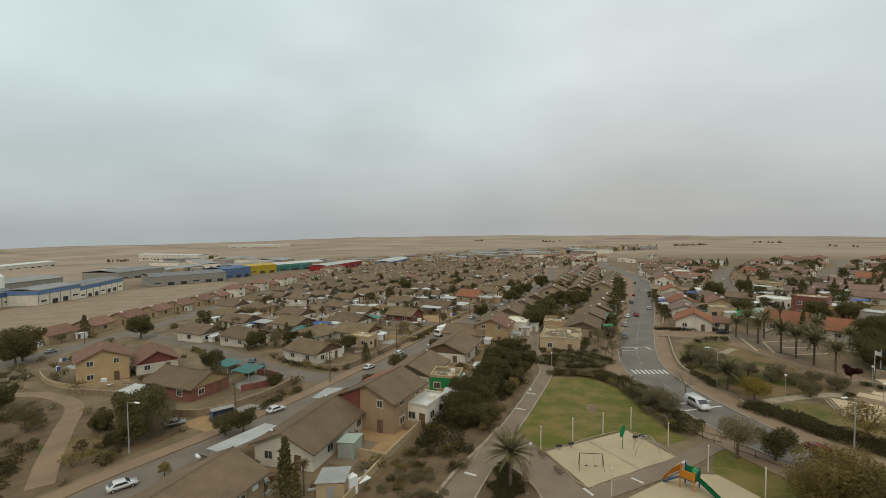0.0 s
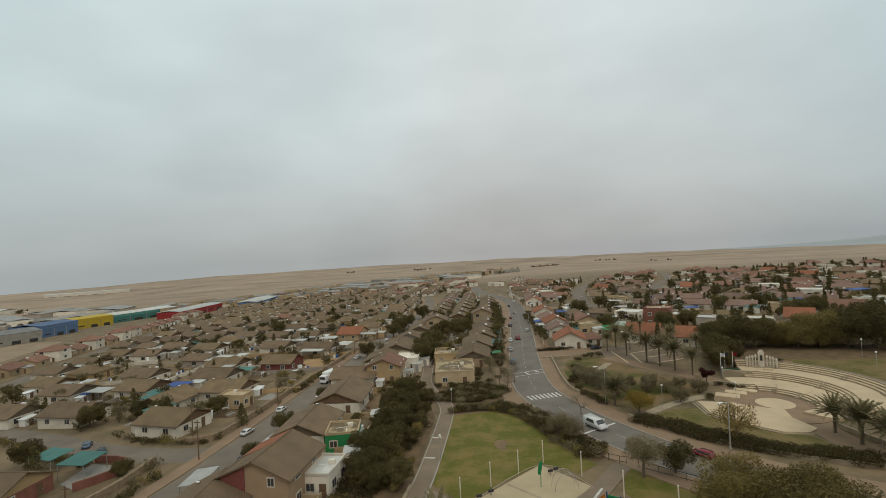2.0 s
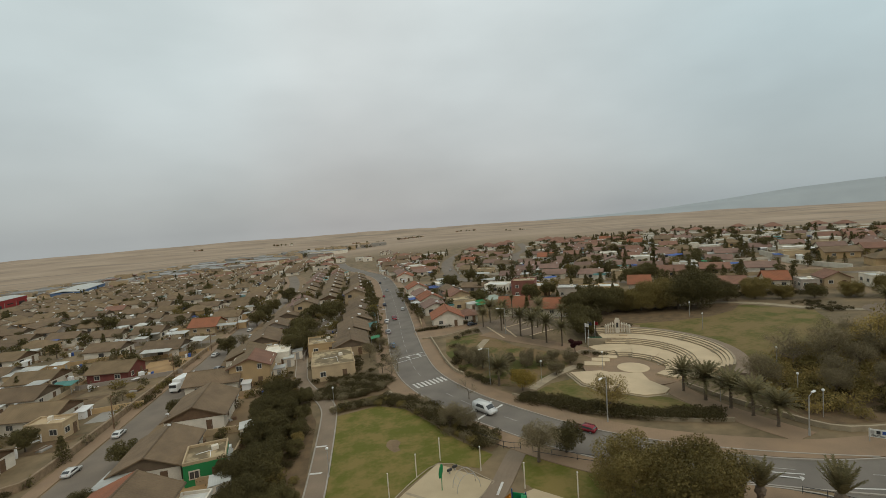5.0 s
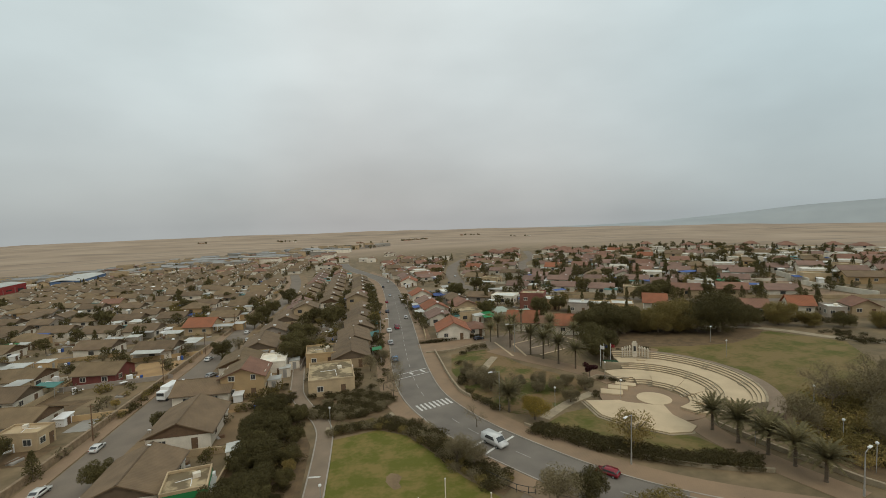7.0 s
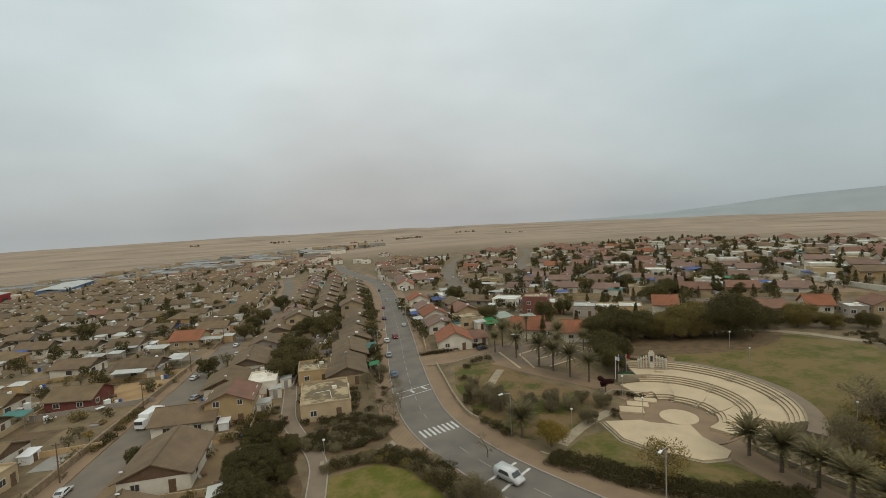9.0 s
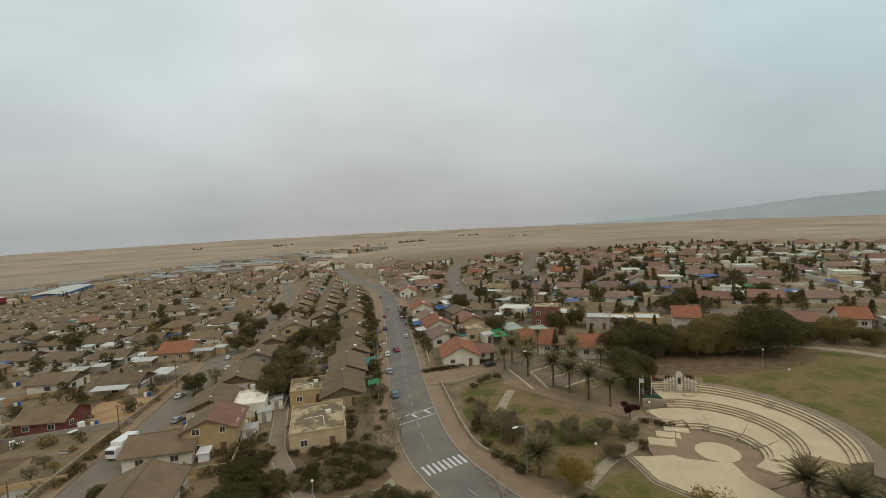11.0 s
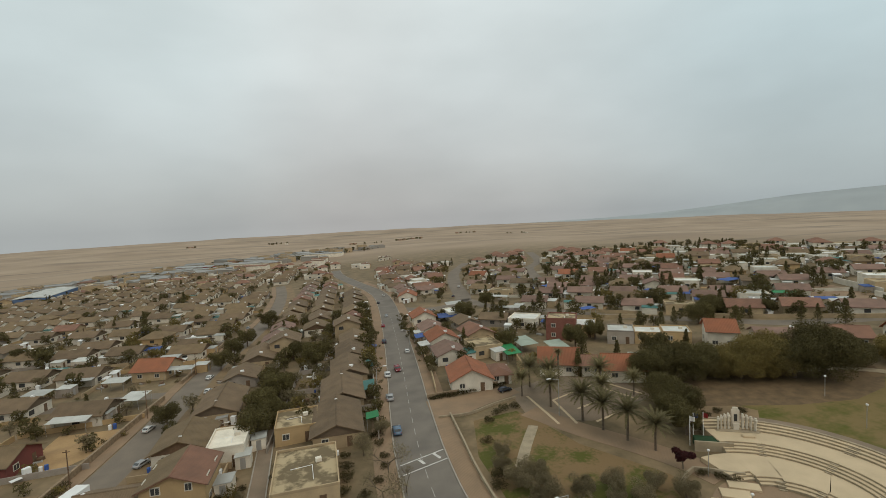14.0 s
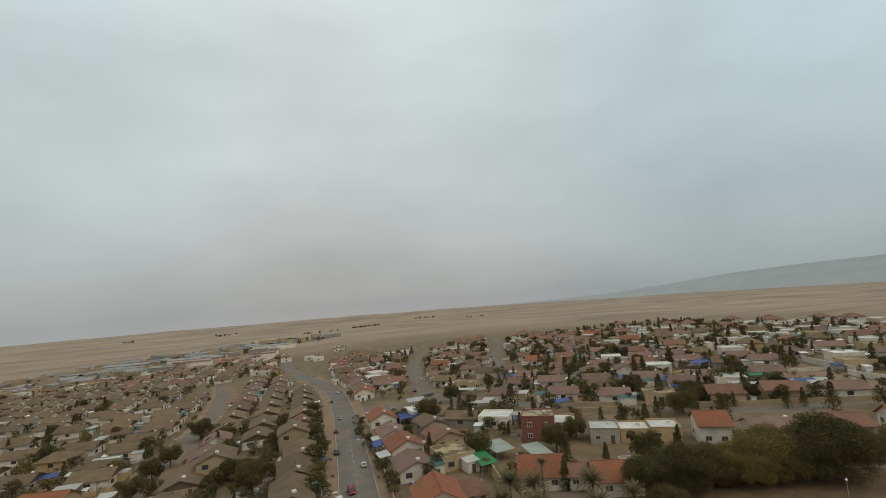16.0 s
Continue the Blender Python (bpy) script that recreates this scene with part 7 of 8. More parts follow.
sg = thing("notice_board", at(59.2, 61.6, -42), "grey-white notice board with faded picture panels", "sign board")
for sx in (-0.78, 0.78):
    part("post", rod(bmnew(), (sx, 0, -0.3), (sx, 0, 1.75), 0.045), STEEL, sg)
bd = part("board", box(bmnew(), 0, 0, 0.65, 1.75, 0.07, 1.0, 0, 0.01), SHEET, sg)
for k in range(3):
    part("picture", box(bmnew(), -0.54 + 0.54 * k, -0.045, 1.08, 0.36, 0.02, 0.4), (STEEL, DARKSTEEL, BLUE)[k], bd)
for k in range(3):
    part("text_bar", box(bmnew(), -0.1 * k, -0.045, 0.76 + 0.09 * k, 1.3 - 0.2 * k, 0.02, 0.035), DARKSTEEL, bd)


# ---------------- vehicles ----------------
def car(m, paint, label, estate=0.0, van=False):
    r = thing("car", m, label, "car", "cars")
    L, Wd, H = (4.9, 1.9, 1.95) if van else (4.3, 1.72, 1.45)
    bm = bmnew()
    if van:
        prof = [(-2.4, 0.35), (2.4, 0.35), (2.42, 0.9), (1.7, 1.1), (1.0, 1.85), (-2.2, 1.92), (-2.42, 1.2)]
    else:
        prof = [(-2.1, 0.32), (2.1, 0.32), (2.14, 0.75), (1.15, 0.92), (0.45, 1.42), (-1.1 - estate, 1.44), (-1.75 - estate * 0.35, 0.98), (-2.14, 0.9)]
    prism(bm, prof, -Wd / 2, Wd / 2)
    bmesh.ops.bevel(bm, geom=bm.edges[:], offset=0.07, segments=2, affect="EDGES")
    soft(part("body", bm, paint, r))
    sill, top = (1.15, 1.75) if van else (0.95, 1.34)
    for s in (-1, 1):
        bm = bmnew()
        prism(bm, [(0.85, sill), (0.5, top), (-1.0 - estate, top), (-1.45 - estate, sill)], s * Wd / 2 - 0.02, s * Wd / 2 + 0.02)
        part("side_window", bm, GLASS, r)
    bm = bmnew()
    prism(bm, [(1.08 + 0.55 * van, sill + 0.02), (0.5 + 0.5 * van, top + 0.04), (0.54 + 0.5 * van, top + 0.05), (1.13 + 0.55 * van, sill + 0.04)], -Wd / 2 + 0.15, Wd / 2 - 0.15)
    part("windscreen", bm, GLASS, r)
    bm = bmnew()
    xb = -2.4 if van else -1.75 - estate * 0.35
    prism(bm, [(xb - 0.03, sill + 0.1), (xb + 0.1 + (0 if van else 0.45), top), (xb + 0.05 + (0 if van else 0.45), top + 0.03), (xb - 0.06, sill + 0.12)], -Wd / 2 + 0.2, Wd / 2 - 0.2)
    part("rear_window", bm, GLASS, r)
    for sx in (-1.3, 1.32):
        for s in (-1, 1):
            w = part("wheel", rod(bmnew(), (sx, s * (Wd / 2 - 0.16), 0.31), (sx, s * (Wd / 2 + 0.02), 0.31), 0.31, seg=14), RUBBER, r)
            part("hub", rod(bmnew(), (sx, s * (Wd / 2), 0.31), (sx, s * (Wd / 2 + 0.035), 0.31), 0.18, seg=10), STEEL, w)
    for s in (-1, 1):
        part("headlight", box(bmnew(), L / 2 - 0.05, s * 0.62, 0.62, 0.08, 0.3, 0.14), WHITE, r)
        part("tail_light", box(bmnew(), -L / 2 + 0.05, s * 0.66, 0.75, 0.08, 0.2, 0.16), RED, r)
    return r


CARS = (("white", 0, 0.0), ("silver", 1, 0.0), ("dark", 2, 0.3), ("red", 3, 0.45), ("blue", 4, 0.0))


def put_car(k, x, y, rz):
    n, i, e = CARS[k]
    article = {"white": "white hatchback parked by the kerb", "silver": "silver saloon car parked outdoors", "dark": "dark estate car parked outdoors", "red": "dark red estate car on the street", "blue": "blue-grey hatchback parked outdoors"}[n]
    cached(("car", k), lambda m: car(m, CARPAINTS[i], article, e), at(x, y, rz, 0.03, 0.84))


for k, x, y, rz in ((4, 7.6, 139.5, 91), (1, 7.7, 156.5, 91), (0, 8.5, 172.5, 90), (3, 11.4, 176, -86), (0, 16.0, 192, 88), (2, 10.2, 207, 88), (3, 11.6, 231.5, 88), (1, 14.4, 251, -88), (2, 13.2, 287, 92), (0, 17.5, 311, 92), (2, 32.2, 150.5, 10), (3, 30.2, 78.6, 128), (0, -46.2, 43, 65), (1, -57.4, 58.6, 55), (0, -46.0, 68, 70), (0, -44.2, 95, 82), (2, -37.8, 82.5, 84), (0, -43.6, 108, 88), (0, -41.9, 160.5, 78), (1, -36.6, 144, 62), (0, -39.2, 193.5, 84), (0, -36.2, 181, 88), (4, -74.5, 92.5, 120), (2, -68.5, 89, 140), (1, -139.5, 86, 105), (0, -151, 117, 110), (0, -37, 240, 90), (1, -43, 262, 90), (1, 34, 250, 40), (2, 50, 280, 70), (0, 60, 310, 75)):
    put_car(k, x, y, rz)
car(at(18.5, 90.4, -60, 0.03, 0.88), CARPAINTS[0], "white van driving on the main street", van=True)
tr = thing("box_truck", at(-41.4, 131.5, -104, 0.03), "white box truck parked on the side street", "truck")
part("cargo_box", box(bmnew(), -0.9, 0, 0.7, 4.2, 2.1, 2.1, 0, 0.04), WHITE, tr)
part("cab", box(bmnew(), 2.0, 0, 0.45, 1.5, 1.9, 1.75, 0, 0.15), WHITE, tr)
part("windscreen", box(bmnew(), 2.72, 0, 1.3, 0.1, 1.6, 0.65), GLASS, tr)
for sx in (-1.8, 1.9):
    for s in (-1, 1):
        part("wheel", rod(bmnew(), (sx, s * 0.75, 0.4), (sx, s * 1.0, 0.4), 0.4, seg=12), RUBBER, tr)


# ---------------- sheds, awnings, sheets ----------------
def awning(m, w, l, h, mat, label):
    r = thing("carport", m, label, "carport", "carports")
    bm = bmnew()
    prism(bm, [(-w / 2, h), (w / 2, h + 0.3), (w / 2, h + 0.37), (-w / 2, h + 0.07)], -l / 2, l / 2)
    part("roof_sheet", bm, mat, r)
    for sx in (-1, 1):
        for sy in (-1, 1):
            part("post", rod(bmnew(), (sx * (w / 2 - 0.15), sy * (l / 2 - 0.15), -0.5), (sx * (w / 2 - 0.15), sy * (l / 2 - 0.15), h + 0.15 + 0.13 * sx), 0.05, seg=6), STEEL, r)
    return r


def shed(m, w, l, h, wall, roof, label):
    r = thing("shed", m, label, "shed", "sheds")
    part("wall", box(bmnew(), 0, 0, -0.5, w, l, h + 0.5), wall, r)
    bm = bmnew()
    prism(bm, [(-w / 2 - 0.15, h), (w / 2 + 0.15, h + 0.18), (w / 2 + 0.15, h + 0.25), (-w / 2 - 0.15, h + 0.07)], -l / 2 - 0.15, l / 2 + 0.15)
    part("roof", bm, roof, r)
    part("door", box(bmnew(), 0, -l / 2 - 0.02, 0, 0.85, 0.05, 1.9), STEEL, r)
    return r


random.seed(21)
awning(at(-38.2, 53.6, -10), 3.4, 8.6, 2.5, SHEET, "carport with pale translucent sheet roof")
awning(at(-38.5, 72, 6), 3.2, 5, 2.4, SHEET, "carport with grey sheet roof")
shed(at(-21.8, 49.5, 20), 3.0, 3.0, 2.2, WALLS[0], SHEET, "small plastered shed with white roof")
shed(at(-25.6, 58.6, 8), 2.2, 2.6, 2.0, MINT, MINT, "small grey-green metal shed in the yard")
for x, y, rz in ((-19.4, 80, 12), (-20.8, 86.5, 10), (-19.6, 97, 10), (-18.4, 137.5, 5), (-17, 143.5, 5), (-19.4, 129.5, 0)):
    shed(at(x, y, rz), 2.4, 2.8, 2.1, WALLS[1], SHEET, "small white shed with pale roof")
for x, y, w, l, mt, lb in ((-51.8, 178.5, 5.5, 5.0, SHEET, "carport with white sheet roof"), (-75.5, 203, 3.5, 7, SHEET, "awning with white sheet roof"), (-37, 128, 3, 5, SHEET, "carport with grey sheet roof"), (3.4, 143.5, 2.4, 3.0, GREEN, "small bright green awning"), (3.4, 161, 2.6, 6, TEAL, "awning with grey-green sheet"), (3.8, 178, 2.6, 6, TEAL, "awning with grey-green sheet"), (20.8, 190, 3, 5, SHEET, "awning with pale sheet"), (21, 200, 3, 5, BLUE, "awning with blue sheet"), (21.5, 206, 3, 4, SHEET, "awning with pale sheet"), (42, 236, 8, 7, SHEET, "large white sheet roof"), (36, 226, 8, 8, BLUE, "large blue sheet roof"), (41, 172, 4, 9, GREEN, "green shade sheet beside a house"), (47.4, 178, 5, 9, MINT, "long pale green sheet roof"), (53.6, 169.5, 4.5, 10, MINT, "long pale green sheet roof"), (-4.6, 238, 5, 6, BLUE, "blue sheet roof on a house yard"), (-33.5, 85, 4, 5, SHEET, "carport with grey sheet roof"), (-72, 83, 4, 5, TEAL, "carport with grey-green sheet"), (-104, 72, 3, 4, SHEET, "pale sheet over a yard"), (-74.5, 64, 3.5, 4, SHEET, "white sheet over a yard"), (-64, 80.5, 4.5, 5, TEAL, "carport with grey-green sheet"), (160, 225.8, 9, 6, BLUE, "large blue tarpaulin over a yard"), (168.4, 284.5, 6, 5, BLUE, "blue tarpaulin over a yard"), (121, 226, 3, 3, BLUE, "small blue tarpaulin over a yard"), (130.5, 213, 3.4, 3, BLUE, "small blue tarpaulin over a yard"), (150.8, 193.6, 4.5, 4, GREEN, "bright green shade sheet over a yard"), (154.6, 202.6, 4, 4, TEAL, "turquoise shade sheet over a yard"), (94.2, 264.9, 5, 6, BLUE, "blue tarpaulin over a yard"), (83, 207.6, 5, 4, BLUE, "blue tarpaulin beside a house"), (43.5, 250, 7, 7, SHEET, "large white sheet roof")):
    awning(at(x, y, random.uniform(-6, 6) + (84 if x < -40 else 0)), w, l, 2.4, mt, lb)
# spread through the yards of the town
for k in range(330):
    x, y = random.uniform(-170, 300), random.uniform(110, 420)
    ok = (-150 < x < -48 and y > 120) or (x > 50 and y > 200 and y < 430 - 0.22 * max(0, x - 150)) or (x > 130 and 160 < y < 380)
    if ok and clear(x, y, (MAIN, ROAD2, ROAD3, CROSS, CROSS2, ROADC, ROADD, ROADR), 6):
        c = random.random()
        mt, lb = (SHEET, "awning with pale sheet roof in a yard") if c < 0.7 else (BLUE, "awning with blue sheet in a yard") if c < 0.85 else (TEAL, "awning with grey-green sheet in a yard") if c < 0.94 else (GREEN, "awning with green sheet in a yard")
        rz = 84 if x < 0 else 57
        if math.hypot(x, y - 60) > 210:
            continue
        key = ("awn", mt.name, k % 3)
        w, l = ((3, 5), (4, 6), (3, 8))[k % 3]
        cached(key, lambda m: awning(m, w, l, 2.5, mt, lb), at(x, y, rz + random.uniform(-4, 4)))
        if random.random() < 0.5:
            cached(("yardshed", k % 2), lambda m: shed(m, 3, 3.6, 2.3, WALLS[k % 4], SHEET, "small plastered shed in a yard"), at(x + 5, y + 3, rz))

# trodden, paved and green yards between the houses
for k in range(150):
    zone = random.random()
    if zone < 0.55:
        x, y = random.uniform(-140, -50), random.uniform(62, 270)
    elif zone < 0.75:
        x, y = random.uniform(-36, -23), random.uniform(46, 230)
    else:
        x, y = random.uniform(45, 200), random.uniform(165, 290)
    if x > 0 and y < 220 - 0.45 * (x - 45) or not clear(x, y, (MAIN, ROAD2, ROAD3, CROSS, CROSS2, ROADC, ROADD, ROADR), 9):
        continue
    a, ln, w = radians(84 if x < -40 else 3 if x < 0 else 57), random.uniform(3, 9), random.uniform(3, 8)
    mt, lb = random.choice(((YARD, "bare orange-brown yard"), (CONCRETE, "grey concrete yard"), (DIRT, "trodden earth yard"), (PAVE2, "grey paved yard"), (LAWN, "small green yard lawn"), (BED, "dark dug garden bed")))
    dx, dy = math.cos(a) * ln / 2, math.sin(a) * ln / 2
    ground_part("yard", ribbon(bmnew(), [(x - dx, y - dy), (x + dx, y + dy)], w, 0.03 + 0.0002 * k), mt, lb + " beside a house", "yard")

ground_part("yard", patch(bmnew(), [(157, 200), (168, 206), (184, 202), (177, 184), (169, 172), (167, 152), (158, 160)], 0.06), PAVE, "pale paved open ground below a white wall", "yard")

# low yard walls of the western blocks
for c in range(4):
    for r in range(9):
        x, y = -57 - c * 26 - 13, 112 + r * 22.5 + (c % 2) * 9
        if clear(x, y, (ROAD2, ROAD3, CROSS, CROSS2), 14):
            wall_line("yard_wall", [(x, y - 10), (x, y), (x, y + 10)], 1.2, 0.2, random.choice(WALLS[:4]), "plastered wall between yards", 5)
            wall_line("yard_wall", [(x, y + 11), (x + 12, y + 11.5), (x + 24, y + 12)], 1.1, 0.2, random.choice(WALLS[:4]), "plastered wall between yards", 5)

# utility poles along the side street
for x, y in ((-46.6, 84), (-46.2, 112), (-45.6, 140), (-45, 168), (-44.6, 200), (-48.5, 62), (-142, 96), (-160, 140), (-53, 92)):
    def upole(m):
        r = thing("utility_pole", m, "slim weathered wooden utility pole", "pole", "utility poles")
        part("shaft", rod(bmnew(), (0, 0, -0.3), (0, 0, 6.5), 0.11, 0.08), WOOD, r)
        part("cross_arm", box(bmnew(), 0, 0, 6.1, 1.1, 0.08, 0.1), WOOD, r)
        return r
    cached("upole", upole, at(x, y))

# ---------------- works and warehouses to the west ----------------
def works(x, y, rz, w, l, h, wall, roof, label, band=None, bays=0):
    r = thing("warehouse", at(x, y, rz), label, "warehouse", "warehouses")
    part("wall", box(bmnew(), 0, 0, -4, w, l, h + 4), wall, r)
    bm = bmnew()
    prism(bm, [(-w / 2 - 0.4, h), (0, h + w * 0.05), (w / 2 + 0.4, h), (w / 2 + 0.4, h + 0.3), (0, h + w * 0.05 + 0.3), (-w / 2 - 0.4, h + 0.3)], -l / 2 - 0.4, l / 2 + 0.4)
    part("roof", bm, roof, r)
    if band:
        bm = bmnew()
        box(bm, w / 2 + 0.1, 0, h - 2.2, 0.3, l + 0.5, 2.3)
        box(bm, 0, -l / 2 - 0.1, h - 2.2, w, 0.3, 2.3)
        part("cladding_band", bm, band, r)
    for k in range(bays):
        y0 = -l / 2 + l * (k + 0.5) / bays
        part("gate" if k % 3 else "window", box(bmnew(), w / 2 + 0.03, y0, 0.3 if k % 3 else 2.2, 0.12, l / bays * 0.5, 2.6 if k % 3 else 0.9), DARKSTEEL if k % 3 else GLASS, r)
        part("pilaster", box(bmnew(), w / 2 + 0.1, y0 - l / bays / 2, -2, 0.2, 0.4, h + 1.8), CONCRETE, r)
    return r


works(-302, 140, 24, 20, 30, 7.5, WALLS[1], WORKROOF, "long white works hall with blue band", HALLBLUE, 5)
works(-295, 166, 24, 18, 30, 8.5, WALLS[1], WORKROOF, "white works hall with deep blue band and pale roof", HALLBLUE, 4)
works(-314, 200, 31, 18, 50, 8, WALLS[1], WORKROOF, "long white works hall with blue band and grey piers", HALLBLUE, 7)
works(-328, 282, -25, 32, 54, 7.5, CONCRETE, WORKROOF, "broad grey concrete works hall", CONCRETE, 6)
works(-333, 331, 0, 26, 30, 9, HALLBLUE, HALLBLUE, "works hall clad in blue sheet, haze painted into its colour", HALLBLUE, 3)
works(-351, 386, -17, 24, 31, 8.5, YELLOW, YELLOW, "works hall with yellow cladding", YELLOW, 3)
works(-347, 441, -15, 26, 64, 8, TEAL, SHEET, "works hall with green walls and pale roof", TEAL, 4)
works(-293, 447, 4, 22, 76, 6.5, RED, SHEET, "works hall with red walls and pale roof", RED, 5)
works(-262, 520, 10, 24, 70, 6, HALLBLUE, SHEET, "works hall with blue walls and pale roof", HALLBLUE, 4)
works(-828, 668, -86, 30, 150, 10, WALLS[1], SHEET, "very long white hall with grey piers", None, 16)
works(-930, 465, 26, 30, 117, 8, WALLS[1], SHEET, "long white hall with pale roof", None, 8)
works(-1357, 1469, -47, 40, 230, 11, WALLS[1], SHEET, "very long pale hall on the desert hill", None, 6)
works(-420, 200, 14, 30, 80, 7, CONCRETE, WORKROOF, "grey works hall with pale roof", None, 4)
works(-470, 330, 14, 40, 60, 8, CONCRETE, WORKROOF, "grey works hall with pale roof", None, 4)
works(-520, 470, 60, 20, 90, 9, WALLS[1], WORKROOF, "long white hall beyond the works", None, 8)
works(-120, 690, 80, 22, 60, 6, WALLS[1], WORKROOF, "white hall beyond the town", None, 3)
works(-200, 720, 80, 22, 50, 6, RED, WORKROOF, "red hall beyond the town", RED, 3)
works(-40, 760, 80, 20, 60, 6, WALLS[1], WORKROOF, "white hall beyond the town", None, 3)
for k in range(44):
    works(random.uniform(-300, -20), random.uniform(600, 780), random.choice((10, 80)), random.uniform(9, 14), random.uniform(14, 28), random.uniform(4, 6), random.choice((WALLS[0], WALLS[1], CONCRETE)), random.choice((WORKROOF, CONCRETE, ROOFS[2])), "low workshop at the edge of town", None, 2)
for k in range(30):
    x, y = random.uniform(-720, -370), random.uniform(120, 620)
    if min(math.hypot(x - a, y - b) for a, b in ((-420, 200), (-470, 330), (-520, 470), (-345, 285), (-345, 415), (-350, 470))) > 55:
        works(x, y, random.choice((14, 16, 104)), random.uniform(16, 30), random.uniform(30, 70), random.uniform(5, 8), random.choice((CONCRETE, WALLS[1], WALLS[3])), random.choice((WORKROOF, CONCRETE, CONCRETE)), "low grey works hall with sheet roof", None, 0)
tk = thing("silo", at(-350, 172), "white cement silo beside the works", "silo")
part("drum", rod(bmnew(), (0, 0, -4), (0, 0, 14), 2.2, seg=16), WHITE, tk)
part("cone", rod(bmnew(), (0, 0, 14), (0, 0, 16), 2.2, 0.4, seg=16), WHITE, tk)

# ---------------- farms and groves in the desert ----------------
random.seed(31)
groves = []
for bearing, reach, n in ((7.0, 1450, 26), (14.1, 1750, 10), (-8.0, 1700, 12), (2.1, 1250, 6), (-58, 1150, 14), (-50, 1000, 10), (20, 1500, 5), (-17, 1900, 6)):
    fx, fy = math.sin(radians(bearing)) * reach, 40 + math.cos(radians(bearing)) * reach
    for k in range(n):
        kk = random.choice(["fardark", "fardark", "farpine"])
        groves.append((kk, TREES[kk], at(fx + random.uniform(-38, 38), fy + random.uniform(-12, 12), 0, 0, random.uniform(0.8, 1.4))))
    for k in range(max(2, n // 4)):
        put_house(random.choice(["flatw", "redb"]), fx + random.uniform(-45, 45), fy + random.uniform(-18, 18), random.uniform(0, 90), 0, False)
join_stuff("groves", groves, "dark groves round far desert farms", "trees")
join_stuff("far_houses", FAR, "far rows of low houses with brown and red roofs", "houses")

# ---------------- litter of the yards ----------------
def junk(kind):
    def make(m):
        r = thing("junk", m, "yard junk", "junk")
        if kind == 0:
            part("crate", box(bmnew(), 0, 0, -0.1, 0.9, 0.7, 0.7, 15, 0.03), WOOD, r)
            part("sheet", box(bmnew(), 0.7, 0.3, -0.1, 0.5, 1.2, 0.35, 40, 0.02), STEEL, r)
        elif kind == 1:
            part("barrel", rod(bmnew(), (0, 0, -0.1), (0, 0, 0.9), 0.3, seg=10), BLUE, r)
            part("barrel", rod(bmnew(), (0.7, 0.2, -0.1), (0.7, 0.2, 0.85), 0.28, seg=10), WHITE, r)
        elif kind == 2:
            part("pile", box(bmnew(), 0, 0, -0.1, 1.8, 1.1, 0.5, 30, 0.1), CONCRETE, r)
            part("plank", box(bmnew(), 0, 0.1, 0.4, 2.4, 0.3, 0.08, 20), WOOD, r)
        elif kind == 4:
            part("cabinet", box(bmnew(), 0, 0, -0.1, 0.9, 0.7, 1.7, 8, 0.03), WHITE, r)
            part("table", box(bmnew(), 1.3, 0.4, 0.6, 1.3, 0.8, 0.06, 8), WHITE, r)
        return r
    return make


bits = []
for k in range(900):
    zone = random.random()
    if zone < 0.5:
        x, y = random.uniform(-150, -46), random.uniform(66, 300)
    elif zone < 0.62:
        x, y = random.uniform(-36, -20), random.uniform(45, 235)
    elif zone < 0.74:
        x, y = random.uniform(-14, 4), random.uniform(136, 250)
    elif zone < 0.8:
        x, y = random.uniform(19, 40), random.uniform(165, 250)
    else:
        x, y = random.uniform(45, 230), random.uniform(155, 330)
    if x > 0 and y < 158 + max(0, 70 - x) * 0.2 or x > 60 and y < 215 - 0.5 * (x - 60):
        continue
    if clear(x, y, (MAIN, ROAD2, ROAD3, CROSS, CROSS2, ROADC, ROADD, ROADR), 9.5 if x < -46 else 6):
        q = random.choice((0, 0, 1, 2, 2, 4))
        bits.append((q, junk(q), at(x, y, random.uniform(0, 360), 0, random.uniform(0.7, 1.3))))
join_stuff("yard_litter", bits, "crates, barrels, cabinets and planks in the yards", "clutter")
bits = []
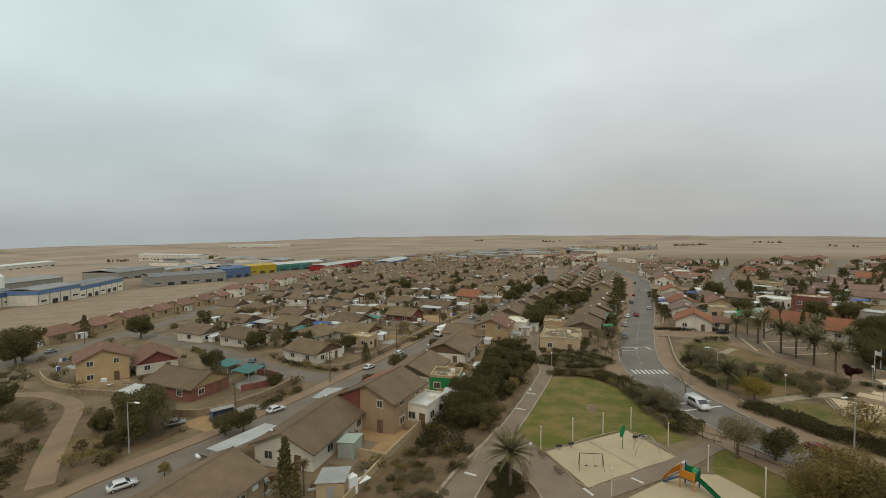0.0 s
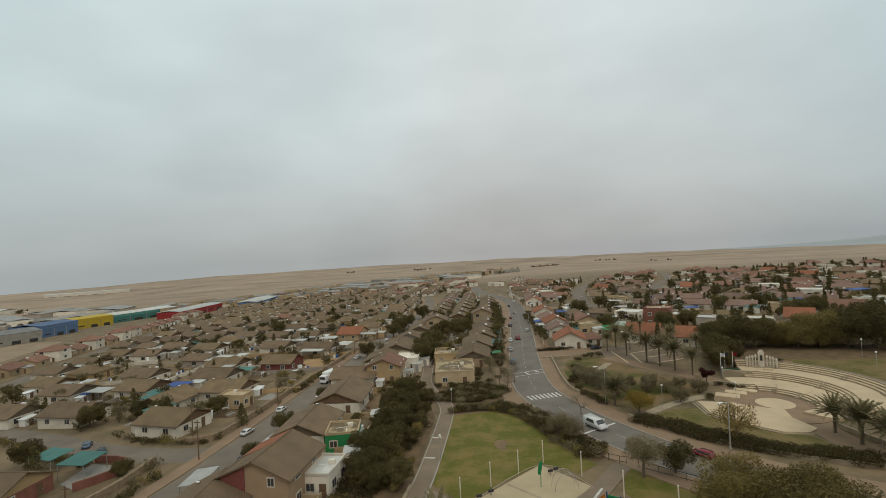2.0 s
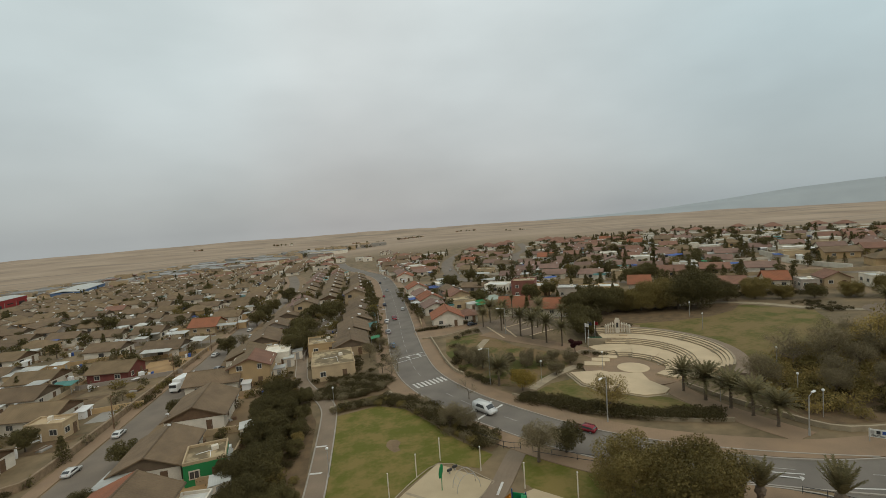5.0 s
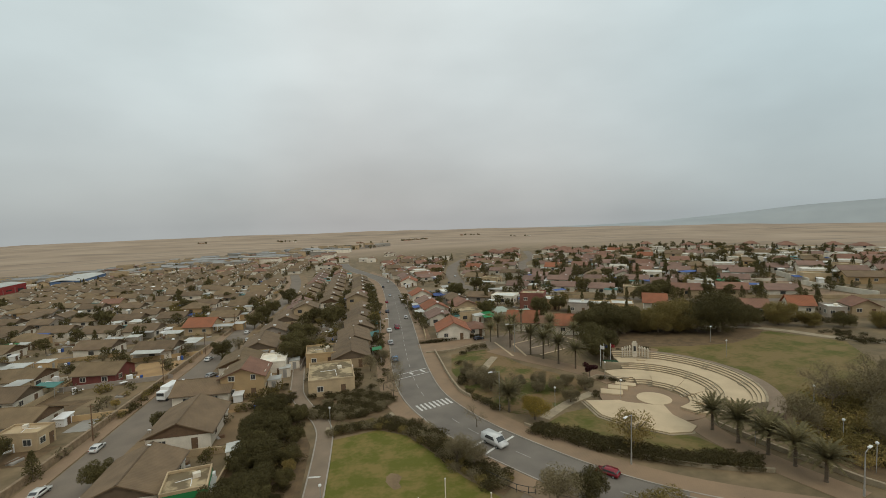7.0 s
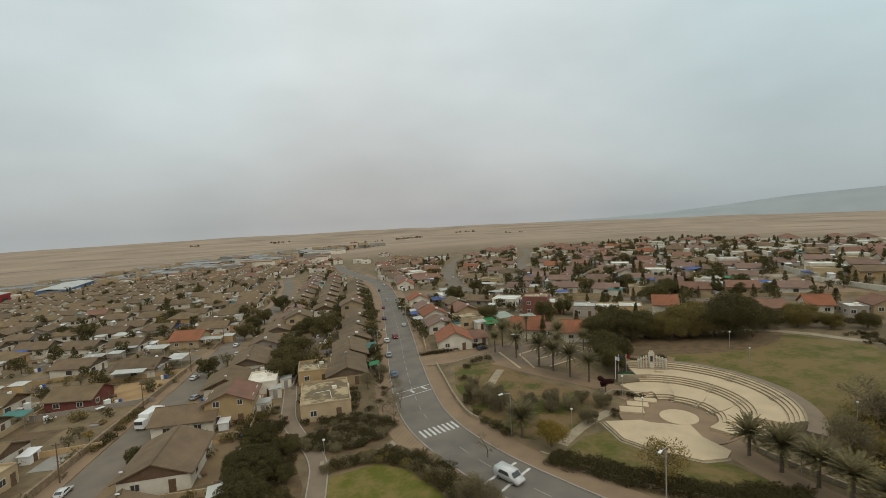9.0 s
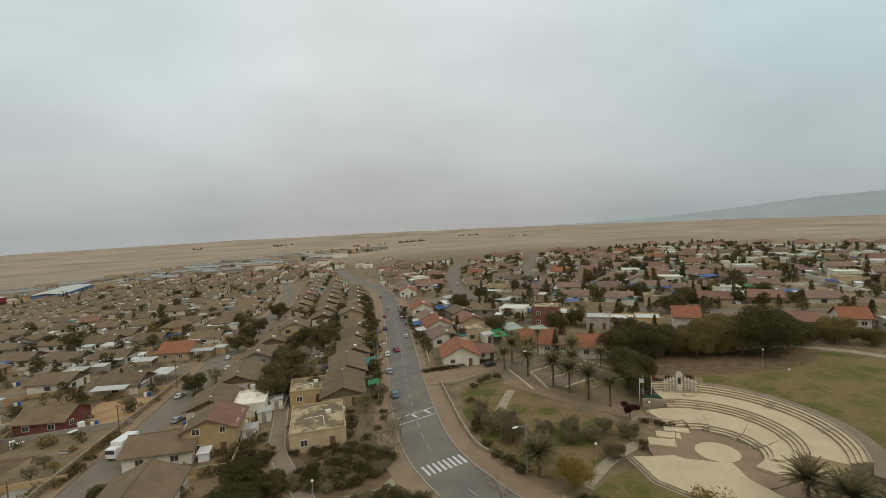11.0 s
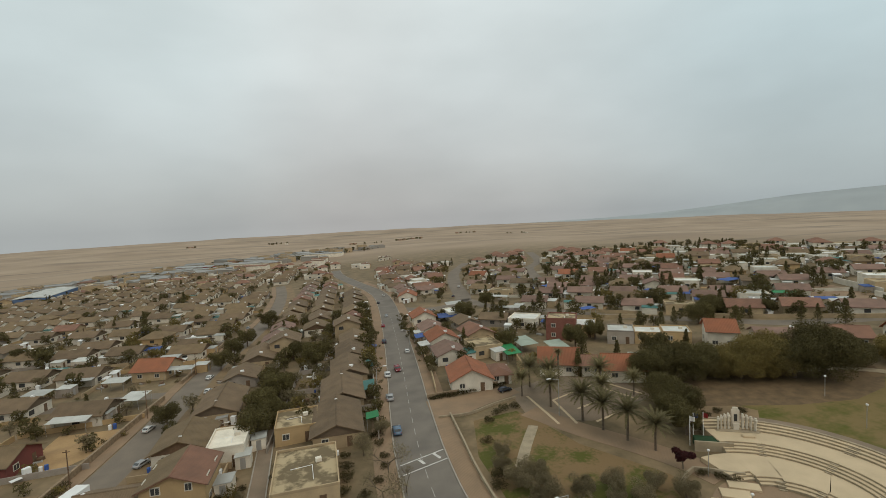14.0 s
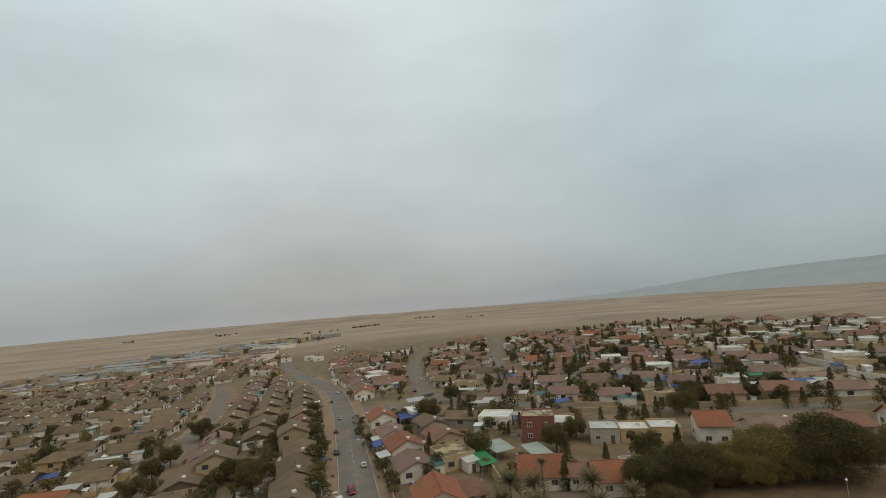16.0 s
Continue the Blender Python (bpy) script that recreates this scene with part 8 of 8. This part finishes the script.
for k in range(900):
    zone = random.random()
    if zone < 0.52:
        x, y = random.uniform(-150, -46), random.uniform(62, 300)
    elif zone < 0.66:
        x, y = random.uniform(-36, -20), random.uniform(40, 240)
    elif zone < 0.8:
        x, y = random.uniform(-15, 5), random.uniform(136, 250)
    else:
        x, y = random.uniform(40, 220), random.uniform(150, 320)
    if x > 0 and (y < 158 + max(0, 70 - x) * 0.2 and x > 6 or x > 60 and y < 215 - 0.5 * (x - 60)):
        continue
    if clear(x, y, (MAIN, ROAD2, ROAD3, CROSS, CROSS2, ROADC, ROADD, ROADR), 5.0):
        kk = random.choice(["yshrub1", "yshrub2", "yshrub3"])
        bits.append((kk, TREES[kk], at(x, y, random.uniform(0, 360), 0, random.uniform(0.6, 1.5))))
join_stuff("yard_shrubs", bits, "small dark shrubs growing in the yards", "shrubs")


# small sheds, awnings and covers packed into the yards
def lean(q):
    def make(m):
        r = thing("lean_to", m, "yard shed", "shed")
        w, l, h = ((2.6, 3.4, 2.2), (3.4, 2.4, 2.0), (2.2, 2.2, 1.9), (4.2, 3.0, 2.3), (3.0, 5.0, 2.4), (2.4, 1.6, 1.4))[q]
        part("wall", box(bmnew(), 0, 0, -0.6, w, l, h + 0.6), (WALLS[1], WALLS[3], SHEET, WALLS[0], WALLS[1], WHITE)[q], r)
        bm = bmnew()
        prism(bm, [(-w / 2 - 0.2, h), (w / 2 + 0.2, h + 0.25), (w / 2 + 0.2, h + 0.33), (-w / 2 - 0.2, h + 0.08)], -l / 2 - 0.2, l / 2 + 0.2)
        part("roof", bm, (SHEET, BLUE, WHITE, SHEET, TEAL, WHITE)[q], r)
        part("door", box(bmnew(), 0, -l / 2 - 0.02, 0, 0.8, 0.06, min(1.85, h - 0.1)), WOOD, r)
        return r
    return make


bits = []
for x, y, rz in YARDS:
    if math.hypot(x, y) > 430:
        continue
    for k in range(random.choice((1, 1, 2)) if x < 40 else random.choice((1, 2, 2))):
        a = radians(rz)
        u, v = random.choice(((random.uniform(-3, 3), -6.9), (-6.0, random.uniform(-5, 5)), (6.0, random.uniform(-5, 5)), (random.uniform(-4, 4), 6.8)))
        px, py = x + u * math.cos(a) - v * math.sin(a), y + u * math.sin(a) + v * math.cos(a)
        if clear(px, py, (MAIN, ROAD2, ROAD3, CROSS, CROSS2, ROADC, ROADD, ROADR, ROADS, FOOT), 6.0):
            q = random.choice((0, 0, 1, 2, 2, 3, 4, 5, 5))
            bits.append((q, lean(q), at(px, py, rz + random.uniform(-5, 5), 0, random.uniform(0.8, 1.15))))
join_stuff("yard_sheds", bits, "small white, grey and blue sheds packed between the houses", "sheds")
